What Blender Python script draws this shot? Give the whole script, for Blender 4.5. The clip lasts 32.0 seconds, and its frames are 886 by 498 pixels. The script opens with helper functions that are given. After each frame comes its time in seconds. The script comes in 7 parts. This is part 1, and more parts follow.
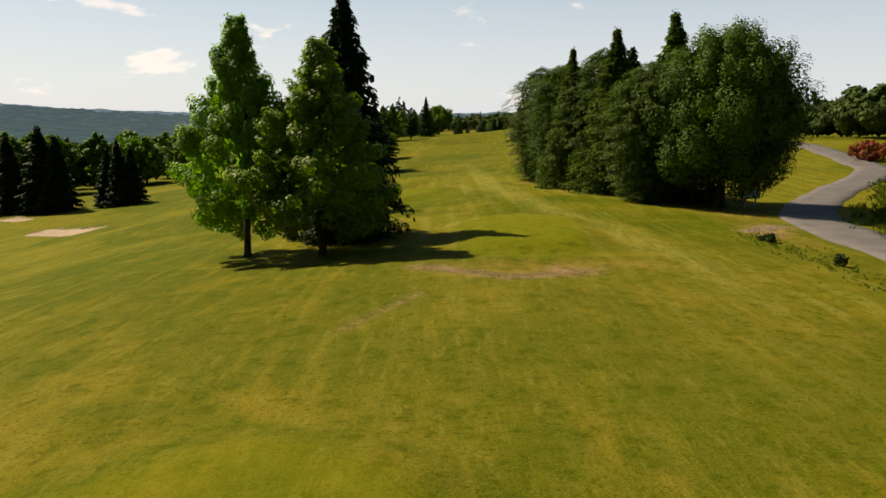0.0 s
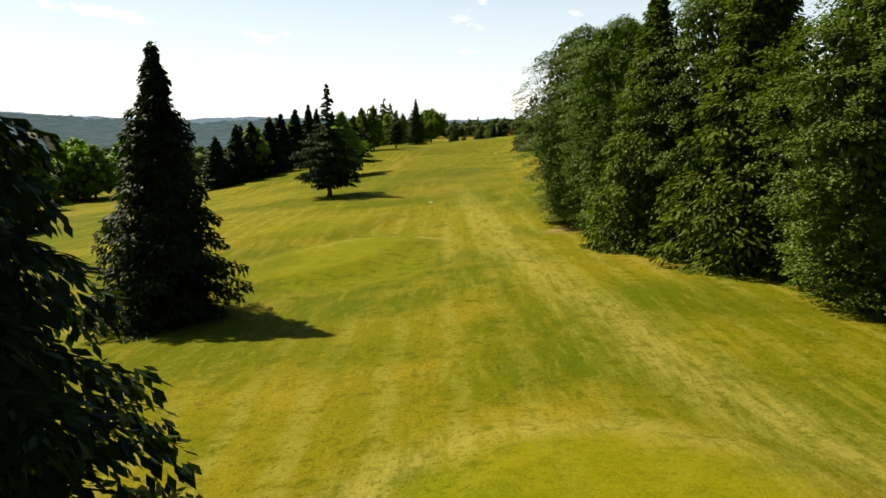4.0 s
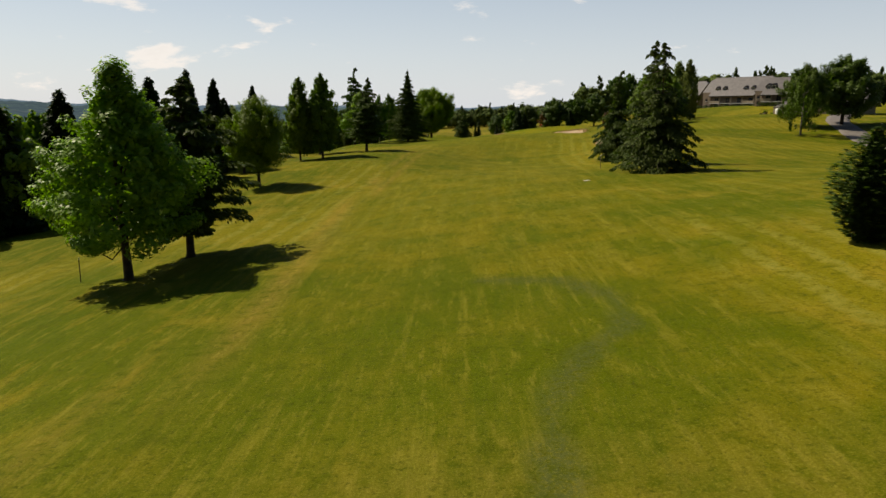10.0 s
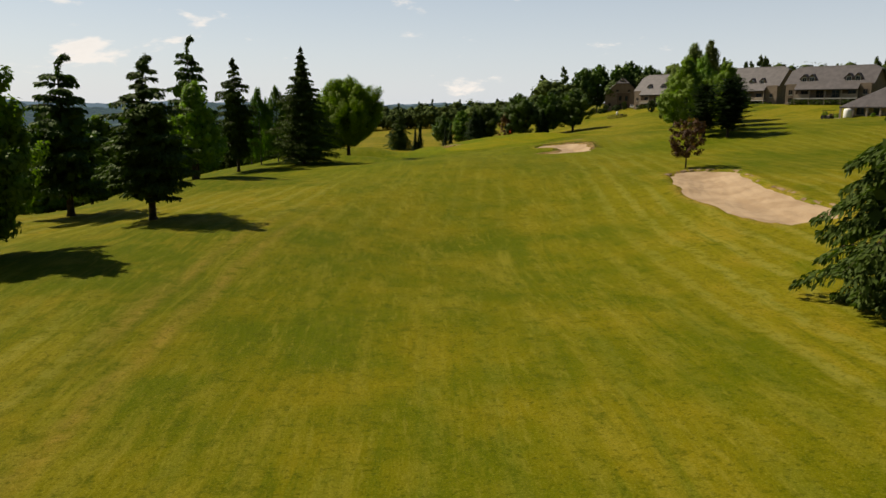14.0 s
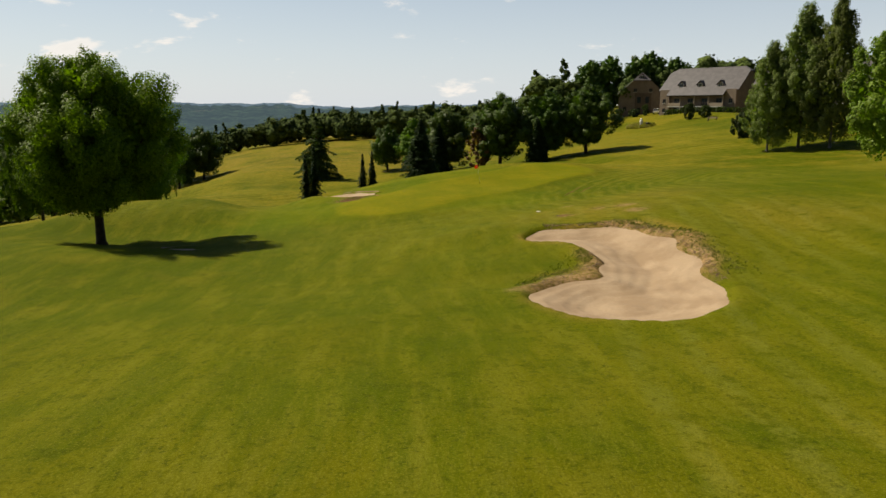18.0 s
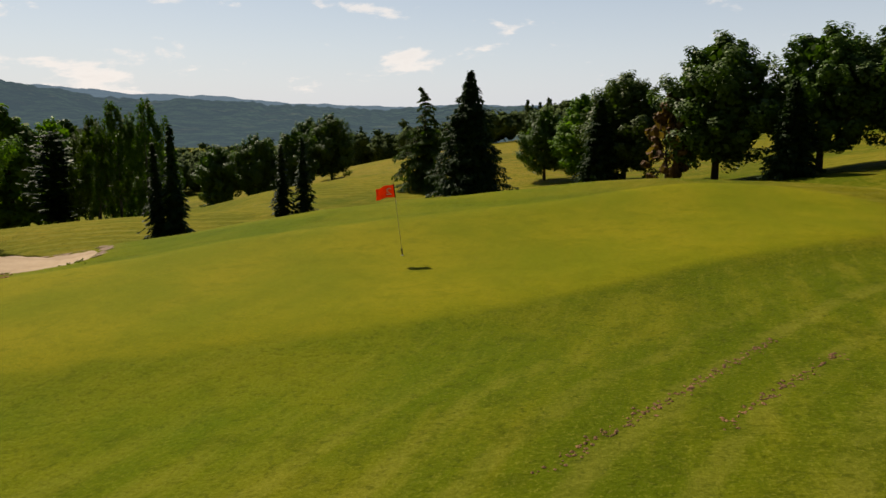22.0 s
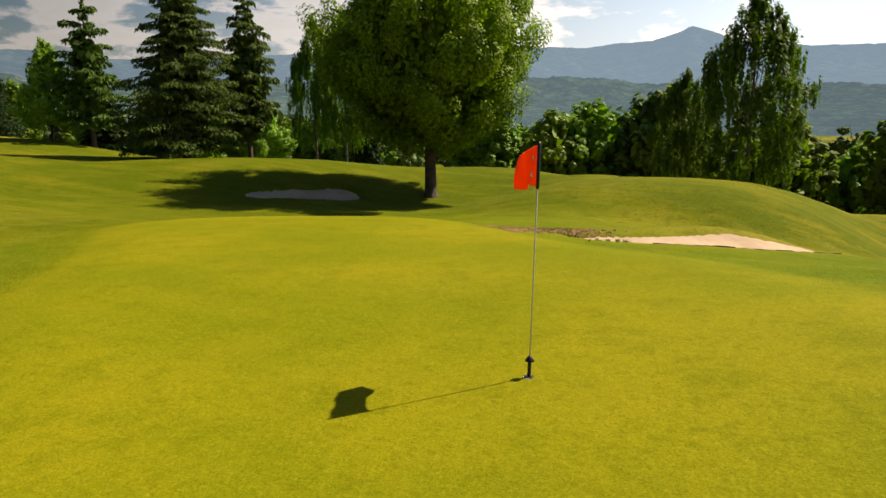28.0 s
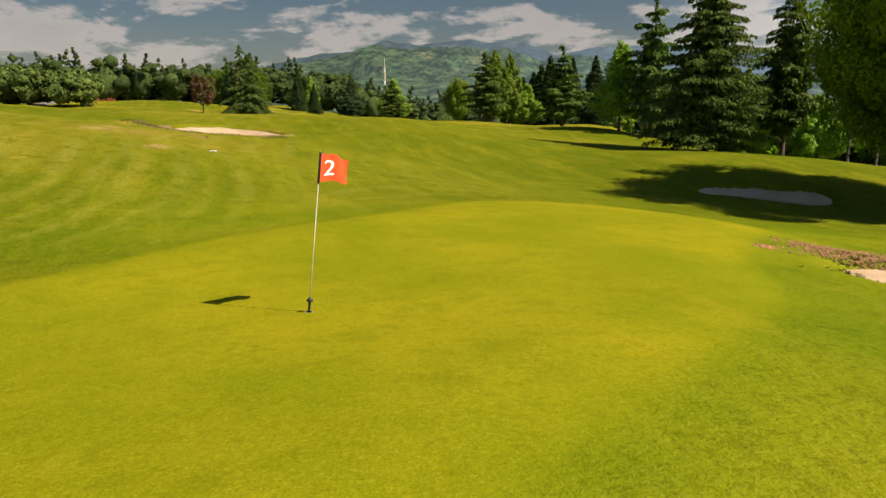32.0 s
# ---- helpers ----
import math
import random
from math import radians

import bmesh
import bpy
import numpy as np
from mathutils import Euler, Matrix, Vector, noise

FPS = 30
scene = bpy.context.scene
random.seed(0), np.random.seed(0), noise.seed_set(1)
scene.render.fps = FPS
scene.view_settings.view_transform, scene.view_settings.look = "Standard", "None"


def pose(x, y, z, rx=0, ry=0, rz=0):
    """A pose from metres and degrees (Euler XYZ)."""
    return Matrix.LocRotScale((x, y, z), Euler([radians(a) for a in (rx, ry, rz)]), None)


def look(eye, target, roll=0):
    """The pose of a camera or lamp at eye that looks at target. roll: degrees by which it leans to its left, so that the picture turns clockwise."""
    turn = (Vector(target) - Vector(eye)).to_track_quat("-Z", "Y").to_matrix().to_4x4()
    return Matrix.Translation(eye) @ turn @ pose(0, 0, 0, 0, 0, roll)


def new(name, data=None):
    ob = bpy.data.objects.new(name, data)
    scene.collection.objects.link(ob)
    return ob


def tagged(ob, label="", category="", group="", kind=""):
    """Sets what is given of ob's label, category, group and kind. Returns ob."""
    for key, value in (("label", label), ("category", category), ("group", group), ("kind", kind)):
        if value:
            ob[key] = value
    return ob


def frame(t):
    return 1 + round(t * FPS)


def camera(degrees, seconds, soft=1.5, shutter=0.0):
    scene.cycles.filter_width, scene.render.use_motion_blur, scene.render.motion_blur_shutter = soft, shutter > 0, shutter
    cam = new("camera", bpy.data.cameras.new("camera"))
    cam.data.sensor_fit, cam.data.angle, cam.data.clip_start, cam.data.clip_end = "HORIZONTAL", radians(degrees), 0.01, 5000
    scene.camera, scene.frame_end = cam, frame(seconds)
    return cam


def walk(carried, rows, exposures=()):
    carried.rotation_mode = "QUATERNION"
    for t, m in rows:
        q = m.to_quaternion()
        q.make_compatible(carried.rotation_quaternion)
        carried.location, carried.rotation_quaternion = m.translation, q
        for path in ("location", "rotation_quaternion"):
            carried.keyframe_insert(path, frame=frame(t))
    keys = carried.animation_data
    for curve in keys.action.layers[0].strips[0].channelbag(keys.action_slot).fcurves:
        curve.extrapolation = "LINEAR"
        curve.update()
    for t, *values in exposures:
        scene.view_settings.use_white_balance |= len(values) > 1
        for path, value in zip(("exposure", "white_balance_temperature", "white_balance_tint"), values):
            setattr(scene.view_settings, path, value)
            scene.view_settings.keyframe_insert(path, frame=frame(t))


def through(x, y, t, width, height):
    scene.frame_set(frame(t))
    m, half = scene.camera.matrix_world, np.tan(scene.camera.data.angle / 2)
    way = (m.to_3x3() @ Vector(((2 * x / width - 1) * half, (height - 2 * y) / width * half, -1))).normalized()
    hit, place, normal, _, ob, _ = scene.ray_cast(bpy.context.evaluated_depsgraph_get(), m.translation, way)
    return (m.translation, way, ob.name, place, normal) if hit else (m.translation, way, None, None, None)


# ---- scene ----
cam = camera(63.31, 32.0)
PATH = [
    (0, (0.000, -0.000, 0.000), (0.000, 1.967, -0.364), -0.02),
    (0.5, (0.348, 4.345, -0.143), (0.349, 6.312, -0.504), 0.06),
    (1, (0.504, 8.500, -0.130), (0.505, 10.468, -0.489), 0.07),
    (1.5, (0.615, 12.650, -0.036), (0.618, 14.618, -0.393), 0.02),
    (2, (0.917, 17.356, 0.047), (0.921, 19.325, -0.306), -0.05),
    (2.5, (1.533, 22.739, 0.072), (1.538, 24.708, -0.278), -0.13),
    (3, (1.984, 28.314, -0.054), (1.989, 30.284, -0.400), -0.17),
    (3.5, (2.225, 34.150, -0.358), (2.230, 36.120, -0.703), -0.16),
    (4.5, (2.226, 47.242, -1.211), (2.230, 49.212, -1.557), -0.04),
    (5.5, (2.155, 62.717, -1.645), (2.159, 64.686, -1.993), 0.09),
    (6, (2.134, 70.554, -1.825), (2.137, 72.522, -2.180), 0.15),
    (6.5, (2.108, 78.478, -1.956), (2.110, 80.446, -2.312), 0.09),
    (7, (2.084, 86.500, -2.019), (2.085, 88.468, -2.376), 0.05),
    (7.5, (2.055, 94.628, -2.016), (2.054, 96.595, -2.374), 0.02),
    (8, (2.021, 102.848, -1.962), (2.017, 104.815, -2.322), 0.02),
    (8.5, (2.027, 111.161, -1.868), (2.021, 113.128, -2.230), 0.09),
    (9, (1.970, 119.548, -1.743), (1.960, 121.514, -2.109), 0.10),
    (9.5, (1.841, 128.025, -1.601), (1.829, 129.990, -1.974), 0.05),
    (10, (1.680, 136.575, -1.451), (1.677, 138.539, -1.828), -0.02),
    (10.5, (1.540, 145.166, -1.306), (1.553, 147.130, -1.686), -0.04),
    (11, (1.459, 153.790, -1.179), (1.490, 155.753, -1.561), 0.02),
    (11.5, (1.501, 162.481, -1.059), (1.551, 164.443, -1.442), 0.05),
    (12, (1.710, 171.246, -0.942), (1.785, 173.207, -1.328), 0.01),
    (12.5, (2.123, 180.104, -0.826), (2.220, 182.064, -1.213), -0.06),
    (13, (2.768, 189.064, -0.707), (2.884, 191.022, -1.096), -0.08),
    (13.5, (3.665, 198.126, -0.581), (3.804, 200.083, -0.968), -0.07),
    (14, (4.783, 207.276, -0.446), (4.941, 209.232, -0.833), -0.04),
    (14.5, (6.108, 216.510, -0.301), (6.291, 218.464, -0.688), -0.00),
    (15.5, (9.299, 235.203, 0.024), (9.495, 237.156, -0.358), -0.14),
    (16.5, (13.283, 254.176, 0.339), (13.467, 256.130, -0.042), -0.34),
    (17, (15.599, 263.761, 0.473), (15.776, 265.717, 0.092), -0.29),
    (17.5, (18.140, 273.390, 0.580), (18.319, 275.345, 0.198), -0.18),
    (18, (20.829, 283.047, 0.660), (21.008, 285.002, 0.276), -0.04),
    (18.5, (23.572, 292.717, 0.720), (23.752, 294.671, 0.333), 0.01),
    (19, (26.362, 301.968, 0.353), (26.533, 303.924, -0.030), -0.07),
    (19.5, (29.258, 311.008, -0.247), (29.403, 312.967, -0.626), -0.15),
    (20, (32.135, 319.464, -1.144), (32.209, 321.427, -1.520), -0.17),
    (20.5, (34.583, 326.259, -1.894), (34.536, 328.223, -2.269), -0.16),
    (21, (37.378, 331.730, -2.352), (37.150, 333.682, -2.725), -0.13),
    (21.5, (39.026, 336.896, -2.737), (38.609, 338.816, -3.111), -0.08),
    (22, (39.794, 341.440, -3.255), (39.174, 343.304, -3.631), -0.03),
    (22.5, (40.378, 345.625, -3.769), (39.542, 347.402, -4.147), -0.06),
    (23, (40.802, 349.075, -4.273), (39.750, 350.733, -4.651), -0.13),
    (23.5, (40.969, 352.076, -4.595), (39.710, 353.584, -4.972), -0.20),
    (24, (40.756, 354.502, -4.880), (39.286, 355.804, -5.258), -0.22),
    (24.5, (40.497, 356.209, -5.035), (38.854, 357.285, -5.409), -0.18),
    (25, (40.066, 357.543, -5.160), (38.283, 358.370, -5.532), -0.14),
    (25.5, (39.545, 358.668, -5.194), (37.663, 359.234, -5.565), -0.09),
    (26, (39.330, 359.557, -5.159), (37.387, 359.856, -5.530), -0.01),
    (26.5, (38.924, 360.342, -5.139), (36.959, 360.317, -5.510), 0.12),
    (27.5, (38.304, 361.991, -5.083), (36.429, 361.406, -5.458), 0.06),
    (28.5, (37.702, 363.833, -5.018), (36.038, 362.793, -5.402), -0.05),
    (29, (37.320, 364.858, -4.986), (35.795, 363.624, -5.373), -0.04),
    (29.5, (36.814, 365.989, -4.955), (35.451, 364.578, -5.344), -0.02),
    (30, (36.154, 366.965, -4.904), (34.957, 365.412, -5.297), -0.02),
    (30.5, (35.339, 368.018, -4.888), (34.313, 366.347, -5.282), -0.08),
    (31, (34.676, 368.948, -4.804), (33.804, 367.193, -5.203), -0.15),
    (31.5, (33.762, 369.667, -4.769), (33.037, 367.847, -5.170), -0.19),
    (32, (33.211, 370.311, -4.701), (32.597, 368.451, -5.104), -0.17),
]
walk(cam, [(t, look(eye, target, roll)) for t, eye, target, roll in PATH],
     exposures=((0, 0.38, 7450, 10), (1, 0.58, 7550, 10), (2, 0.74, 7550, 9), (3.3, 0.88, 7450, 6), (6, 0.45, 7350, 10), (7.5, 0.28, 7200, 10), (10, 0.24, 7200, 10), (18, 0.26, 7100, 8), (20, 0.02, 6450, 5), (22, 0.20, 7050, 11), (24, 0.04, 7250, 12), (26, 0.35, 7500, 12), (28.5, 1.02, 7300, 13), (32, 1.09, 7150, 13)))

# ---- sky, sun and exposure ----
SUN_ELEVATION, SUN_TURN = radians(47), math.atan2(-0.80, 0.60)      # the sun stands left of and ahead of the tee
world = bpy.data.worlds.new("sky")
scene.world = world
world.use_nodes = True
wn, wl = world.node_tree.nodes, world.node_tree.links
wn.clear()


def wnode(kind, **values):
    n = wn.new(kind)
    for key, value in values.items():
        n.inputs[key].default_value = value
    return n


sky = wn.new("ShaderNodeTexSky")
sky.sky_type, sky.sun_disc = "NISHITA", False
sky.sun_elevation, sky.sun_rotation = SUN_ELEVATION, SUN_TURN
sky.air_density, sky.dust_density, sky.ozone_density = 1.0, 0.8, 2.0
way = wn.new("ShaderNodeTexCoord")
parts_xyz = wn.new("ShaderNodeSeparateXYZ")
wl.new(way.outputs["Generated"], parts_xyz.inputs[0])
# heaped clouds, wider than high
heaps = wn.new("ShaderNodeMapping")
heaps.inputs["Location"].default_value = (0.6, 0.25, 0.0)
heaps.inputs["Scale"].default_value = (1.0, 1.0, 2.9)
wl.new(way.outputs["Generated"], heaps.inputs["Vector"])
puffs = wnode("ShaderNodeTexNoise", Scale=6.6, Detail=10.0, Roughness=0.60, Distortion=0.2)
wl.new(heaps.outputs[0], puffs.inputs["Vector"])
# more cloud over the mountains (towards -x, -y) than over the fairway
bias = wn.new("ShaderNodeVectorMath")
bias.operation = "DOT_PRODUCT"
bias.inputs[1].default_value = (-0.070, -0.055, -0.20)
wl.new(way.outputs["Generated"], bias.inputs[0])
amount = wn.new("ShaderNodeMath")
wl.new(puffs.outputs["Fac"], amount.inputs[0])
wl.new(bias.outputs["Value"], amount.inputs[1])
cover = wn.new("ShaderNodeMapRange")
cover.inputs["From Min"].default_value, cover.inputs["From Max"].default_value = 0.52, 0.60
cover.interpolation_type = "SMOOTHSTEP"
wl.new(amount.outputs[0], cover.inputs["Value"])
# the layer thins out above
thin_up = wn.new("ShaderNodeMapRange")
thin_up.inputs["From Min"].default_value, thin_up.inputs["From Max"].default_value = 0.0, 0.4
thin_up.inputs["To Min"].default_value, thin_up.inputs["To Max"].default_value = 0.88, 0.3
wl.new(parts_xyz.outputs["Z"], thin_up.inputs["Value"])
cover2 = wn.new("ShaderNodeMath")
cover2.operation = "MULTIPLY"
wl.new(cover.outputs[0], cover2.inputs[0])
wl.new(thin_up.outputs[0], cover2.inputs[1])
cloud_shade = wn.new("ShaderNodeMapRange")
cloud_shade.inputs["From Min"].default_value, cloud_shade.inputs["From Max"].default_value = 0.6, 0.95
cloud_shade.inputs["To Min"].default_value, cloud_shade.inputs["To Max"].default_value = 1.0, 0.72
wl.new(amount.outputs[0], cloud_shade.inputs["Value"])
cloud_colour = wn.new("ShaderNodeVectorMath")
cloud_colour.operation = "SCALE"
cloud_colour.inputs[0].default_value = (13.4, 12.9, 12.8)
wl.new(cloud_shade.outputs[0], cloud_colour.inputs["Scale"])
blend = wn.new("ShaderNodeMix")
blend.data_type = "RGBA"
wl.new(cover2.outputs[0], blend.inputs[0])
# milky summer air, thickest near the horizon
air = wn.new("ShaderNodeMapRange")
air.inputs["From Min"].default_value, air.inputs["From Max"].default_value = 0.0, 0.42
air.inputs["To Min"].default_value, air.inputs["To Max"].default_value = 0.95, 0.06
wl.new(parts_xyz.outputs["Z"], air.inputs["Value"])
milky = wn.new("ShaderNodeMix")
milky.data_type = "RGBA"
milky.inputs[7].default_value = (10.4, 11.6, 13.6, 1)
side_sun = wn.new("ShaderNodeVectorMath")
side_sun.operation = "DOT_PRODUCT"
side_sun.inputs[1].default_value = (-0.35, 0.94, 0.0)
wl.new(way.outputs["Generated"], side_sun.inputs[0])
haze_share = wn.new("ShaderNodeMapRange")
haze_share.inputs["From Min"].default_value, haze_share.inputs["From Max"].default_value = -0.6, 0.3
haze_share.inputs["To Min"].default_value, haze_share.inputs["To Max"].default_value = 0.12, 0.82
wl.new(side_sun.outputs["Value"], haze_share.inputs["Value"])
hazy_air = wn.new("ShaderNodeMath")
hazy_air.operation = "MULTIPLY"
wl.new(air.outputs[0], hazy_air.inputs[0])
wl.new(haze_share.outputs[0], hazy_air.inputs[1])
wl.new(hazy_air.outputs[0], milky.inputs[0])
deeper = wnode("ShaderNodeHueSaturation", Saturation=1.35)
wl.new(sky.outputs[0], deeper.inputs["Color"])
wl.new(deeper.outputs[0], milky.inputs[6])
# the hazy air is brightest on the sun's side
sunward = wn.new("ShaderNodeVectorMath")
sunward.operation = "DOT_PRODUCT"
sunward.inputs[1].default_value = (-0.35, 0.94, 0.0)
wl.new(way.outputs["Generated"], sunward.inputs[0])
dim = wn.new("ShaderNodeMapRange")
dim.inputs["From Min"].default_value, dim.inputs["From Max"].default_value = -0.6, 0.35
dim.inputs["To Min"].default_value, dim.inputs["To Max"].default_value = 0.30, 1.0
wl.new(sunward.outputs["Value"], dim.inputs["Value"])
hazy = wn.new("ShaderNodeVectorMath")
hazy.operation = "SCALE"
wl.new(milky.outputs[2], hazy.inputs[0])
wl.new(dim.outputs[0], hazy.inputs["Scale"])
wl.new(hazy.outputs[0], blend.inputs[6])
cloud_dim = wn.new("ShaderNodeVectorMath")
cloud_dim.operation = "SCALE"
wl.new(cloud_colour.outputs[0], cloud_dim.inputs[0])
half_dim = wn.new("ShaderNodeMath")
half_dim.operation = "POWER"
half_dim.inputs[1].default_value = 1.0
wl.new(dim.outputs[0], half_dim.inputs[0])
wl.new(half_dim.outputs[0], cloud_dim.inputs["Scale"])
wl.new(cloud_dim.outputs[0], blend.inputs[7])
glow = wnode("ShaderNodeBackground", Strength=0.06)
wl.new(blend.outputs[2], glow.inputs["Color"])
out = wn.new("ShaderNodeOutputWorld")
wl.new(glow.outputs[0], out.inputs["Surface"])

sun_lamp = new("sun", bpy.data.lights.new("sun", "SUN"))
sun_lamp.data.energy, sun_lamp.data.angle, sun_lamp.data.color = 5.0, radians(0.55), (1.0, 0.93, 0.80)
SUN_WAY = Vector((-0.80 * math.cos(SUN_ELEVATION), 0.60 * math.cos(SUN_ELEVATION), math.sin(SUN_ELEVATION)))
sun_lamp.matrix_world = look(SUN_WAY * 300, (0, 0, 0))


# ---- materials ----
def material(name):
    m = bpy.data.materials.new(name)
    m.use_nodes = True
    m.node_tree.nodes.clear()
    return m, m.node_tree.nodes, m.node_tree.links


def add(nodes, kind, **values):
    n = nodes.new(kind)
    for key, value in values.items():
        n.inputs[key.replace("_", " ")].default_value = value
    return n


def math_node(nodes, links, op, a, b=0.0, c=0.0):
    n = nodes.new("ShaderNodeMath")
    n.operation = op
    for k, v in enumerate((a, b, c)):
        if isinstance(v, (int, float)):
            n.inputs[k].default_value = v
        else:
            links.new(v, n.inputs[k])
    return n.outputs[0]


def mix_colour(nodes, links, fac, a, b, kind="MIX"):
    n = nodes.new("ShaderNodeMix")
    n.data_type, n.blend_type = "RGBA", kind
    for socket, v in ((n.inputs[0], fac), (n.inputs[6], a), (n.inputs[7], b)):
        if isinstance(v, (int, float)):
            socket.default_value = v
        elif isinstance(v, tuple):
            socket.default_value = (*v, 1)
        else:
            links.new(v, socket)
    return n.outputs[2]


def ramp(nodes, links, value, low, high, to_low=0.0, to_high=1.0):
    n = nodes.new("ShaderNodeMapRange")
    n.interpolation_type = "SMOOTHSTEP"
    n.inputs[1].default_value, n.inputs[2].default_value = low, high
    n.inputs[3].default_value, n.inputs[4].default_value = to_low, to_high
    links.new(value, n.inputs[0])
    return n.outputs[0]


def noise_at(nodes, links, where, scale, detail=4.0, rough=0.55, stretch=None):
    if stretch:
        mp = nodes.new("ShaderNodeMapping")
        mp.inputs["Scale"].default_value = stretch
        links.new(where, mp.inputs["Vector"])
        where = mp.outputs[0]
    n = add(nodes, "ShaderNodeTexNoise", Scale=scale, Detail=detail, Roughness=rough)
    links.new(where, n.inputs["Vector"])
    return n.outputs["Fac"]


def finish(nodes, links, surface):
    o = nodes.new("ShaderNodeOutputMaterial")
    links.new(surface, o.inputs["Surface"])


def bumped(nodes, links, height, strength, distance):
    b = add(nodes, "ShaderNodeBump", Strength=strength, Distance=distance)
    links.new(height, b.inputs["Height"])
    return b.outputs[0]


def plain(name, colour, rough=0.7, metal=0.0, vary=0.25, scale=3.0, bump=0.2, distance=0.01, second=None):
    """A surface of one colour with stains at two scales and a fine relief."""
    m, n, l = material(name)
    where = n.new("ShaderNodeTexCoord").outputs["Object"]
    coarse, fine = noise_at(n, l, where, scale), noise_at(n, l, where, scale * 14, 5.0)
    dark = tuple(c * (1 - vary) for c in colour)
    light = second or tuple(min(1.0, c * (1 + vary * 0.6)) for c in colour)
    tone = mix_colour(n, l, ramp(n, l, coarse, 0.35, 0.65), dark, light)
    tone = mix_colour(n, l, ramp(n, l, fine, 0.3, 0.7, 0.0, 0.35), tone, dark)
    b = add(n, "ShaderNodeBsdfPrincipled", Roughness=rough, Metallic=metal)
    l.new(tone, b.inputs["Base Color"])
    l.new(bumped(n, l, fine, bump, distance), b.inputs["Normal"])
    finish(n, l, b.outputs[0])
    return m


def leafy(name, colour, second, shine=0.15, through=0.35, gloss_rough=0.6):
    """Leaves: colour varied leaf by leaf, some light passing through, a soft gloss."""
    m, n, l = material(name)
    island = n.new("ShaderNodeNewGeometry").outputs["Random Per Island"]
    who = n.new("ShaderNodeObjectInfo").outputs["Random"]
    tone = mix_colour(n, l, ramp(n, l, island, 0.0, 1.0, 0.28, 0.78), colour, second)
    shift = add(n, "ShaderNodeHueSaturation", Saturation=1.0)
    l.new(math_node(n, l, "MULTIPLY_ADD", who, 0.03, 0.485), shift.inputs["Hue"])
    l.new(math_node(n, l, "MULTIPLY_ADD", who, 0.3, 0.85), shift.inputs["Value"])
    l.new(tone, shift.inputs["Color"])
    body = add(n, "ShaderNodeBsdfPrincipled", Roughness=gloss_rough)
    body.inputs["Specular IOR Level"].default_value = shine
    l.new(shift.outputs[0], body.inputs["Base Color"])
    lit = n.new("ShaderNodeBsdfTranslucent")
    warm = mix_colour(n, l, 1.0, shift.outputs[0], (1.25, 1.65, 0.40), "MULTIPLY")
    l.new(warm, lit.inputs["Color"])
    both = n.new("ShaderNodeMixShader")
    both.inputs[0].default_value = through
    l.new(body.outputs[0], both.inputs[1])
    l.new(lit.outputs[0], both.inputs[2])
    finish(n, l, both.outputs[0])
    return m


def canopy(name, colour, second, clump=0.9):
    """The closed foliage of crowns far off: noise paints sunlit leaf clusters and shaded gaps."""
    m, n, l = material(name)
    where = n.new("ShaderNodeTexCoord").outputs["Object"]
    island = n.new("ShaderNodeNewGeometry").outputs["Random Per Island"]
    tone = mix_colour(n, l, island, colour, second)
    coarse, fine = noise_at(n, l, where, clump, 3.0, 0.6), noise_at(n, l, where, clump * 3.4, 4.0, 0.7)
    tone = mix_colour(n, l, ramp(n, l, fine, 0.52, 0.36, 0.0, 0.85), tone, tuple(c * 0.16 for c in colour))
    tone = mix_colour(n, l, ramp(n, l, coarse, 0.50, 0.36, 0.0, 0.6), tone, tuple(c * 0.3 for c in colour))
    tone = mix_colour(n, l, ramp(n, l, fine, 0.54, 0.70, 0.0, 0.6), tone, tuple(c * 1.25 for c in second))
    b = add(n, "ShaderNodeBsdfPrincipled", Roughness=0.85)
    b.inputs["Specular IOR Level"].default_value = 0.08
    l.new(tone, b.inputs["Base Color"])
    l.new(bumped(n, l, fine, 0.9, 0.5), b.inputs["Normal"])
    finish(n, l, b.outputs[0])
    return m


LEAF_MAPLE = leafy("maple_leaf", (0.085, 0.150, 0.010), (0.250, 0.350, 0.034), 0.16, 0.34, 0.5)
LEAF_TEE = leafy("tee_maple_leaf", (0.095, 0.165, 0.013), (0.265, 0.370, 0.042), 0.14, 0.44, 0.5)
LEAF_PLANE = leafy("plane_leaf", (0.036, 0.068, 0.004), (0.235, 0.330, 0.022), 0.06, 0.30, 0.5)
LEAF_LIGHT = leafy("light_leaf", (0.080, 0.135, 0.011), (0.205, 0.285, 0.032), 0.16, 0.32, 0.5)
LEAF_DARK = leafy("dark_leaf", (0.032, 0.064, 0.009), (0.105, 0.160, 0.024), 0.14, 0.2, 0.5)
LEAF_OAK = leafy("oak_leaf", (0.028, 0.058, 0.006), (0.115, 0.175, 0.020), 0.06, 0.2, 0.5)
LEAF_WEEP = leafy("weeping_leaf", (0.036, 0.070, 0.008), (0.125, 0.190, 0.024), 0.06, 0.32)
LEAF_BEECH = leafy("beech_leaf", (0.020, 0.042, 0.004), (0.112, 0.170, 0.014), 0.06, 0.16, 0.5)
LEAF_LIME = leafy("lime_leaf", (0.028, 0.054, 0.007), (0.120, 0.172, 0.022), 0.06, 0.18, 0.5)
LEAF_BIRCH = leafy("birch_leaf", (0.034, 0.062, 0.006), (0.098, 0.146, 0.018), 0.06, 0.28)
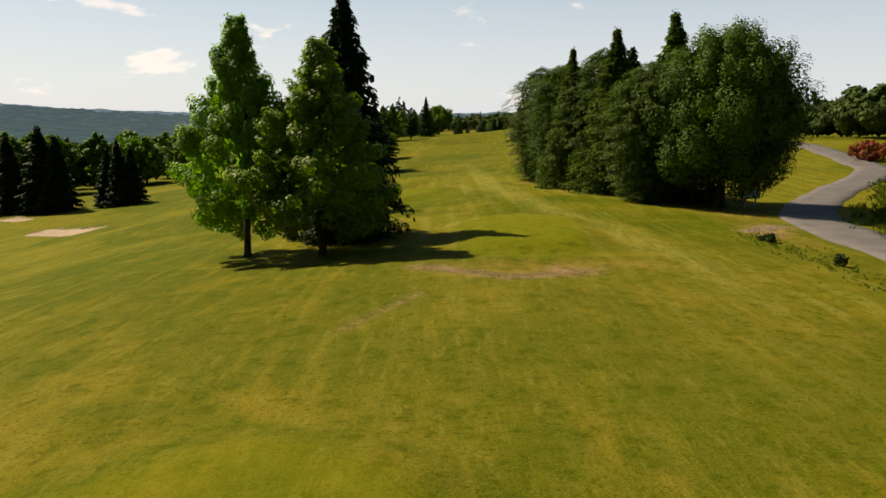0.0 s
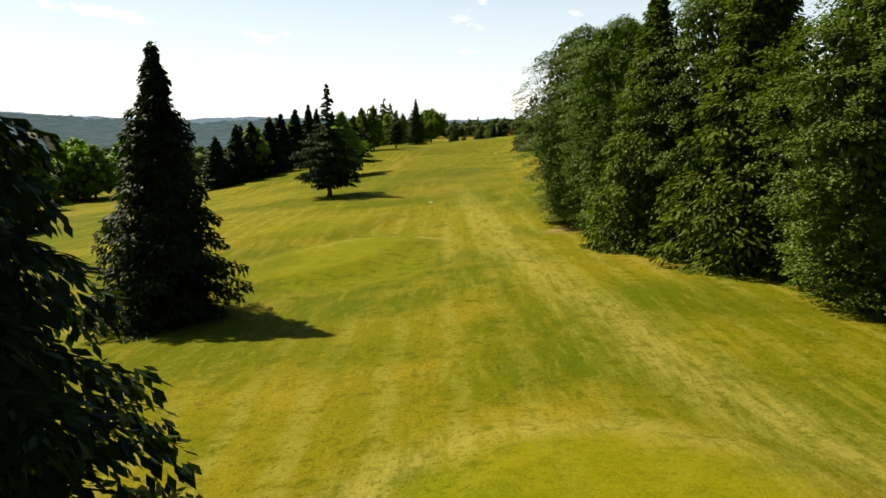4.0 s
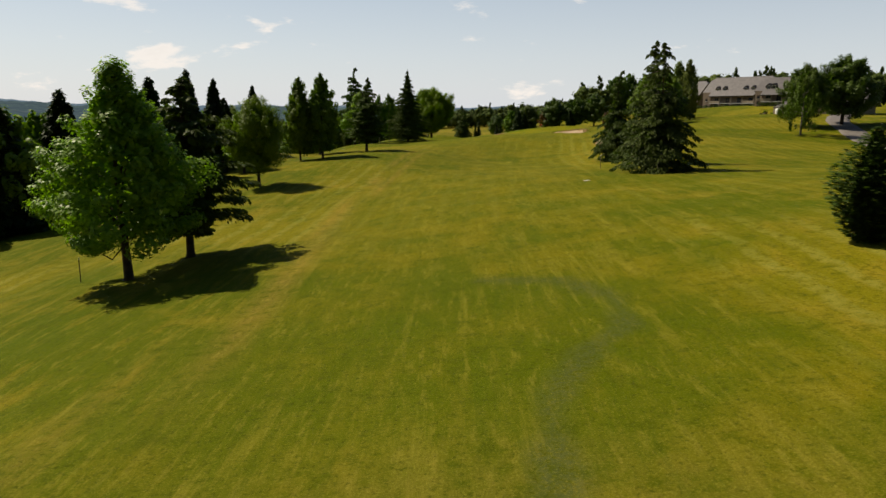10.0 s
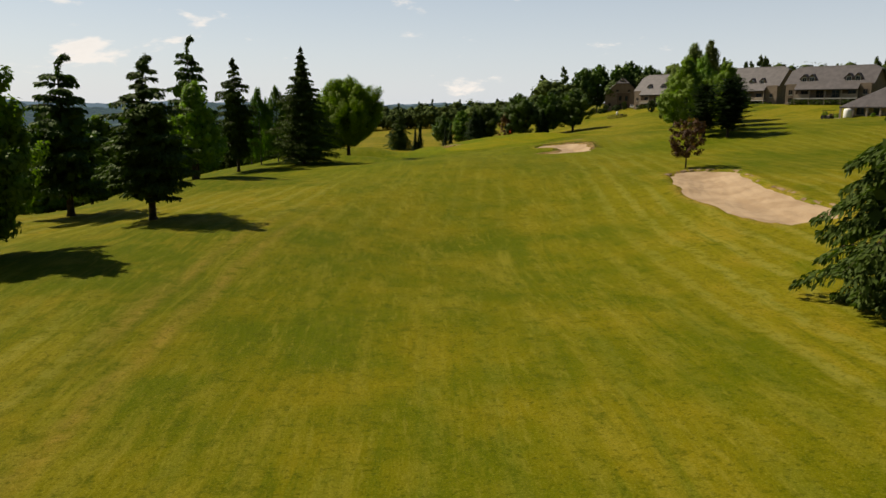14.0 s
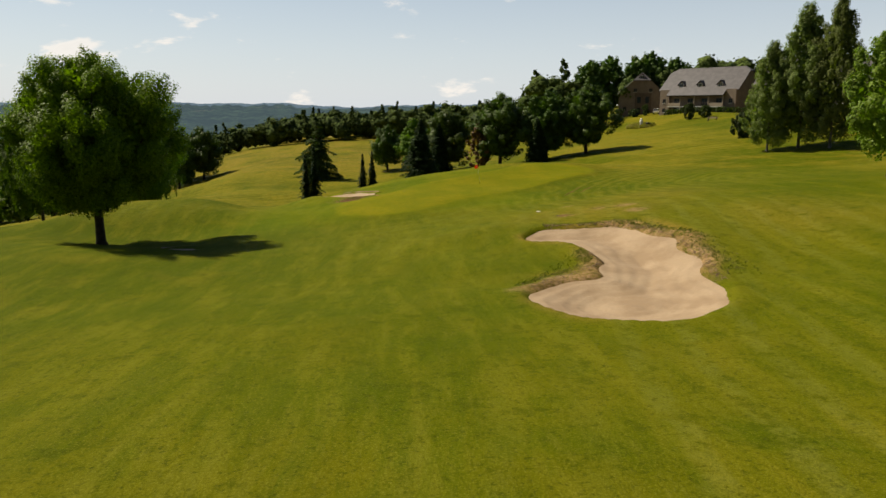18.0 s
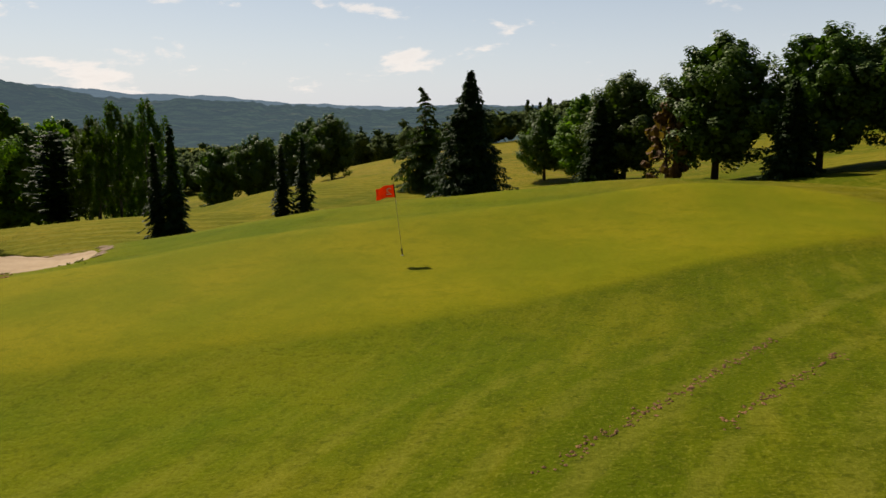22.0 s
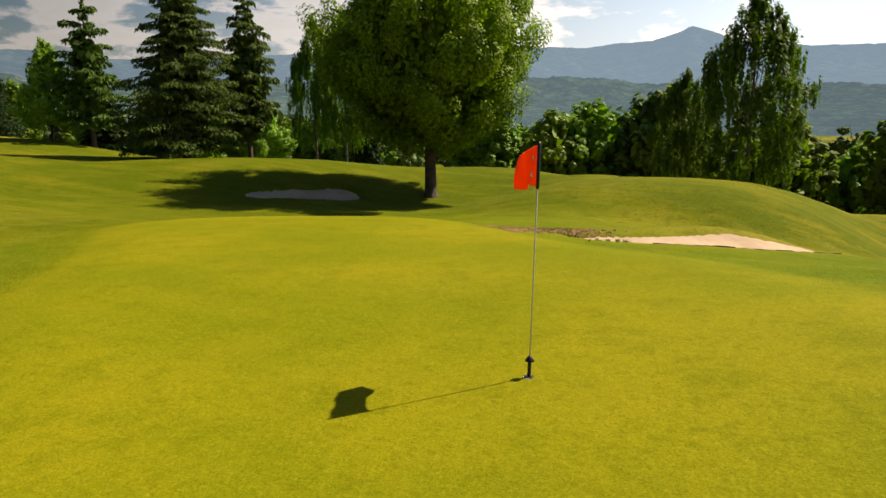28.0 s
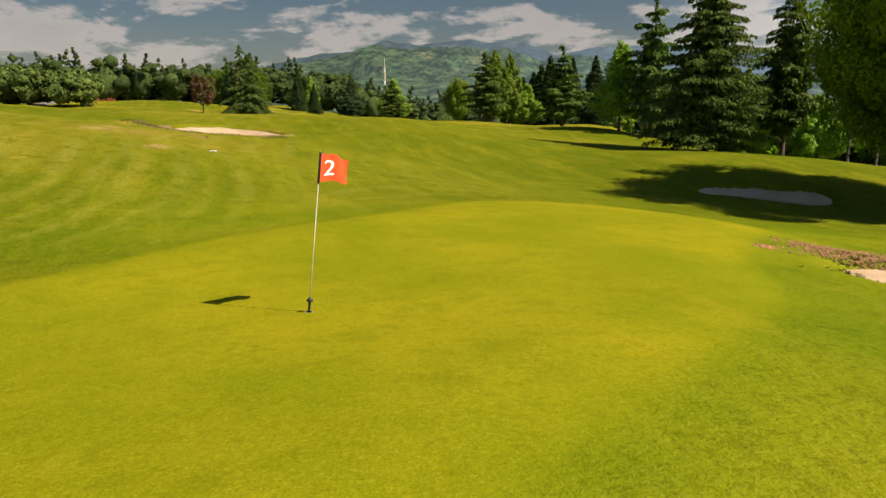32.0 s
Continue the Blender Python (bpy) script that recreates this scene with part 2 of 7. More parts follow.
LEAF_WALNUT = leafy("walnut_leaf", (0.058, 0.105, 0.008), (0.175, 0.255, 0.024), 0.08, 0.28, 0.5)
LEAF_POPLAR = leafy("poplar_leaf", (0.052, 0.098, 0.010), (0.165, 0.240, 0.027), 0.10)
LEAF_GREY = leafy("grey_birch_leaf", (0.075, 0.105, 0.026), (0.205, 0.240, 0.075), 0.08, 0.30)
LEAF_RED = leafy("copper_leaf", (0.055, 0.035, 0.018), (0.120, 0.060, 0.030))
LEAF_RUST = leafy("rust_leaf", (0.110, 0.050, 0.025), (0.160, 0.080, 0.035))
NEEDLE_SPRUCE = leafy("spruce_needle", (0.012, 0.026, 0.006), (0.032, 0.055, 0.013), 0.08, 0.12)
NEEDLE_CEDAR = leafy("cedar_needle", (0.022, 0.042, 0.009), (0.088, 0.122, 0.024), 0.06, 0.20)
NEEDLE_BLUE = leafy("blue_cedar_needle", (0.012, 0.028, 0.010), (0.040, 0.068, 0.024), 0.05, 0.1)
NEEDLE_DARK_CEDAR = leafy("dark_cedar_needle", (0.021, 0.042, 0.008), (0.092, 0.134, 0.023), 0.05, 0.16)
NEEDLE_FRESH = leafy("fresh_needle", (0.020, 0.044, 0.005), (0.130, 0.190, 0.018), 0.05, 0.22)
LEAF_FLOWER = leafy("flower_petal", (0.20, 0.030, 0.020), (0.27, 0.070, 0.035))
BARK = plain("bark", (0.060, 0.038, 0.020), 0.9, 0, 0.45, 2.5, 0.8, 0.03)
BARK_BIRCH = plain("birch_bark", (0.15, 0.13, 0.11), 0.85, 0, 0.6, 2.0, 0.5, 0.02)
SAND = plain("bunker_sand", (0.315, 0.212, 0.118), 0.95, 0, 0.14, 0.5, 0.7, 0.03, (0.37, 0.265, 0.160))
LIP = plain("bunker_lip", (0.235, 0.145, 0.075), 0.95, 0, 0.4, 1.5, 0.9, 0.05, (0.30, 0.205, 0.115))
SCRAPED = plain("scraped_turf", (0.30, 0.185, 0.085), 0.95, 0, 0.4, 6.0, 0.8, 0.02, (0.36, 0.26, 0.14))
SOIL = plain("bare_soil", (0.24, 0.120, 0.042), 0.95, 0, 0.35, 1.2, 0.8, 0.04)
ASPHALT = plain("asphalt", (0.125, 0.108, 0.094), 0.92, 0, 0.2, 0.5, 0.4, 0.01)
GRAVEL = plain("gravel_track", (0.30, 0.225, 0.165), 0.95, 0, 0.25, 0.8, 0.6, 0.02)
ROOF_SLATE = plain("roof_slate", (0.068, 0.058, 0.058), 0.6, 0, 0.25, 0.8, 0.4, 0.02)
RENDER_WALL = plain("wall_render", (0.20, 0.15, 0.11), 0.9, 0, 0.15, 0.6, 0.3, 0.01)
WALL_PALE = plain("pale_wall", (0.30, 0.24, 0.18), 0.9, 0, 0.12, 0.6, 0.3, 0.01)
TIMBER = plain("stained_timber", (0.11, 0.075, 0.05), 0.75, 0, 0.3, 3.0, 0.4, 0.01)
WHITE_PAINT = plain("white_paint", (0.78, 0.77, 0.74), 0.5, 0, 0.06, 3.0, 0.1, 0.004)
PALE_STONE = plain("pale_stone", (0.55, 0.53, 0.48), 0.85, 0, 0.2, 5.0, 0.4, 0.01)
BLACK_METAL = plain("black_metal", (0.02, 0.02, 0.022), 0.45, 0.6, 0.3, 6.0, 0.1, 0.002)
POLE_PAINT = plain("pole_paint", (0.62, 0.58, 0.48), 0.35, 0, 0.08, 6.0, 0.05, 0.001)
DARK_GLASS = plain("window_glass", (0.025, 0.028, 0.032), 0.08, 0, 0.3, 1.0, 0.02, 0.001)


def cloth_material(name, colour):
    """Thin woven cloth that lets some sunlight through."""
    m, n, l = material(name)
    where = n.new("ShaderNodeTexCoord").outputs["Object"]
    weave, stain = noise_at(n, l, where, 180.0, 2.0), noise_at(n, l, where, 7.0, 4.0)
    tone = mix_colour(n, l, ramp(n, l, stain, 0.4, 0.7, 0.0, 0.4), colour, tuple(c * 0.7 for c in colour))
    face = add(n, "ShaderNodeBsdfPrincipled", Roughness=0.85)
    l.new(tone, face.inputs["Base Color"])
    l.new(bumped(n, l, weave, 0.3, 0.001), face.inputs["Normal"])
    lit = n.new("ShaderNodeBsdfTranslucent")
    l.new(tone, lit.inputs["Color"])
    both = n.new("ShaderNodeMixShader")
    both.inputs[0].default_value = 0.5
    l.new(face.outputs[0], both.inputs[1])
    l.new(lit.outputs[0], both.inputs[2])
    finish(n, l, both.outputs[0])
    return m


FLAG_CLOTH = cloth_material("flag_cloth", (0.85, 0.13, 0.03))

WOOD_POST = plain("weathered_wood", (0.16, 0.12, 0.08), 0.85, 0, 0.35, 4.0, 0.5, 0.01)
HEDGE_LEAF = leafy("hedge_leaf", (0.028, 0.042, 0.014), (0.055, 0.075, 0.022))


# ---- the lie of the land ----
# Heights of the ground on a wide grid: one row for each station along the hole, one value for each line beside it.
LINES = np.array([-150.0, -60, -25, -6, 12, 32, 60, 110])
STATIONS = np.array([-20.0, 30, 75, 120, 165, 210, 255, 295, 330, 360, 395, 450])
LAND = np.array([
    (-28.7, -18.1, -9.4, -7.5, -7.0, -7.0, -7.1, -6.8),
    (-28.3, -18.5, -9.9, -7.5, -7.3, -7.6, -7.2, -6.3),
    (-28.2, -19.0, -11.7, -9.5, -8.0, -8.3, -7.4, -5.8),
    (-27.7, -18.7, -11.5, -10.1, -8.1, -6.9, -5.8, -5.1),
    (-27.3, -18.5, -12.5, -9.7, -8.1, -5.1, -4.6, -4.9),
    (-27.7, -17.1, -10.9, -9.7, -7.9, -7.0, -6.7, -6.1),
    (-28.3, -19.5, -10.4, -7.8, -9.1, -6.4, -6.5, -6.1),
    (-29.4, -20.2, -11.5, -9.1, -6.6, -6.2, -4.0, -3.1),
    (-29.6, -20.8, -11.2, -8.9, -9.4, -7.3, -3.8, -2.5),
    (-29.6, -22.0, -13.5, -10.5, -9.1, -7.1, -6.2, -0.9),
    (-29.6, -22.6, -14.9, -12.2, -12.6, -10.4, -6.4, 0.3),
    (-29.6, -22.1, -14.1, -11.9, -11.1, -10.4, -8.1, -0.5),
])

# finer lie of the land round the green, added to the above
GREEN_LINES = np.array([-12.0, 2.0, 12.0, 20.0, 28.0, 36.0, 44.0, 56.0])
GREEN_STATIONS = np.array([318.0, 332.0, 344.0, 353.0, 361.0, 369.0, 377.0, 386.0, 400.0])
GREEN_LAND = np.array([
    (0.00, 0.00, 0.00, 0.00, 0.00, 0.00, 0.00, 0.00),
    (0.00, 0.41, 0.06, 0.26, 0.62, 0.39, 0.17, 0.00),
    (0.00, -0.77, -0.55, -0.20, -0.60, -0.68, -0.37, 0.00),
    (0.00, -1.12, -0.38, -0.13, -0.59, -1.06, -0.74, 0.00),
    (0.00, -0.61, -0.39, 0.03, -0.21, -0.78, -0.41, 0.00),
    (0.00, -1.49, -0.58, 0.47, 0.92, 0.59, 0.28, 0.00),
    (0.00, -1.36, -0.47, 0.52, 1.15, 1.70, 1.19, 0.00),
    (0.00, -0.93, -0.85, 0.23, 0.77, 0.85, -0.33, 0.00),
    (0.00, 0.00, 0.00, 0.00, 0.00, 0.00, 0.00, 0.00),
])


def spline_weights(knots, x):
    """Weights of a natural cubic spline through the knots."""
    n, h = len(knots), np.diff(knots)
    a, b = np.eye(n), np.zeros((n, n))
    for i in range(1, n - 1):
        a[i, i - 1:i + 2] = h[i - 1], 2 * (h[i - 1] + h[i]), h[i]
        b[i, i - 1:i + 2] = 6 / h[i - 1], -6 / h[i - 1] - 6 / h[i], 6 / h[i]
    bend = np.linalg.solve(a, b)
    x = np.clip(x, knots[0], knots[-1])
    i = np.clip(np.searchsorted(knots, x) - 1, 0, n - 2)
    step = h[i]
    p = (knots[i + 1] - x) / step
    q = 1 - p
    e = np.eye(n)
    return (p[:, None] * e[i] + q[:, None] * e[i + 1] + ((p**3 - p) * step**2 / 6)[:, None] * bend[i]
            + ((q**3 - q) * step**2 / 6)[:, None] * bend[i + 1])


def smooth(a, b, x):
    t = np.clip((x - a) / (b - a), 0, 1)
    return t * t * (3 - 2 * t)


def waves(x, y, size, seed=0.0):
    """Soft rolling unevenness about one unit high."""
    x, y = x / size + seed * 1.7, y / size - seed * 2.3
    return (np.sin(x * 1.3 + 1.7 * np.sin(y * 0.9)) + np.sin(y * 1.7 - x * 0.6 + 1.3 * np.sin(x * 1.1)) + np.sin(2.9 * x + 2.1 * y + seed)) / 3


def mound(x, y, cx, cy, rx, ry, height, turn=0.0):
    c, s = math.cos(radians(turn)), math.sin(radians(turn))
    u, v = (x - cx) * c + (y - cy) * s, (y - cy) * c - (x - cx) * s
    return height * np.exp(-((u / rx) ** 2 + (v / ry) ** 2))


def knoll(x, y, cx, cy, rx, ry, height):
    """A flat-topped mound with steep sides."""
    return height * np.exp(-(((x - cx) / rx) ** 4 + ((y - cy) / ry) ** 4))


def capsule(x, y, ax, ay, bx, by, r):
    """Signed distance to a rounded bar from a to b."""
    dx, dy = bx - ax, by - ay
    t = np.clip(((x - ax) * dx + (y - ay) * dy) / (dx * dx + dy * dy + 1e-9), 0, 1)
    return np.hypot(x - ax - t * dx, y - ay - t * dy) - r


def joined(k, *shapes):
    """A smooth union of signed distances."""
    d = shapes[0]
    for e in shapes[1:]:
        h = np.clip(0.5 + 0.5 * (e - d) / k, 0, 1)
        d = e + (d - e) * h - k * h * (1 - h)
    return d


def green_edge(x, y):
    return joined(3.0, capsule(x, y, 21.6, 350.6, 30.0, 358.6, 4.9), capsule(x, y, 30.0, 358.9, 42.0, 368.6, 5.0)) + 0.3 * waves(x, y, 5.0, 2.0)


def tee_edge(x, y):
    back = capsule(x, y, 5.2, 44.0, 5.8, 51.5, 3.6)
    front = capsule(x, y, -7.0, 84.0, -4.5, 90.0, 4.6)
    forward = capsule(x, y, -10.0, 103.0, -7.0, 108.0, 4.0)
    first = capsule(x, y, -4.0, 6.0, -3.6, 10.5, 3.4)
    return np.minimum(np.minimum(back, front), np.minimum(forward, first))


BUNKERS = {
    # name: signed distance to its outline, depth of its floor
    "fairway": (lambda x, y: joined(1.5, capsule(x, y, 32.2, 267.6, 30.2, 260.0, 2.7), capsule(x, y, 30.0, 258.5, 29.8, 249.4, 2.5)), 0.55),
    "curled": (lambda x, y: joined(0.9, capsule(x, y, 31.1, 325.1, 33.3, 324.0, 1.45), capsule(x, y, 33.6, 323.8, 34.5, 319.8, 1.85),
                                   capsule(x, y, 34.5, 319.6, 34.1, 316.2, 1.9), capsule(x, y, 34.0, 315.8, 32.4, 312.6, 2.2), capsule(x, y, 30.9, 311.4, 31.3, 310.7, 3.65)), 0.6),
    "greenside": (lambda x, y: joined(1.0, capsule(x, y, 13.6, 365.2, 16.6, 362.4, 1.6), capsule(x, y, 16.6, 362.4, 19.2, 359.8, 1.7)), 0.16),
    "shaded": (lambda x, y: capsule(x, y, 6.3, 337.2, 1.8, 339.6, 1.15), 0.2),
    "left_hole": (lambda x, y: capsule(x, y, -76.0, 134.0, -56.0, 112.0, 2.6), 0.3),
    "beyond_left": (lambda x, y: capsule(x, y, -102.0, 166.0, -94.0, 160.0, 1.8), 0.3),
    "birch": (lambda x, y: capsule(x, y, 17.0, 120.3, 20.5, 121.6, 1.4), 0.3),
}
OUTLINE_WAVE = 0.28


def bunker_edge(name, x, y):
    return BUNKERS[name][0](x, y) + OUTLINE_WAVE * waves(x, y, 1.7, 5.0)


def road_line(s):
    """The asphalt drive: its middle at the way s from the near end (0) to the clubhouse (1)."""
    px = np.interp(s, ROAD_S, ROAD_X)
    py = np.interp(s, ROAD_S, ROAD_Y)
    return px, py


ROAD_S = np.array([0.0, 0.05, 0.09, 0.12, 0.16, 0.21, 0.26, 0.31, 0.42, 0.56, 0.70, 0.85, 1.0])
ROAD_X = np.array([24.5, 26.2, 27.3, 31.0, 36.5, 43.0, 49.5, 57.5, 67.0, 69.0, 70.0, 84.0, 108.0])
ROAD_Y = np.array([20.0, 41.0, 52.5, 61.0, 70.0, 78.5, 85.5, 94.5, 138.0, 200.0, 250.0, 290.0, 330.0])


def land(x, y):
    """The ground before bunkers are cut into it."""
    x, y = np.broadcast_arrays(np.asarray(x, float), np.asarray(y, float))
    shape = x.shape
    x, y = x.ravel(), y.ravel()
    z = np.einsum("ij,jk,ik->i", spline_weights(STATIONS, y), LAND, spline_weights(LINES, x))
    near = (x > GREEN_LINES[0]) & (x < GREEN_LINES[-1]) & (y > GREEN_STATIONS[0]) & (y < GREEN_STATIONS[-1])
    if near.any():
        z[near] += np.einsum("ij,jk,ik->i", spline_weights(GREEN_STATIONS, y[near]), GREEN_LAND, spline_weights(GREEN_LINES, x[near]))
    # beyond the course: the valley on the left, open fields on the right
    away = smooth(150, 700, -x)
    z = z * (1 - away) - 34 * away
    out_r = smooth(110, 500, x)
    z = z + out_r * (6 + 3 * waves(x, y, 160.0, 1.0))
    north = smooth(450, 900, y) * smooth(40, -160, x)
    z = z - 8 * north
    south = smooth(-20, -500, y)
    z = z - 5 * south
    # mounds and platforms
    z = z + knoll(x, y, -2.5, 358.2, 8.5, 9.2, 2.0) + mound(x, y, -12.0, 346.0, 8.0, 6.0, 0.8) + mound(x, y, -16.0, 288.0, 10.0, 13.0, 2.0) + mound(x, y, 0.0, 341.8, 5.5, 5.5, -0.6) + mound(x, y, -8.3, 376.0, 5.0, 4.0, -0.7) + mound(x, y, -19.0, 371.5, 9.0, 6.0, 0.9) + mound(x, y, -32.0, 262.0, 9.5, 17.0, 3.2) + mound(x, y, -20.0, 409.0, 15.0, 13.0, -2.7) + mound(x, y, -32.0, 447.0, 18.0, 22.0, -4.8) + mound(x, y, 8.0, 354.0, 5.0, 4.0, 0.4) + mound(x, y, 13.6, 361.4, 2.4, 3.4, 0.5, 40)
    z = z + mound(x, y, -9.5, 44.5, 8.0, 7.0, -0.5) + mound(x, y, 27.5, 328.5, 3.5, 2.5, 0.35) + mound(x, y, 37.5, 319.5, 2.6, 5.0, 0.45)
    z = z + 0.5 * smooth(2.5, -1.0, tee_edge(x, y))
    z = z + 0.25 * smooth(2.0, -1.5, green_edge(x, y))
    z = z + mound(x, y, 4.5, 36.5, 6.5, 1.2, 0.25)
    rough_amount = smooth(-1, 4, green_edge(x, y))
    z = z + rough_amount * (0.16 * waves(x, y, 9.0) + 0.05 * waves(x, y, 2.3, 3.0))
    return z.reshape(shape)


def ground_z(x, y):
    """The ground with its bunkers cut in and the drive levelled."""
    x, y = np.broadcast_arrays(np.asarray(x, float), np.asarray(y, float))
    z = land(x, y)
    for name, (_, depth) in BUNKERS.items():
        d = bunker_edge(name, x, y)
        z = z + min(0.10, depth * 0.25) * np.exp(-((d - 0.5) / 0.7) ** 2)
        z = z - (depth + 0.3) * smooth(0.35, -0.9, d)
    return z


def gz(x, y):
    return float(ground_z(np.array([x]), np.array([y]))[0])


def axis_ticks(core_a, core_b, fine, fine_parts, far_a, far_b):
    """Coordinates that are dense in the core and spread out towards the horizon."""
    core = [core_a]
    while core[-1] < core_b:
        step = fine
        for a, b, s in fine_parts:
            if a <= core[-1] < b:
                step = s
        core.append(core[-1] + step)
    lo, hi, step = [core[0]], [core[-1]], fine * 1.3
    while lo[-1] > far_a:
        lo.append(lo[-1] - step)
        step *= 1.13
    step = fine * 1.3
    while hi[-1] < far_b:
        hi.append(hi[-1] + step)
        step *= 1.13
    return np.array(lo[:0:-1] + core + hi[1:])


def mesh_object(name, verts, faces, mat, parent=None, smooth_faces=True):
    me = bpy.data.meshes.new(name)
    me.from_pydata(np.asarray(verts).tolist(), [], faces if isinstance(faces, list) else faces.tolist())
    me.materials.append(mat)
    if smooth_faces:
        me.polygons.foreach_set("use_smooth", [True] * len(me.polygons))
    ob = new(name, me)
    ob.parent = parent
    return ob


def grid_faces(nx, ny):
    i = np.arange(nx * ny).reshape(ny, nx)
    return np.stack([i[:-1, :-1], i[:-1, 1:], i[1:, 1:], i[1:, :-1]], -1).reshape(-1, 4)


def turf_material():
    m, n, l = material("turf")
    where = n.new("ShaderNodeTexCoord").outputs["Object"]
    zones = n.new("ShaderNodeAttribute")
    zones.attribute_name = "zones"
    sep = n.new("ShaderNodeSeparateColor")
    l.new(zones.outputs["Color"], sep.inputs[0])
    on_green, on_fairway, dry = sep.outputs[0], sep.outputs[1], sep.outputs[2]
    lines = n.new("ShaderNodeAttribute")
    lines.attribute_name = "mowing"
    mow = lines.outputs["Fac"]
    big = noise_at(n, l, where, 0.035, 3.0)
    mid = noise_at(n, l, where, 0.22, 5.0, 0.6)
    small = noise_at(n, l, where, 1.3, 5.0, 0.65)
    fine = noise_at(n, l, where, 5.5, 5.0, 0.75)
    blade = noise_at(n, l, where, 17.0, 4.0, 0.75)
    grain = noise_at(n, l, where, 48.0, 3.0, 0.8)
    streak = noise_at(n, l, where, 0.5, 6.0, 0.65, (1.7, 0.30, 1.0))
    thin = noise_at(n, l, where, 1.0, 5.0, 0.7, (3.2, 0.55, 1.0))
    # colours of the sward
    lush, straw, deep = (0.066, 0.086, 0.002), (0.225, 0.165, 0.022), (0.025, 0.036, 0.002)
    tone = mix_colour(n, l, ramp(n, l, big, 0.42, 0.58), lush, (0.143, 0.128, 0.007))
    tone = mix_colour(n, l, ramp(n, l, mid, 0.50, 0.70, 0.0, 0.5), tone, straw)
    tone = mix_colour(n, l, ramp(n, l, streak, 0.5, 0.68, 0.0, 0.42), tone, straw)
    tone = mix_colour(n, l, ramp(n, l, mid, 0.47, 0.28, 0.0, 0.8), tone, (0.055, 0.083, 0.002))
    # long streaks combed along the mowers' way
    combed = n.new("ShaderNodeCombineXYZ")
    split = n.new("ShaderNodeSeparateXYZ")
    l.new(where, split.inputs[0])
    l.new(math_node(n, l, "MULTIPLY", mow, 1.5), combed.inputs[0])
    l.new(math_node(n, l, "MULTIPLY", split.outputs[1], 0.075), combed.inputs[1])
    comb = noise_at(n, l, combed.outputs[0], 1.0, 5.0, 0.62)
    # swaths left by the mowers
    wob = math_node(n, l, "MULTIPLY_ADD", mid, 1.6, mow)
    band = math_node(n, l, "SINE", math_node(n, l, "MULTIPLY", wob, 3.1))
    strong = math_node(n, l, "MULTIPLY", ramp(n, l, band, 0.1, 0.95, 0.0, 0.7), ramp(n, l, small, 0.35, 0.6, 0.2, 1.0))
    patchy = math_node(n, l, "MULTIPLY", strong, ramp(n, l, big, 0.42, 0.58, 0.12, 1.0))
    tone = mix_colour(n, l, ramp(n, l, thin, 0.52, 0.68, 0.0, 0.42), tone, (0.205, 0.178, 0.033))
    tone = mix_colour(n, l, ramp(n, l, thin, 0.46, 0.30, 0.0, 0.45), tone, (0.055, 0.068, 0.002))
    tone = mix_colour(n, l, patchy, tone, (0.196, 0.185, 0.045))
    ringed = n.new("ShaderNodeAttribute")
    ringed.attribute_name = "stripes"
    ring = math_node(n, l, "SINE", math_node(n, l, "MULTIPLY", wob, 5.2))
    lit_band = math_node(n, l, "MULTIPLY", ramp(n, l, ring, 0.2, 0.95, 0.0, 0.5), ringed.outputs["Fac"])
    tone = mix_colour(n, l, math_node(n, l, "MULTIPLY", lit_band, ramp(n, l, small, 0.3, 0.6, 0.35, 1.0)), tone, (0.235, 0.195, 0.050))
    dim_band = math_node(n, l, "MULTIPLY", ramp(n, l, ring, -0.4, -0.95, 0.0, 0.5), ringed.outputs["Fac"])
    tone = mix_colour(n, l, dim_band, tone, (0.050, 0.066, 0.002))
    fair = mix_colour(n, l, ramp(n, l, mid, 0.38, 0.66), (0.074, 0.088, 0.002), (0.136, 0.118, 0.005))
    fair = mix_colour(n, l, ramp(n, l, streak, 0.5, 0.68, 0.0, 0.6), fair, (0.181, 0.160, 0.024))
    fair = mix_colour(n, l, ramp(n, l, big, 0.5, 0.34, 0.0, 0.65), fair, (0.053, 0.078, 0.002))
    fair = mix_colour(n, l, ramp(n, l, thin, 0.52, 0.70, 0.0, 0.45), fair, (0.191, 0.170, 0.030))
    fair = mix_colour(n, l, ramp(n, l, thin, 0.46, 0.30, 0.0, 0.5), fair, (0.050, 0.066, 0.002))
    tone = mix_colour(n, l, math_node(n, l, "MULTIPLY", on_fairway, 0.75), tone, fair)
    open_turf = math_node(n, l, "MULTIPLY_ADD", on_green, -0.9, 1.0)
    combed_part = math_node(n, l, "MULTIPLY", open_turf, ramp(n, l, noise_at(n, l, where, 0.09, 3.0, 0.6), 0.42, 0.62, 0.15, 1.0))
    tone = mix_colour(n, l, math_node(n, l, "MULTIPLY", ramp(n, l, comb, 0.53, 0.70, 0.0, 0.42), combed_part), tone, (0.222, 0.190, 0.034))
    tone = mix_colour(n, l, math_node(n, l, "MULTIPLY", ramp(n, l, comb, 0.46, 0.32, 0.0, 0.5), combed_part), tone, (0.046, 0.074, 0.002))
    tone = mix_colour(n, l, math_node(n, l, "MULTIPLY", dry, ramp(n, l, small, 0.3, 0.65, 0.35, 1.0)), tone, (0.253, 0.165, 0.050))
    tone = mix_colour(n, l, math_node(n, l, "MULTIPLY", zones.outputs["Alpha"], 0.60), tone, mix_colour(n, l, ramp(n, l, streak, 0.35, 0.68), (0.054, 0.080, 0.002), (0.096, 0.114, 0.005)))
    worn = n.new("ShaderNodeAttribute")
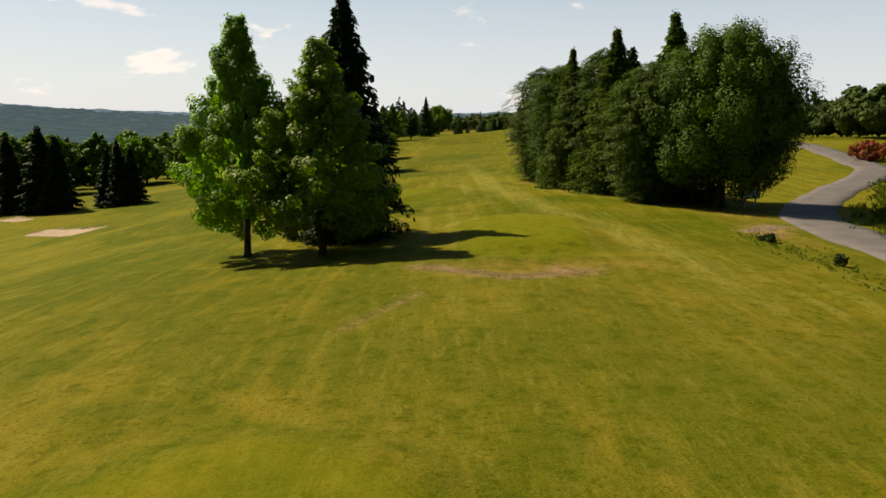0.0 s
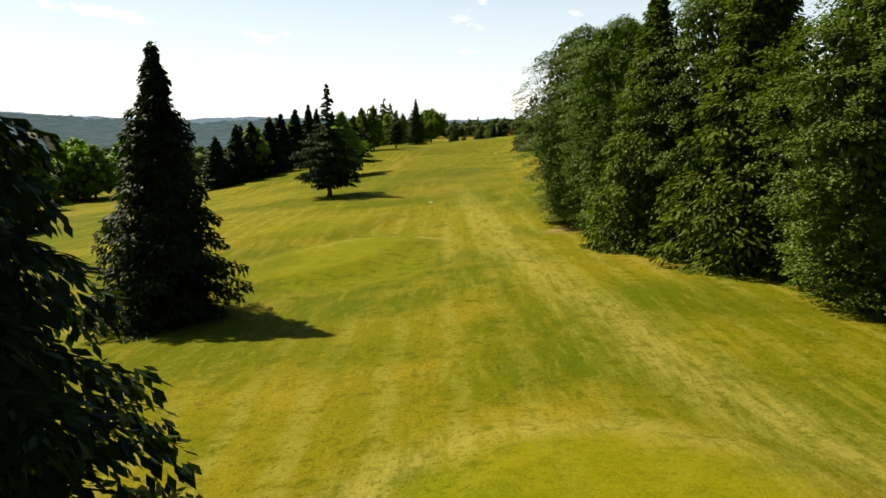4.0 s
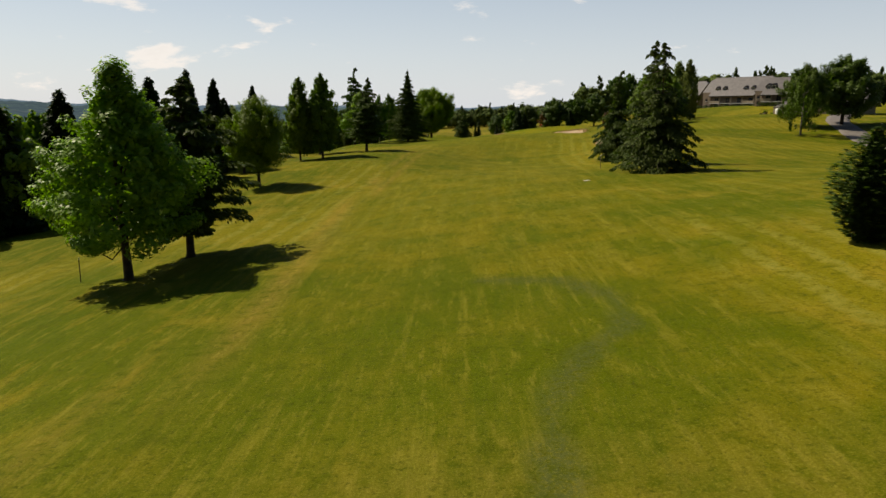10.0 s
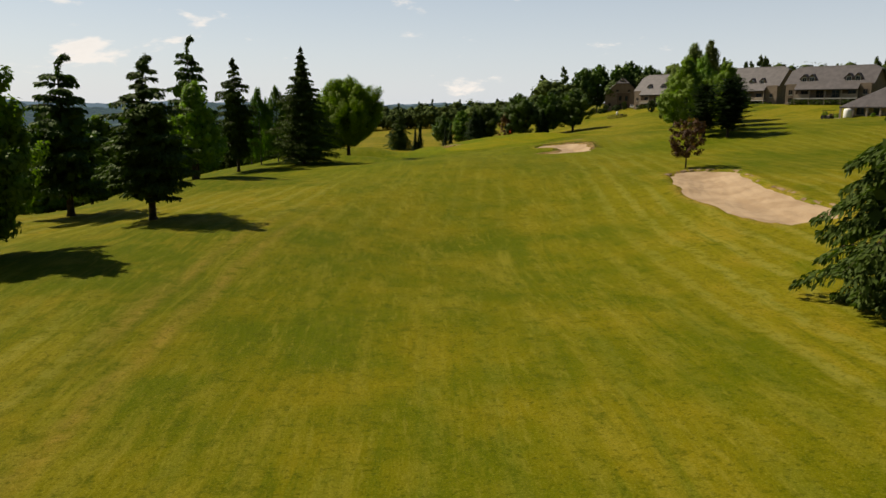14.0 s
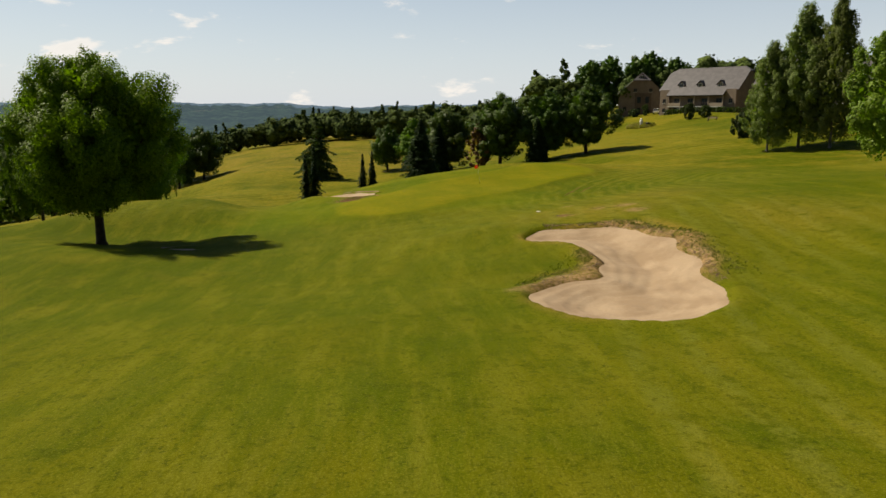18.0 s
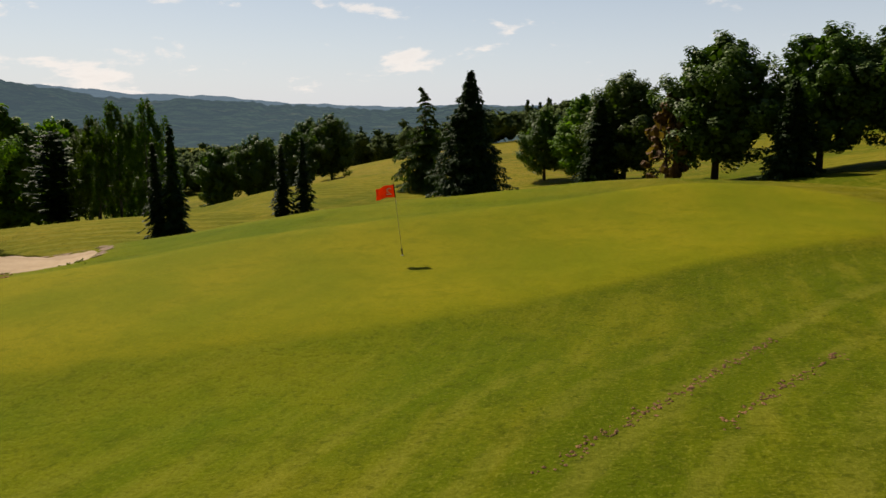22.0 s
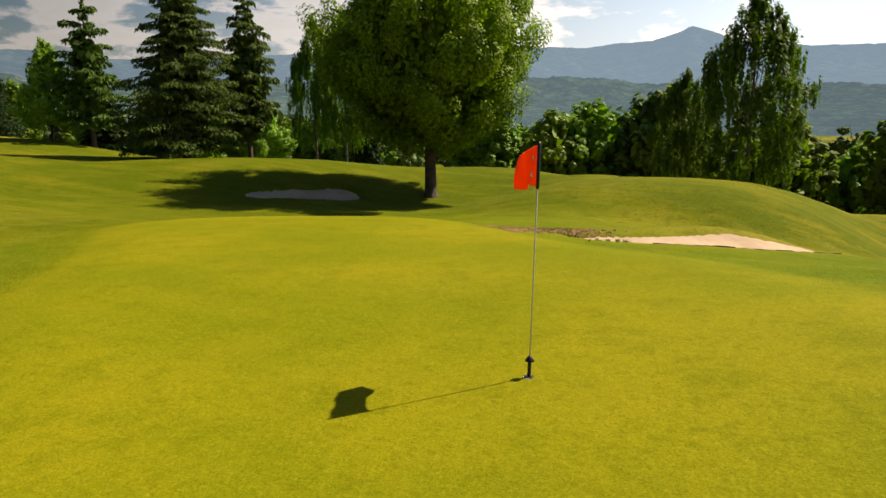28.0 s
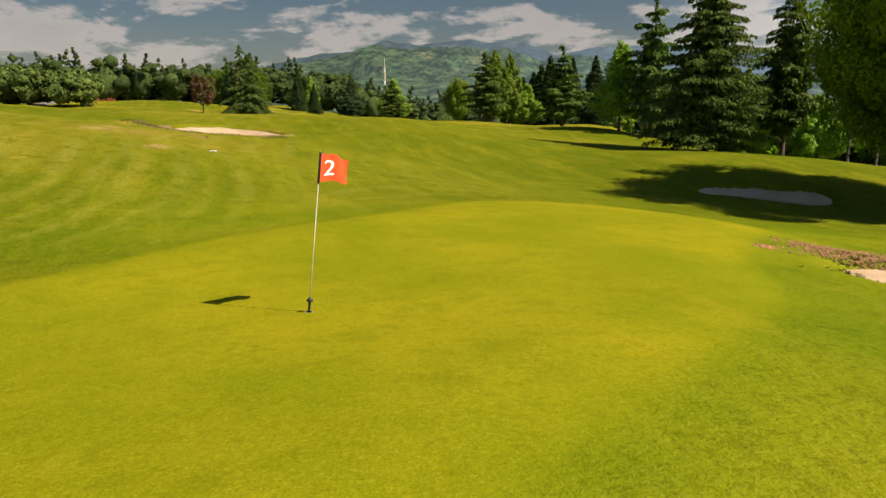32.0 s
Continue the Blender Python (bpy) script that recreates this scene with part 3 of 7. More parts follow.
    worn.attribute_name = "used_turf"
    used = n.new("ShaderNodeSeparateColor")
    l.new(worn.outputs["Color"], used.inputs[0])
    scraped = math_node(n, l, "MULTIPLY", worn.outputs["Alpha"], ramp(n, l, fine, 0.36, 0.56, 0.1, 1.0))
    tone = mix_colour(n, l, scraped, tone, mix_colour(n, l, ramp(n, l, small, 0.35, 0.65), (0.195, 0.112, 0.078), (0.345, 0.222, 0.180)))
    clover = n.new("ShaderNodeAttribute")
    clover.attribute_name = "clover"
    tone = mix_colour(n, l, math_node(n, l, "MULTIPLY", clover.outputs["Fac"], ramp(n, l, fine, 0.38, 0.58, 0.2, 1.0)), tone, (0.058, 0.072, 0.030))
    teeing = mix_colour(n, l, ramp(n, l, small, 0.35, 0.65), (0.092, 0.108, 0.003), (0.138, 0.140, 0.006))
    tone = mix_colour(n, l, math_node(n, l, "MULTIPLY", used.outputs[0], 0.75), tone, teeing)
    tone = mix_colour(n, l, math_node(n, l, "MULTIPLY", used.outputs[1], ramp(n, l, thin, 0.36, 0.60, 0.25, 1.0)), tone, (0.245, 0.215, 0.065))
    collar = mix_colour(n, l, ramp(n, l, mid, 0.35, 0.65), (0.080, 0.118, 0.003), (0.132, 0.150, 0.006))
    tone = mix_colour(n, l, math_node(n, l, "MULTIPLY", used.outputs[2], 0.7), tone, collar)
    # tufts: dark hollows and pale tips
    rough_part = math_node(n, l, "MULTIPLY", math_node(n, l, "MULTIPLY_ADD", on_green, -0.92, 1.0), math_node(n, l, "MULTIPLY_ADD", used.outputs[2], -0.4, 1.0))
    tone = mix_colour(n, l, math_node(n, l, "MULTIPLY", ramp(n, l, fine, 0.50, 0.32, 0.0, 0.6), rough_part), tone, deep)
    tone = mix_colour(n, l, math_node(n, l, "MULTIPLY", ramp(n, l, small, 0.48, 0.30, 0.0, 0.55), rough_part), tone, (0.042, 0.056, 0.002))
    tone = mix_colour(n, l, math_node(n, l, "MULTIPLY", ramp(n, l, blade, 0.50, 0.70, 0.0, 0.3), rough_part), tone, (0.275, 0.255, 0.055))
    putt = mix_colour(n, l, ramp(n, l, mid, 0.36, 0.64), (0.118, 0.132, 0.005), (0.176, 0.160, 0.008))
    putt = mix_colour(n, l, ramp(n, l, streak, 0.45, 0.7, 0.0, 0.5), putt, (0.176, 0.153, 0.010))
    putt = mix_colour(n, l, ramp(n, l, small, 0.52, 0.32, 0.0, 0.60), putt, (0.104, 0.114, 0.004))
    putt = mix_colour(n, l, ramp(n, l, grain, 0.5, 0.32, 0.0, 0.70), putt, (0.077, 0.087, 0.004))
    putt = mix_colour(n, l, ramp(n, l, grain, 0.53, 0.72, 0.0, 0.55), putt, (0.249, 0.242, 0.022))
    putt = mix_colour(n, l, ramp(n, l, fine, 0.50, 0.34, 0.0, 0.42), putt, (0.092, 0.100, 0.003))
    putt = mix_colour(n, l, ramp(n, l, blade, 0.52, 0.70, 0.0, 0.42), putt, (0.235, 0.205, 0.016))
    tone = mix_colour(n, l, on_green, tone, putt)
    tone = mix_colour(n, l, math_node(n, l, "MULTIPLY", ramp(n, l, blade, 0.50, 0.34, 0.0, 0.35), math_node(n, l, "MULTIPLY_ADD", on_green, -0.6, 1.0)), tone, (0.048, 0.056, 0.003))
    tone = mix_colour(n, l, 1.0, tone, (1.03, 1.02, 0.66), "MULTIPLY")
    b = add(n, "ShaderNodeBsdfPrincipled", Roughness=0.85)
    b.inputs["Specular IOR Level"].default_value = 0.02
    l.new(tone, b.inputs["Base Color"])
    relief = math_node(n, l, "MULTIPLY_ADD", blade, 0.5, math_node(n, l, "MULTIPLY", fine, 1.3))
    strength = math_node(n, l, "MULTIPLY_ADD", on_green, -0.42, 0.7)
    bp = add(n, "ShaderNodeBump", Distance=0.06)
    l.new(strength, bp.inputs["Strength"])
    l.new(relief, bp.inputs["Height"])
    l.new(bp.outputs[0], b.inputs["Normal"])
    finish(n, l, b.outputs[0])
    return m


TURF = turf_material()
xs = axis_ticks(-90, 120, 1.25, ((-5, 8, 0.55), (8, 52, 0.45), (26.5, 39.0, 0.3)), -3000, 3000)
ys = axis_ticks(-14, 440, 1.1, ((22, 38, 0.5), (86, 93, 0.6), (146, 169, 0.6), (302, 376, 0.45), (304.0, 329.0, 0.3)), -3000, 3000)
gx, gy = np.meshgrid(xs, ys)
gzz = ground_z(gx, gy)
ground = mesh_object("ground", np.stack([gx, gy, gzz], -1).reshape(-1, 3), grid_faces(len(xs), len(ys)), TURF)
tagged(ground, "sunlit mown golf course turf with dry patches and mower swaths", "ground", kind="structure")
middle = np.interp(gy, (0, 150, 200, 250, 300, 345), (3, 3, 4, 8, 16, 26))
side = gx - middle
ge = green_edge(gx, gy)
on_green = np.maximum(smooth(0.35, -0.35, ge), 0.4 * smooth(0.6, -0.6, tee_edge(gx, gy)))
half = np.interp(gy, (95, 130, 250, 320, 335), (1.0, 9.5, 12, 11, 8))
on_fairway = smooth(1.2, -1.2, np.abs(side) - half) * smooth(85, 135, gy) * smooth(338, 322, gy)
on_fairway = np.maximum(on_fairway, 0.75 * smooth(4.2, 2.4, ge))
dry = np.zeros_like(gx)
for cx, cy, rx, ry, amount in ((4.0, 24.0, 26.0, 20.0, 0.22), (7.0, 35.0, 7.5, 0.9, 0.8), (5.0, 33.2, 5.0, 1.6, 0.5), (15.0, 101.0, 3.0, 5.0, 0.55), (14.5, 82.0, 3.0, 7.0, 0.6),
                               (36.0, 331.0, 6.5, 4.5, 0.5), (42.5, 338.0, 6.0, 5.0, 0.45), (20.0, 150.0, 3.0, 2.6, 0.55), (13.5, 80.0, 2.4, 1.4, 0.7),
                               (22.0, 208.0, 3.0, 5.5, 0.5), (1.0, 130.0, 9.0, 4.0, 0.3), (4.0, 148.0, 10.0, 4.0, 0.3), (24.0, 58.0, 2.2, 6.0, 0.8),
                               (45.0, 322.0, 5.0, 6.0, 0.4), (18.5, 357.0, 1.3, 1.6, 1.0), (20.4, 357.0, 0.8, 0.5, 0.7), (37.3, 321.5, 0.8, 4.6, 0.9), (30.4, 316.6, 2.2, 0.7, 0.8), (33.0, 334.2, 0.9, 0.7, 0.7), (22.0, 47.0, 1.6, 6.0, 0.8), (3.6, 33.0, 3.8, 1.3, 1.0), (5.6, 33.6, 2.2, 0.9, 1.0), (0.6, 34.6, 1.4, 0.5, 0.9)):
    dry = np.maximum(dry, mound(gx, gy, cx, cy, rx, ry, amount))
for name in ("fairway", "curled", "greenside"):
    d = bunker_edge(name, gx, gy)
    dry = np.maximum(dry, np.exp(-((d - 0.25) / 0.45) ** 2) * smooth(0.0, 0.6, waves(gx, gy, 3.0, 4.0) + 0.35))
d = bunker_edge("curled", gx, gy)
dry = np.maximum(dry, 0.95 * np.exp(-((d - 0.45 - 0.25 * waves(gx, gy, 1.1, 3.0)) / 0.5) ** 2) * smooth(312.5, 315.5, gy) * smooth(-0.5, 0.6, waves(gx, gy, 2.0, 9.0) + 0.35) * (1 - smooth(322.5, 324.5, gy) * smooth(33.5, 31.5, gx)))
# bare wheel lines beside the fairway and past the tees
def tee_zone(x, y):
    return np.minimum(capsule(x, y, 4.6, 40.0, 4.6, 51.2, 3.9), capsule(x, y, -3.0, 80.0, -2.3, 88.2, 4.5))


td = tee_zone(gx, gy) + 0.15 * waves(gx, gy, 1.7, 5.0)
on_tee = smooth(0.45, -0.45, td)
behind = np.clip(np.gradient(tee_zone(gx, gy), axis=0) * 1.4, 0, 1)
track_x = np.interp(gy, (20, 45, 50, 53, 57, 61, 69, 77, 82, 90, 97, 115, 140), (13.5, 11.8, 11.3, 11.1, 10.4, 9.3, 8.2, 7.2, 6.5, 6.2, 5.8, 5.2, 4.6))
worn = 0.75 * np.exp(-((gx - track_x + 0.3 * waves(gx, gy, 4.0, 2.0)) / 1.25) ** 2) * smooth(22, 40, gy) * smooth(150, 100, gy)
worn = np.maximum(worn, 0.8 * np.exp(-((td - 0.95) / 0.7) ** 2) * smooth(0.1, 0.6, behind))
worn = np.maximum(worn, 0.5 * np.exp(-((gx - 2.9 - 0.25 * waves(gx, gy, 5.0, 1.0)) / 0.7) ** 2) * smooth(78, 84, gy) * smooth(100, 92, gy))
scar = ((-1.4, 35.2), (1.0, 33.5), (3.2, 32.0), (5.3, 32.3), (7.3, 34.0))
scar_off = np.min([capsule(gx, gy, *a, *b, 0.0) for a, b in zip(scar, scar[1:])], axis=0) + 0.35 * waves(gx, gy, 0.9, 4.0)
bare = np.maximum(0.9 * smooth(1.0, 0.2, scar_off), 0.85 * smooth(0.7, 0.1, np.hypot(gx - 5.6, gy - 33.9) - 0.5 + 0.3 * waves(gx, gy, 0.8, 1.0)))
bare = np.maximum(bare, 0.6 * smooth(0.35, 0.05, capsule(gx, gy, -3.7, 24.0, -1.1, 29.3, 0.0)))
for cx, cy, rr in ((17.8, 356.2, 0.7), (18.7, 357.8, 0.7), (33.4, 330.2, 0.5), (10.9, 90.2, 1.2), (38.0, 331.4, 0.6), (37.9, 329.1, 0.5), (35.2, 336.0, 0.35), (36.3, 331.8, 0.4), (21.6, 47.5, 1.6), (23.4, 50.0, 1.4)):
    bare = np.maximum(bare, 0.75 * smooth(0.45, -0.2, np.hypot(gx - cx, gy - cy) - rr + 0.3 * waves(gx, gy, 0.9, cx)))
hook = bunker_edge("curled", gx, gy) + 0.3 * waves(gx, gy, 1.3, 2.0)
bare = np.maximum(bare, 0.95 * smooth(1.25, 0.45, hook) * np.maximum(smooth(33.2, 35.0, gx) * smooth(311.0, 314.5, gy), smooth(320.8, 319.6, gy) * smooth(312.6, 314.2, gy) * smooth(34.0, 32.5, gx)))
used_turf = ground.data.attributes.new("used_turf", "FLOAT_COLOR", "POINT")
used_turf.data.foreach_set("color", np.stack([on_tee, worn, smooth(16.0, 4.0, green_edge(gx, gy)) * smooth(40, 32, gx) * smooth(342, 350, gy), bare], -1).ravel())
ring_way = ((3.5, 167.8), (6.9, 166.8), (8.2, 163.5), (7.9, 160.0), (6.2, 157.8), (4.4, 154.0), (4.0, 150.0), (3.0, 147.6))
ring_off = np.min([capsule(gx, gy, *a, *b, 0.0) for a, b in zip(ring_way, ring_way[1:])], axis=0) + 0.35 * waves(gx, gy, 1.6, 6.0)
ground.data.attributes.new("clover", "FLOAT", "POINT").data.foreach_set("value", (0.8 * smooth(0.75, 0.1, ring_off)).ravel())
wheel = np.exp(-((np.abs(side + 10.8 + 0.4 * waves(gx, gy, 30.0)) - 0.9) / 0.35) ** 2) * smooth(130, 165, gy) * smooth(275, 240, gy)
meadow = smooth(425, 445, gy + 0.25 * gx) * smooth(60, 35, gx) * smooth(-75, -45, gx)
dry = np.clip(np.maximum(np.maximum(dry, 0.55 * wheel), (0.30 + 0.22 * np.sin(1.05 * (gy + 0.55 * gx) + 1.5 * waves(gx, gy, 30.0, 2.0))) * meadow), 0, 1)
apron = smooth(16.0, 4.0, ge) * smooth(40, 32, gx) * smooth(342, 350, gy)
lush_zone = (1 - 0.85 * apron) * smooth(262, 312, gy) * smooth(372, 352, gy) * smooth(-40, -12, gx) * smooth(75, 55, gx)
lush_zone = lush_zone * (1 - dry)
zones = ground.data.attributes.new("zones", "FLOAT_COLOR", "POINT")
zones.data.foreach_set("color", np.stack([on_green, on_fairway, dry, lush_zone], -1).ravel())
rings = smooth(334.6, 335.8, gy + 1.2 * waves(gx, gy, 6.0, 4.0))
turning = smooth(29.2, 30.4, gx)
mow = side * (1 - rings) + (ge * (1 - turning) + np.hypot(gx - 64.0, gy - 342.0) * turning) * rings
stripes = smooth(336, 341, gy) * smooth(372, 362, gy) * smooth(28, 36, gx) * smooth(66, 52, gx) * smooth(2.5, 5.0, ge)
ground.data.attributes.new("stripes", "FLOAT", "POINT").data.foreach_set("value", stripes.ravel())
ground.data.attributes.new("mowing", "FLOAT", "POINT").data.foreach_set("value", mow.ravel())


def bunker(name, label, lip_width=0.5):
    """A sand floor inside the cut, with raked rings; its edge runs under the turf."""
    f, depth = BUNKERS[name]
    # bounds of the outline
    bx, by = np.meshgrid(np.arange(-112, 50, 1.0), np.arange(95, 380, 1.0))
    inside = bunker_edge(name, bx, by) < 1.5
    x0, x1, y0, y1 = bx[inside].min() - 1, bx[inside].max() + 1, by[inside].min() - 1, by[inside].max() + 1
    gx2, gy2 = np.meshgrid(np.arange(x0, x1, 0.22), np.arange(y0, y1, 0.22))
    d = bunker_edge(name, gx2, gy2)
    z = land(gx2, gy2) - 0.10 - depth * smooth(0.3, -2.6, d) * 0.75 + 0.032 * np.sin(d * 10 + 2 * waves(gx2, gy2, 3.0)) + 0.03 * waves(gx2, gy2, 0.9, 6.0)
    z = np.where(d > 0.75, z - 0.6, z)
    keep = (d < 1.0)
    i = grid_faces(gx2.shape[1], gx2.shape[0])
    i = i[keep.ravel()[i].all(1)]
    used = np.unique(i)
    remap = np.full(gx2.size, -1)
    remap[used] = np.arange(len(used))
    v = np.stack([gx2, gy2, z], -1).reshape(-1, 3)[used]
    ob = new("bunker")
    ob.location = (float(v[:, 0].mean()), float(v[:, 1].mean()), float(v[:, 2].mean()))
    middle_b = np.array(ob.location[:])
    mesh_object("sand_floor", v - middle_b, remap[i], SAND, ob)
    if not lip_width:
        return tagged(ob, label, "bunker", "bunkers of the hole")
    # crumbling lip of turf and earth round the cut
    ragged = d + 0.16 * waves(gx2, gy2, 0.55, 8.0) + 0.08 * waves(gx2, gy2, 0.21, 2.0)
    far_side = np.gradient(d, axis=0) + 0.3 * np.gradient(d, axis=1) > 0.02
    lip = far_side & (ragged > 0.12) & (ragged < 0.12 + lip_width * (0.55 + 0.45 * waves(gx2, gy2, 2.4, 1.0)))
    i = grid_faces(gx2.shape[1], gx2.shape[0])
    i = i[lip.ravel()[i].sum(1) >= 3]
    used = np.unique(i)
    remap = np.full(gx2.size, -1)
    remap[used] = np.arange(len(used))
    zl = ground_z(gx2, gy2) + 0.012 + 0.022 * waves(gx2, gy2, 0.3, 7.0)
    mesh_object("turf_lip", np.stack([gx2, gy2, zl], -1).reshape(-1, 3)[used] - middle_b, remap[i], LIP, ob)["kind"] = "stuff"
    return tagged(ob, label, "bunker", "bunkers of the hole")


bunker("fairway", "long kidney bunker of pale sand beside the fairway")
CURLED = bunker("curled", "hooked bunker of raked pale sand with dry turf lip", 0.0)
bunker("greenside", "narrow greenside bunker with crumbling earth lip")
bunker("shaded", "small bunker lying in the shade of a round tree")
bunker("left_hole", "long thin bunker on the neighbouring hole")
bunker("beyond_left", "distant sand strip under the spruces")
bunker("birch", "small sand patch behind the birches")


# ---- trees ----
rng = np.random.default_rng(7)


def quads(centre, along, across):
    """One leaf-shaped quad for each row: centre, half its length, half its width."""
    v = np.stack([centre - along, centre + across, centre + along, centre - across], 1).reshape(-1, 3)
    return v, np.arange(len(v)).reshape(-1, 4)


def random_ways(n):
    v = rng.normal(size=(n, 3))
    return v / np.linalg.norm(v, axis=1, keepdims=True)


def tube(path, radii, sides=6):
    """A tapered tube along a path."""
    path = np.asarray(path, float)
    verts, faces = [], []
    for k, (p, r) in enumerate(zip(path, radii)):
        d = path[min(k + 1, len(path) - 1)] - path[max(k - 1, 0)]
        d = d / (np.linalg.norm(d) + 1e-9)
        a = np.cross(d, (0.31, 0.95, 0.05))
        a /= np.linalg.norm(a) + 1e-9
        b = np.cross(d, a)
        for j in range(sides):
            t = 2 * math.pi * j / sides
            verts.append(p + r * (math.cos(t) * a + math.sin(t) * b))
    for k in range(len(path) - 1):
        for j in range(sides):
            i, i2 = k * sides + j, k * sides + (j + 1) % sides
            faces.append([i, i2, i2 + sides, i + sides])
    faces.append(list(range((len(path) - 1) * sides, len(path) * sides)))
    return np.array(verts), faces


def merged(pieces):
    verts, faces, n = [], [], 0
    for v, f in pieces:
        verts.append(v)
        faces += [[i + n for i in face] for face in f]
        n += len(v)
    return np.concatenate(verts), faces


def tree_mesh(name, verts, faces, mat):
    me = bpy.data.meshes.new(name)
    me.from_pydata(np.asarray(verts).tolist(), [], faces if isinstance(faces, list) else faces.tolist())
    me.materials.append(mat)
    me.polygons.foreach_set("use_smooth", [True] * len(me.polygons))
    return me


def limbs(targets, height, fork, girth, wobble=0.03):
    """A trunk with limbs that run up to the given places."""
    lean = rng.normal(size=2) * 0.02 * height
    spine = [np.array([lean[0] * t, lean[1] * t, t * height]) for t in (0, 0.02, 0.1, 0.25, 0.45, 0.65, 0.85)]
    pieces = [tube(spine, [girth * 1.5, girth * 1.12, girth, girth * 0.85, girth * 0.6, girth * 0.36, girth * 0.1], 9)]
    for tip in targets:
        z0 = np.clip(fork * height + 0.45 * (tip[2] - fork * height) * rng.uniform(0.5, 1.0), fork * height * 0.9, 0.8 * height)
        t0 = z0 / height
        start = np.array([lean[0] * t0, lean[1] * t0, z0])
        mid = start * 0.45 + tip * 0.55 + np.array([0, 0, -0.03 * height]) + rng.normal(size=3) * wobble * height
        r = girth * (0.42 * (1 - t0) + 0.08)
        pieces.append(tube([start, start * 0.75 + mid * 0.25, mid, tip], [r, r * 0.8, r * 0.5, r * 0.12], 5))
    return pieces


def broadleaf(name, height, width, base, profile, leaf_mat, bark, leaves=9000, leaf=0.17, clumps=90, fork=0.22, girth=0.20, hang=0.0, hollow=0.5, inside=22, bulk=1.0):
    """A broad-leaved tree: clumps of leaves set in an uneven crown; profile(h) gives the crown's half width, 0..1, at the height 0..1 of the crown."""
    crown_h = height * (1 - base)
    h = rng.beta(1.25, 1.15, clumps)
    turn = rng.uniform(0, 2 * math.pi, clumps)
    lobes = 1 + 0.15 * np.sin(turn * 3 + 5 * h + rng.uniform(0, 6)) + 0.11 * np.sin(turn * 5 - 7 * h) + 0.03 * rng.normal(size=clumps)
    reach = np.array([profile(v) for v in h]) * width / 2 * 0.87 * lobes * (hollow + (1 - hollow) * rng.uniform(0, 1, clumps) ** 0.45)
    centre = np.stack([np.cos(turn) * reach, np.sin(turn) * reach, base * height + h * crown_h * 0.96], -1)
    size = width * bulk * rng.uniform(0.05, 0.12, clumps) * (1.2 - 0.45 * h)
    pick = rng.choice(clumps, leaves, p=size**1.6 / (size**1.6).sum())
    spread_out = random_ways(leaves) * (rng.uniform(0.2, 1.0, leaves) ** 0.45)[:, None]
    # shoots reach outward and up from the crown
    shoot = np.stack([np.cos(turn), np.sin(turn), 0.55 + 0.9 * h], -1) + 0.35 * random_ways(clumps)
    shoot /= np.linalg.norm(shoot, axis=1, keepdims=True)
    lean_out = (spread_out * shoot[pick]).sum(1, keepdims=True)
    p = centre[pick] + (spread_out * 0.72 + shoot[pick] * lean_out * (0.15 if hang else 0.6)) * size[pick][:, None]
    if hang:
        # leaves strung along hanging twigs
        strands = leaves // 26
        which = rng.integers(0, strands, leaves)
        reach_down = hang * height * rng.uniform(0.25, 1.15, strands)
        p = p[which] + rng.normal(size=(leaves, 3)) * 0.06
        p[:, 2] = np.maximum(p[:, 2] - rng.uniform(0, 1, leaves) * reach_down[which], 0.07 * height)
        spread_out = spread_out[which]
    outward = p - np.array([0, 0, height * (base + 0.35 * (1 - base))])
    outward /= np.linalg.norm(outward, axis=1, keepdims=True)
    normal = outward * 0.35 + spread_out * 1.15 + random_ways(leaves) * 0.45 + np.array([0, 0, 0.35])
    normal /= np.linalg.norm(normal, axis=1, keepdims=True)
    along = np.cross(normal, random_ways(leaves))
    if hang:
        along = along * 0.4 + np.array([0, 0, -1.0])
        along -= normal * (along * normal).sum(1, keepdims=True)
    along /= np.linalg.norm(along, axis=1, keepdims=True) + 1e-9
    across = np.cross(normal, along)
    s = (leaf * rng.uniform(0.6, 1.35, leaves))[:, None]
    v, f = quads(p, along * s, across * s * (0.45 if hang else 0.72))
    # the dim inner foliage that closes the crown
    inner = max(10, leaves // inside)
    hi = rng.beta(1.4, 1.4, inner)
    ti, ri = rng.uniform(0, 2 * math.pi, inner), np.sqrt(rng.uniform(0, 1, inner)) * 0.72
    pr = np.array([profile(v_) for v_ in hi]) * width / 2 * ri
    pi_ = np.stack([np.cos(ti) * pr, np.sin(ti) * pr, base * height + (0.04 + 0.9 * hi) * crown_h], -1)
    ai = random_ways(inner)
    bi = np.cross(ai, random_ways(inner))
    bi /= np.linalg.norm(bi, axis=1, keepdims=True) + 1e-9
    v2, f2 = quads(pi_, ai * leaf * 2.4, bi * leaf * 1.8)
    if not hang:
        v, f = np.concatenate([v, v2]), np.concatenate([f, f2 + len(v)])
    crown = tree_mesh(name + "_crown", v, f, leaf_mat)
    some = centre[rng.permutation(clumps)[:min(12, clumps)]]
    wood = limbs(some, height, fork, girth)
    parts = [("trunk", tree_mesh(name + "_trunk", *wood[0], bark)), ("crown", crown)]
    return {"name": name, "h": height, "w": width, "parts": parts + [("limb", tree_mesh(name + "_limb", *w, bark)) for w in wood[1:]]}


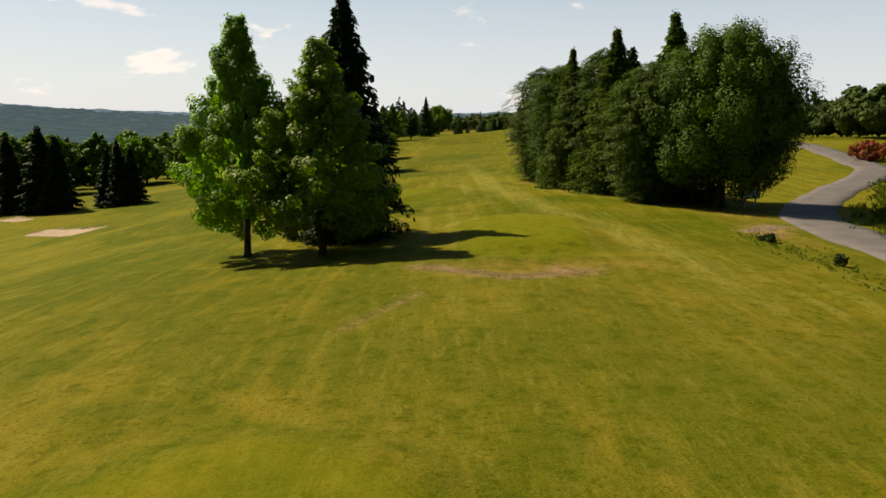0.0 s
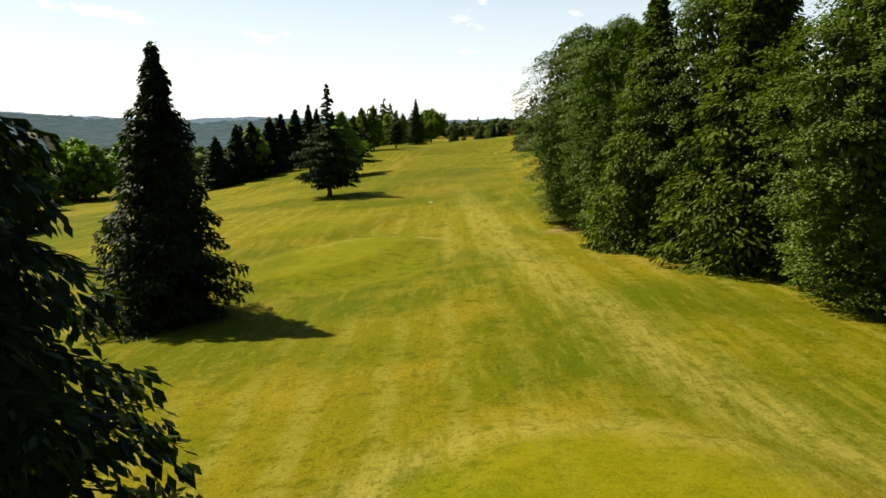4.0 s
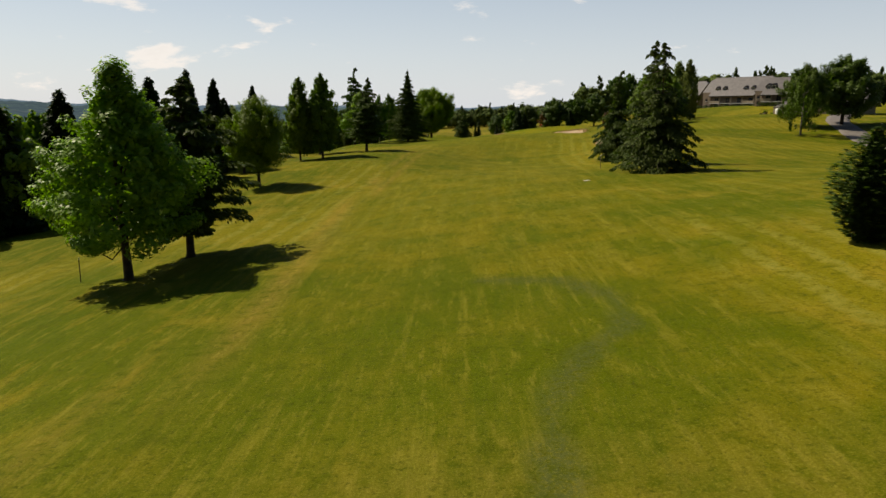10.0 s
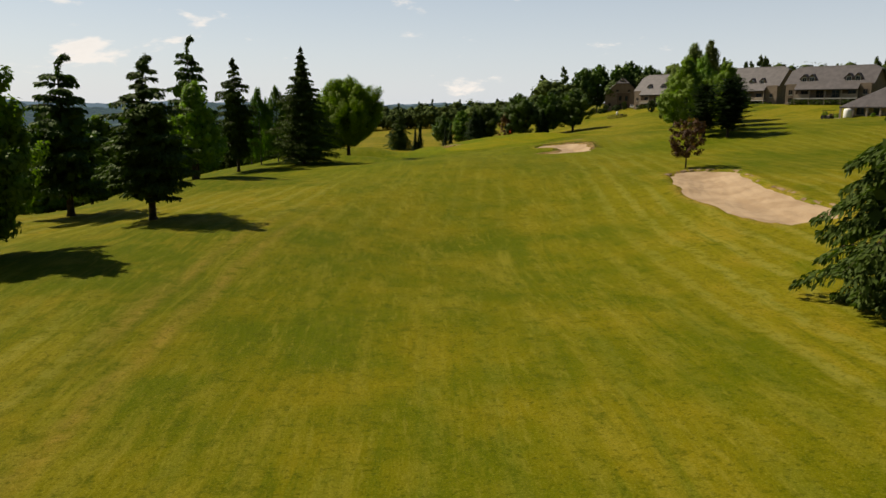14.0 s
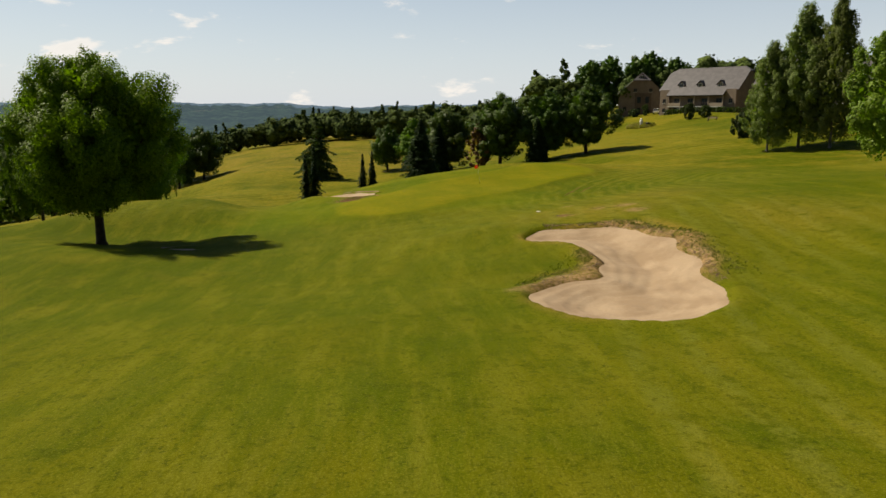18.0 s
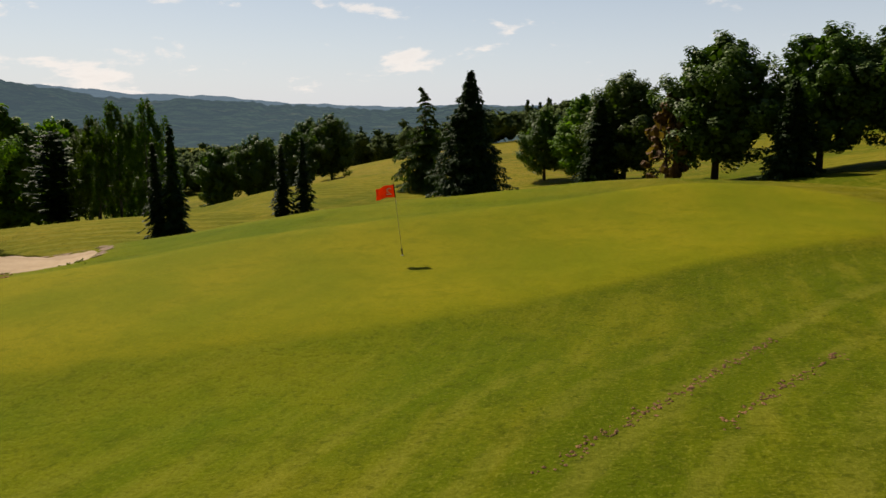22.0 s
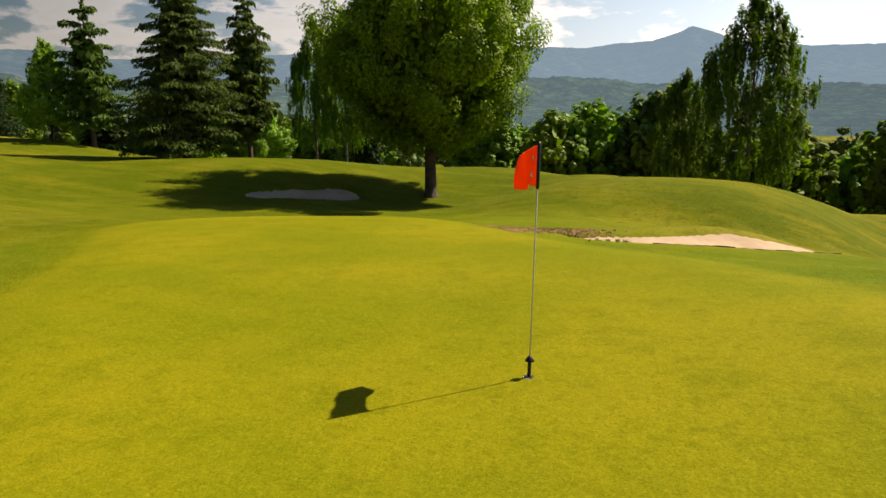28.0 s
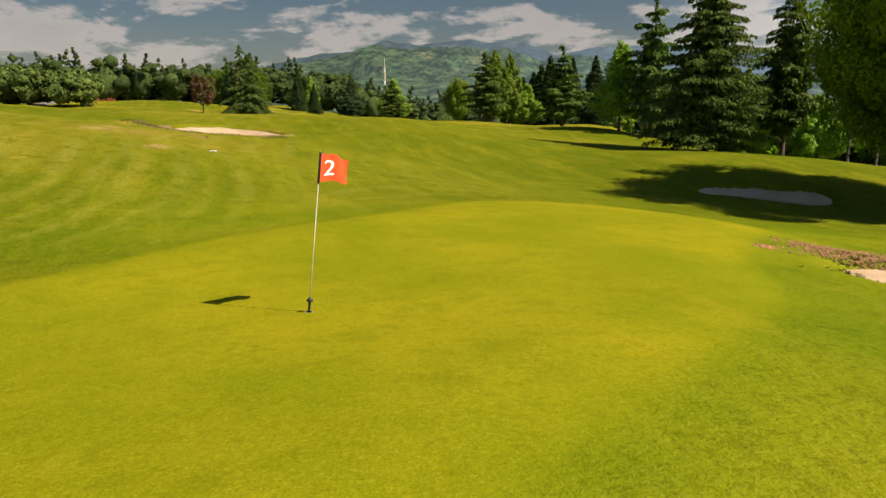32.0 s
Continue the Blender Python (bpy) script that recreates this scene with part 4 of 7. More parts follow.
def conifer(name, height, width, base, profile, mat, levels=34, arms=9, sprays=22, spray=0.30, droop=0.25, rag=0.25, lift=0.0, girth=0.16, hang=0.3, upper=1.0):
    """A conifer: whorls of boughs, each set with drooping sprays of needles."""
    centre, along, across = [], [], []
    wood = [tube([(0, 0, 0), (0, 0, 0.03 * height), (0, 0, 0.4 * height), (0, 0, 0.99 * height)], [girth * 1.4, girth, girth * 0.62, 0.02], 8)]
    for k in range(levels):
        u = (k + rng.uniform(-0.3, 0.3)) / levels
        u = min(max(u, 0), 1) ** upper
        z0 = height * (base + (1 - base) * u)
        full = profile(u) * width / 2
        count = max(4, int(round(arms * (0.45 + 0.55 * min(1, full / (width * 0.4))))))
        for a in range(count):
            turn = 2 * math.pi * (a + rng.uniform(-0.4, 0.4)) / count + k * 2.4
            ua = min(max(u + rng.uniform(-0.75, 0.75) / levels, 0), 1)
            z0 = height * (base + (1 - base) * ua)
            full = profile(ua) * width / 2
            length = full * (1 - rag * rng.uniform(0, 1)) * (1 + 0.25 * rag * rng.normal())
            if length < 0.08:
                length = 0.08
            d = np.array([math.cos(turn), math.sin(turn), 0.0])
            side = np.array([-d[1], d[0], 0.0])
            n = max(5, int(1.5 * sprays * (0.35 + 0.65 * length / (width / 2))))
            s = rng.uniform(0.12, 1.0, n) ** 0.75
            sag = lift * s * length - droop * length * s**2
            off = rng.normal(size=n) * 0.22 * length * (1.05 - s) + rng.normal(size=n) * 0.07
            p = d * (s * length)[:, None] + side * off[:, None]
            p[:, 2] += z0 + sag + rng.normal(size=n) * 0.03 * height / 8
            way_a = d * 0.75 + side * np.sign(off)[:, None] * rng.uniform(0.1, 0.9, n)[:, None] + np.array([0, 0, -1]) * (hang * rng.uniform(0.2, 1.4, n))[:, None]
            way_a /= np.linalg.norm(way_a, axis=1, keepdims=True)
            way_b = np.cross(way_a, np.array([0, 0, 1.0]) + 0.5 * random_ways(n))
            way_b /= np.linalg.norm(way_b, axis=1, keepdims=True) + 1e-9
            sz = spray * rng.uniform(0.6, 1.3, n) * (0.55 + 0.45 * (1 - u))
            centre.append(p)
            along.append(way_a * sz[:, None])
            across.append(way_b * (sz * 0.48)[:, None])
            if k % 3 == 0 and a % 2 == 0:
                wood.append(tube([np.array([0, 0, z0]), d * length * 0.5 + np.array([0, 0, z0 + lift * 0.5 * length - droop * length * 0.25]),
                                  d * length * 0.93 + np.array([0, 0, z0 + lift * length - droop * length * 0.86])],
                                 [0.035 * girth / 0.16, 0.02 * girth / 0.16, 0.006], 4))
    # the dense inside, round the trunk
    n = levels * (26 if width > 3 else 5)
    uc = rng.uniform(0, 0.96, n) ** 1.2
    rc = np.array([profile(v) for v in uc]) * width / 2 * rng.uniform(0.03, 0.42, n)
    tc = rng.uniform(0, 6.283, n)
    centre.append(np.stack([np.cos(tc) * rc, np.sin(tc) * rc, height * (base + (1 - base) * uc) - droop * rc * 0.4], -1))
    dc = random_ways(n)
    along.append(dc * spray * 1.1)
    bc = np.cross(dc, random_ways(n))
    across.append(bc / (np.linalg.norm(bc, axis=1, keepdims=True) + 1e-9) * spray * 0.8)
    # the leader
    centre.append(np.stack([np.zeros(14), np.zeros(14), np.linspace(0.9, 1.0, 14) * height], -1) + rng.normal(size=(14, 3)) * 0.02)
    along.append(np.array([0, 0, 1.0]) * np.full((14, 1), spray * 0.6) + rng.normal(size=(14, 3)) * spray * 0.25)
    across.append(random_ways(14) * spray * 0.12)
    v, f = quads(np.concatenate(centre), np.concatenate(along), np.concatenate(across))
    tv, tf = merged(wood[1:])
    return {"name": name, "h": height, "w": width, "parts": [("trunk", tree_mesh(name + "_trunk", *wood[0], BARK)), ("crown", tree_mesh(name + "_crown", v, f, mat)),
                                                             ("branchwork", tree_mesh(name + "_branchwork", tv, tf, BARK))]}


def layered(name, height, width, base, profile, leaf_mat, bark, leaves=60000, leaf=0.07, plates=620, girth=0.24):
    """A beech-like tree: flat leafy sprays in tiers that dip outward, with dark gaps between."""
    crown_h = height * (1 - base)
    h = rng.beta(1.1, 1.1, plates)
    turn = rng.uniform(0, 2 * math.pi, plates)
    lobes = 1 + 0.12 * np.sin(turn * 3 + 6 * h) + 0.08 * np.sin(turn * 7 - 9 * h)
    reach = np.array([profile(v) for v in h]) * width / 2 * lobes * (0.45 + 0.55 * rng.uniform(0, 1, plates) ** 0.4)
    centre = np.stack([np.cos(turn) * reach, np.sin(turn) * reach, base * height + h * crown_h], -1)
    size = rng.uniform(0.45, 1.05, plates) * width / 9
    pick = rng.integers(0, plates, leaves)
    ring = rng.uniform(0, 2 * math.pi, leaves)
    far = np.sqrt(rng.uniform(0, 1, leaves)) * (0.75 + 0.25 * np.sin(3 * ring + pick))
    out_way = np.stack([np.cos(turn), np.sin(turn), np.zeros(plates)], -1)[pick]
    side_way = np.stack([-out_way[:, 1], out_way[:, 0], np.zeros(leaves)], -1)
    r_out, r_side = far * np.cos(ring) * 1.25 * size[pick], far * np.sin(ring) * 0.8 * size[pick]
    p = centre[pick] + out_way * r_out[:, None] + side_way * r_side[:, None]
    p[:, 2] += -0.32 * r_out - 0.25 * np.abs(r_side) + rng.normal(size=leaves) * 0.09
    p[:, 2] = np.maximum(p[:, 2], 0.12)
    normal = np.array([0, 0, 1.0]) + 0.4 * out_way + 0.55 * random_ways(leaves)
    normal /= np.linalg.norm(normal, axis=1, keepdims=True)
    along = np.cross(normal, random_ways(leaves))
    along /= np.linalg.norm(along, axis=1, keepdims=True) + 1e-9
    across = np.cross(normal, along)
    s = (leaf * rng.uniform(0.65, 1.35, leaves))[:, None]
    v, f = quads(p, along * s, across * s * 0.66)
    # older leaves deep inside
    inner = leaves // 9
    hi, ti = rng.uniform(0.02, 0.95, inner), rng.uniform(0, 2 * math.pi, inner)
    ri = np.array([profile(q) for q in hi]) * width / 2 * np.sqrt(rng.uniform(0, 1, inner)) * 0.74
    ai = random_ways(inner)
    bi = np.cross(ai, random_ways(inner))
    bi /= np.linalg.norm(bi, axis=1, keepdims=True) + 1e-9
    v2, f2 = quads(np.stack([np.cos(ti) * ri, np.sin(ti) * ri, base * height + hi * crown_h], -1), ai * leaf * 2.6, bi * leaf * 2.0)
    v, f = np.concatenate([v, v2]), np.concatenate([f, f2 + len(v)])
    wood = limbs(centre[rng.permutation(plates)[:14]], height, 0.08, girth)
    parts = [("trunk", tree_mesh(name + "_trunk", *wood[0], bark)), ("crown", tree_mesh(name + "_crown", v, f, leaf_mat))]
    return {"name": name, "h": height, "w": width, "parts": parts + [("limb", tree_mesh(name + "_limb", *w, bark)) for w in wood[1:]]}


def hung(name, height, width, base, profile, mat, tiers=30, low=8, high=4, tuft=0.13, rise=0.22, droop=0.42, fringe=0.35, dense=1.0, girth=0.22, nod=0.6, split=0.55, core=900, loose=0.7, ragged=(0.72, 1.12)):
    """A deodar or Norway spruce: arching boughs whose side twigs hang as fringes; above the split the tiers stand apart."""
    rows = []
    lean = np.array([math.cos(height), math.sin(height), 0.0])

    def stem(u):
        return lean * nod * max(0.0, (u - 0.86) / 0.14) ** 2 + np.array([0, 0, height * (base + (1 - base) * u - 0.012 * nod * max(0.0, (u - 0.95) / 0.05) ** 2)])

    wood = [tube([(0, 0, 0), (0, 0, 0.03 * height)] + [stem(u) for u in (0.25, 0.5, 0.75, 0.88, 0.94, 0.98, 1.0)],
                 [girth * 1.4, girth, girth * 0.7, girth * 0.48, girth * 0.25, girth * 0.15, 0.03, 0.02, 0.012], 8)]
    for k in range(tiers):
        u0 = ((k + 0.5) / tiers) ** 0.92
        count = low if u0 < split else high
        for a in range(count):
            turn = 2 * math.pi * (a + rng.uniform(-0.3, 0.3)) / count + k * 2.4
            u = min(0.985, max(0.0, u0 + rng.uniform(-0.5, 0.5) / tiers * (1.6 if u0 < split else loose)))
            length = max(0.25, profile(u) * width / 2 * rng.uniform(*ragged))
            root = stem(u)
            d = np.array([math.cos(turn), math.sin(turn), 0.0])
            side = np.array([-d[1], d[0], 0.0])
            n = int(dense * (1.0 if u0 < split else 0.72) * (40 + 300 * length / (width / 2)))
            s = rng.uniform(0.06, 1.0, n) ** 0.75
            half = 0.12 + 0.30 * length * np.sin(np.clip(s, 0, 1) * 2.6) * (1.0 - 0.45 * s)
            twig = np.floor(s * 9) / 9
            off = rng.uniform(-1, 1, n) * half
            hang = rng.uniform(0, 1, n) ** 1.6 * fringe * (0.45 + 0.12 * length) * (0.6 + 0.8 * np.abs(np.sin(17 * twig + a)))
            p = root + d * (s * length)[:, None] + side * off[:, None]
            p[:, 2] += length * (rise * s - droop * s**2) - 0.30 * np.abs(off) - hang + rng.normal(size=n) * 0.03
            p[:, 2] = np.maximum(p[:, 2], 0.06)
            way = d * 0.5 + side * (np.sign(off) * rng.uniform(0.2, 0.8, n))[:, None] + np.array([0, 0, -1.0]) * (0.25 + 1.6 * hang / (fringe + 0.01))[:, None]
            way /= np.linalg.norm(way, axis=1, keepdims=True)
            flat = np.cross(way, np.array([0, 0, 1.0]) + 0.7 * random_ways(n))
            flat /= np.linalg.norm(flat, axis=1, keepdims=True) + 1e-9
            z = tuft * rng.uniform(0.6, 1.35, n)
            rows.append((p, way * z[:, None], flat * (z * 0.40)[:, None]))
            if (a + k) % 2 == 0 or u0 > split:
                bend = [root + d * (q * length) + np.array([0, 0, length * (rise * q - droop * q * q)]) for q in (0, 0.35, 0.7, 0.97)]
                wood.append(tube(bend, [0.05 * girth / 0.22, 0.035 * girth / 0.22, 0.02 * girth / 0.22, 0.006], 4))
    uc = rng.uniform(0, split + 0.1, core)
    rc = np.array([profile(v) for v in uc]) * width / 2 * rng.uniform(0.05, 0.55, core)
    tc = rng.uniform(0, 6.283, core)
    dc = random_ways(core)
    bc = np.cross(dc, random_ways(core))
    bc /= np.linalg.norm(bc, axis=1, keepdims=True) + 1e-9
    rows.append((np.stack([np.cos(tc) * rc, np.sin(tc) * rc, height * (base + (1 - base) * uc)], -1), dc * tuft * 2.2, bc * tuft * 1.5))
    ul = rng.uniform(0.84, 1.0, 160)
    rows.append((np.array([stem(q) for q in ul]) + rng.normal(size=(160, 3)) * 0.09, random_ways(160) * tuft * 0.9, random_ways(160) * tuft * 0.3))
    v, f = quads(*[np.concatenate([r[j] for r in rows]) for j in range(3)])
    tv, tf = merged(wood[1:])
    return {"name": name, "h": height, "w": width, "parts": [("trunk", tree_mesh(name + "_trunk", *wood[0], BARK)), ("crown", tree_mesh(name + "_crown", v, f, mat)),
                                                             ("branchwork", tree_mesh(name + "_branchwork", tv, tf, BARK))]}


def tiered(h):
    """A deodar: broad skirts, then a slim upper part of open tiers."""
    return float(np.interp(h, (0, 0.08, 0.25, 0.45, 0.58, 0.66, 0.76, 0.88, 0.96, 1.0), (0.90, 1.0, 0.92, 0.68, 0.48, 0.36, 0.31, 0.21, 0.10, 0.05)))


def heaped(h):
    """An old cedar: a broad heap of boughs under a ragged leader."""
    return float(np.interp(h, (0, 0.08, 0.2, 0.35, 0.48, 0.58, 0.67, 0.78, 0.90, 1.0), (0.70, 0.95, 1.0, 0.86, 0.62, 0.42, 0.26, 0.18, 0.11, 0.04)))


def open_shape(h):
    """A ragged old conifer: wide in its lower two thirds."""
    return float(np.interp(h, (0, 0.1, 0.3, 0.5, 0.68, 0.82, 0.93, 1.0), (0.55, 0.85, 1.0, 0.88, 0.62, 0.36, 0.16, 0.05)))


def plane_shape(h):
    """Narrow over the trunk, widest past half the height."""
    return float(np.interp(h, (0, 0.06, 0.18, 0.36, 0.58, 0.76, 0.90, 1.0), (0.22, 0.44, 0.72, 0.93, 1.0, 0.86, 0.56, 0.12)))


def slim_top(h):
    return float(np.interp(h, (0, 0.08, 0.28, 0.45, 0.6, 0.75, 0.88, 1.0), (0.80, 1.0, 0.93, 0.74, 0.50, 0.28, 0.14, 0.03)))


def tall_egg(h):
    return float(np.interp(h, (0, 0.1, 0.4, 0.65, 0.85, 0.95, 1.0), (0.58, 0.74, 0.98, 1.0, 0.78, 0.46, 0.12)))


def dome(h):
    return math.sqrt(max(0.0, 1 - (1.75 * (h - 0.42)) ** 2)) if h > 0.42 else 0.62 + 0.38 * h / 0.42


def egg(h):
    return (0.55 + 0.45 * h / 0.3) if h < 0.3 else max(0.05, (1 - ((h - 0.3) / 0.7) ** 1.7) ** 0.9)


def taper(h):
    return (0.62 + 0.38 * h / 0.25) if h < 0.25 else max(0.05, 1 - ((h - 0.25) / 0.75) ** 1.25)


def ball(h):
    return math.sqrt(max(0.02, 1 - (2 * h - 1) ** 2))


def pyramid(h):
    return max(0.04, min(1.0, 0.8 + 2 * h) * (1 - h) ** 0.8)


KINDS = {
    "maple_near": broadleaf("maple", 13.0, 7.4, 0.15, taper, LEAF_MAPLE, BARK, 34000, 0.088, 200, 0.16, 0.19, 0.0, 0.6, 12),
    "maple_tee": broadleaf("maple", 13.0, 7.4, 0.11, taper, LEAF_TEE, BARK, 52000, 0.090, 230, 0.16, 0.19, 0.0, 0.60, 40, 0.95),
    "maple": broadleaf("maple", 11.5, 7.6, 0.14, taper, LEAF_MAPLE, BARK, 13000, 0.14, 130, 0.18, 0.18, 0.0, 0.6, 10),
    "poplar": broadleaf("poplar", 12.0, 6.0, 0.10, egg, LEAF_POPLAR, BARK, 12000, 0.14, 170, 0.16, 0.16, 0.0, 0.55, 12),
    "round_near": broadleaf("plane_tree", 14.5, 14.5, 0.22, plane_shape, LEAF_PLANE, BARK, 105000, 0.092, 260, 0.20, 0.36, 0.0, 0.72, 9, 0.85),
    "round": broadleaf("chestnut", 12.0, 8.5, 0.12, dome, LEAF_DARK, BARK, 18000, 0.13, 100, 0.16, 0.24, 0.0, 0.72, 7, 1.2),
    "wood_light": broadleaf("lime", 12.0, 8.0, 0.10, egg, LEAF_LIGHT, BARK, 3800, 0.26, 90, 0.18, 0.20, 0.0, 0.66, 8, 1.1),
    "wood_green": broadleaf("maple", 12.0, 8.0, 0.08, dome, LEAF_WALNUT, BARK, 3800, 0.26, 80, 0.18, 0.20, 0.0, 0.68, 8, 1.15),
    "wood_dark": broadleaf("chestnut", 12.0, 8.5, 0.10, dome, LEAF_DARK, BARK, 3800, 0.27, 80, 0.18, 0.20, 0.0, 0.68, 8, 1.15),
    "wood_slim": broadleaf("poplar", 12.0, 6.0, 0.10, egg, LEAF_POPLAR, BARK, 3200, 0.25, 80, 0.16, 0.16, 0.0, 0.62, 8, 1.1),
    "oak": broadleaf("oak", 16.5, 17.0, 0.12, dome, LEAF_OAK, BARK, 84000, 0.112, 230, 0.14, 0.42, 0.0, 0.66, 4, 1.05),
    "birch": broadleaf("birch", 9.5, 5.6, 0.16, egg, LEAF_BIRCH, BARK_BIRCH, 13000, 0.10, 120, 0.3, 0.10, 0.12),
    "weeping": broadleaf("weeping_tree", 14.5, 8.0, 0.20, egg, LEAF_WEEP, BARK_BIRCH, 34000, 0.135, 260, 0.25, 0.15, 0.13, 0.55, 22, 1.0),
    "walnut": broadleaf("walnut", 9.4, 9.0, 0.22, plane_shape, LEAF_WALNUT, BARK, 34000, 0.085, 110, 0.18, 0.22, 0.0, 0.70, 8, 1.15),
    "willow": broadleaf("silver_birch", 16.0, 9.0, 0.08, egg, LEAF_GREY, BARK_BIRCH, 36000, 0.10, 210, 0.2, 0.17, 0.0, 0.62, 9, 0.95),
    "maple_airy": broadleaf("maple", 12.0, 7.6, 0.16, egg, LEAF_LIGHT, BARK, 26000, 0.10, 150, 0.18, 0.18, 0.0, 0.62, 18, 0.95),
    "copper": broadleaf("copper_tree", 4.9, 3.6, 0.2, ball, LEAF_RED, BARK, 2600, 0.10, 50, 0.12, 0.07, 0.0, 0.7),
    "rusty": broadleaf("rusty_tree", 9.0, 5.0, 0.1, egg, LEAF_RUST, BARK, 2600, 0.2, 50, 0.16, 0.15),
    "bush": broadleaf("bush", 2.4, 3.0, 0.0, ball, HEDGE_LEAF, BARK, 2400, 0.10, 50, 0.05, 0.05),
    "shrub": broadleaf("shrub", 2.4, 3.0, 0.0, ball, LEAF_LIGHT, BARK, 2000, 0.10, 45, 0.05, 0.05),
    "blossom": broadleaf("flowering_bush", 2.0, 4.5, 0.0, ball, LEAF_FLOWER, BARK, 2600, 0.10, 60, 0.05, 0.05),
    "spruce_near": hung("spruce", 15.5, 8.0, 0.03, pyramid, NEEDLE_SPRUCE, 40, 9, 6, 0.16, 0.06, 0.34, 0.55, 0.62, 0.2, 0.1, 0.8, 1500, 0.7, (0.55, 1.2)),
    "spruce": hung("spruce", 14.0, 6.5, 0.03, pyramid, NEEDLE_SPRUCE, 25, 8, 6, 0.29, 0.06, 0.30, 0.35, 0.24, 0.16, 0.1, 0.8, 900),
    "open_cedar": hung("open_cedar", 12.0, 6.4, 0.14, open_shape, NEEDLE_DARK_CEDAR, 22, 6, 4, 0.17, 0.32, 0.30, 0.26, 0.75, 0.22, 0.35, 0.55, 700, 2.6, (0.45, 1.25)),
    "open_pine": hung("open_pine", 12.0, 6.4, 0.13, open_shape, NEEDLE_DARK_CEDAR, 17, 5, 4, 0.19, 0.42, 0.34, 0.30, 0.80, 0.24, 0.6, 0.5, 500, 3.2, (0.40, 1.30)),
    "cedar_near": hung("atlas_cedar", 14.8, 11.0, 0.09, heaped, NEEDLE_BLUE, 24, 10, 5, 0.17, 0.26, 0.24, 0.20, 0.85, 0.36, 0.25, 0.46, 1400, 2.6, (0.55, 1.2)),
    "cedar": hung("cedar", 12.5, 8.8, 0.02, tiered, NEEDLE_CEDAR, 18, 8, 4, 0.16, 0.22, 0.44, 0.28, 0.9, 0.24, 0.7, 0.48, 800, 0.8, (0.62, 1.22)),
    "cedar_dark": hung("dark_cedar", 16.0, 11.5, 0.04, slim_top, NEEDLE_DARK_CEDAR, 34, 9, 6, 0.14, 0.14, 0.20, 0.14, 1.0, 0.32, 0.12, 0.8, 2400, 1.8, (0.55, 1.2)),
    "cedar_bent": hung("cedar", 11.0, 7.6, 0.02, tiered, NEEDLE_CEDAR, 17, 8, 3, 0.16, 0.22, 0.44, 0.28, 0.9, 0.20, 1.5, 0.55, 750, 0.8, (0.62, 1.22)),
    "beech": layered("beech", 14.0, 9.6, 0.01, tall_egg, LEAF_BEECH, BARK, 66000, 0.071, 900),
    "lime": layered("lime", 12.6, 8.4, 0.03, tall_egg, LEAF_LIME, BARK, 60000, 0.070, 700),
    "norway": hung("norway_spruce", 15.4, 7.0, 0.01, pyramid, NEEDLE_FRESH, 40, 9, 6, 0.14, 0.10, 0.36, 0.7, 0.6, 0.2, 0.15, 0.8, 1500),
    "pine": conifer("pine", 12.0, 7.0, 0.16, dome, NEEDLE_SPRUCE, 20, 8, 24, 0.34, -0.05, 0.5, 0.12, 0.20, 0.05),
    "thin": conifer("slim_spruce", 7.0, 2.2, 0.03, pyramid, NEEDLE_SPRUCE, 36, 8, 9, 0.20, 0.5, 0.55, 0.0, 0.09, 0.7),
    "thuja": conifer("thuja", 6.2, 3.9, 0.01, egg, NEEDLE_CEDAR, 34, 14, 16, 0.20, -0.25, 0.12, 0.2, 0.12, -0.1),
}


KINDS["spruce"]["w"], KINDS["spruce_near"]["w"] = 5.2, 7.2


def tree(kind, x, y, h, w, label, category="tree", group="", sink=0.06):
    """A tree of a kind, h high and w wide, standing at x, y."""
    k = KINDS[kind]
    ob = new(k["name"])
    ob.location = (x, y, gz(x, y) - sink)
    ob.rotation_euler = (0, 0, (x * 12.9 + y * 7.7) % 6.283)
    ob.scale = (w / k["w"], w / k["w"], h / k["h"])
    for part_name, me in k["parts"]:
        c = new(part_name, me)
        c.parent = ob
        if part_name == "branchwork":
            c["kind"] = "stuff"
    return tagged(ob, label, category, group)


# beside the tees
tree("maple_tee", -12.9, 46.6, 15.6, 8.4, "slim light-green maple beside the tees", group="pair of maples")
tree("maple_tee", -7.4, 43.6, 13.2, 9.4, "broad light-green maple beside the tees", group="pair of maples")
tree("spruce_near", -6.9, 51.2, 17.6, 8.8, "tall dark spruce behind the maples", group="spruces by the tees")
tree("spruce_near", -10.4, 72.8, 12.6, 6.8, "dark spruce standing alone in mown grass", group="spruces by the tees")
tree("oak", 25.4, 65.4, 16.2, 15.0, "spreading oak shading the asphalt drive")
tree("beech", 12.6, 93.6, 14.0, 8.6, "dense beech with leafy boughs to the ground", group="beeches of the copse")
tree("beech", 16.8, 98.0, 14.6, 10.4, "dense beech at the copse's far end", group="beeches of the copse")
tree("beech", 13.8, 87.6, 13.8, 7.8, "slim beech pressed between its neighbours", group="beeches of the copse")
tree("beech", 17.6, 80.6, 15.2, 8.4, "tall beech inside the copse", group="beeches of the copse")
tree("norway", 14.4, 82.2, 15.6, 8.2, "fresh-green spruce with hanging twigs", group="spruces of the copse")
tree("norway", 18.0, 76.6, 17.0, 11.0, "slim fresh-green spruce in the copse", group="spruces of the copse")
tree("norway", 22.6, 72.2, 18.2, 12.0, "tall dark spruce in the copse", group="spruces of the copse")
tree("spruce", 21.5, 84.0, 15.6, 8.0, "dark spruce in the copse", group="spruces of the copse")
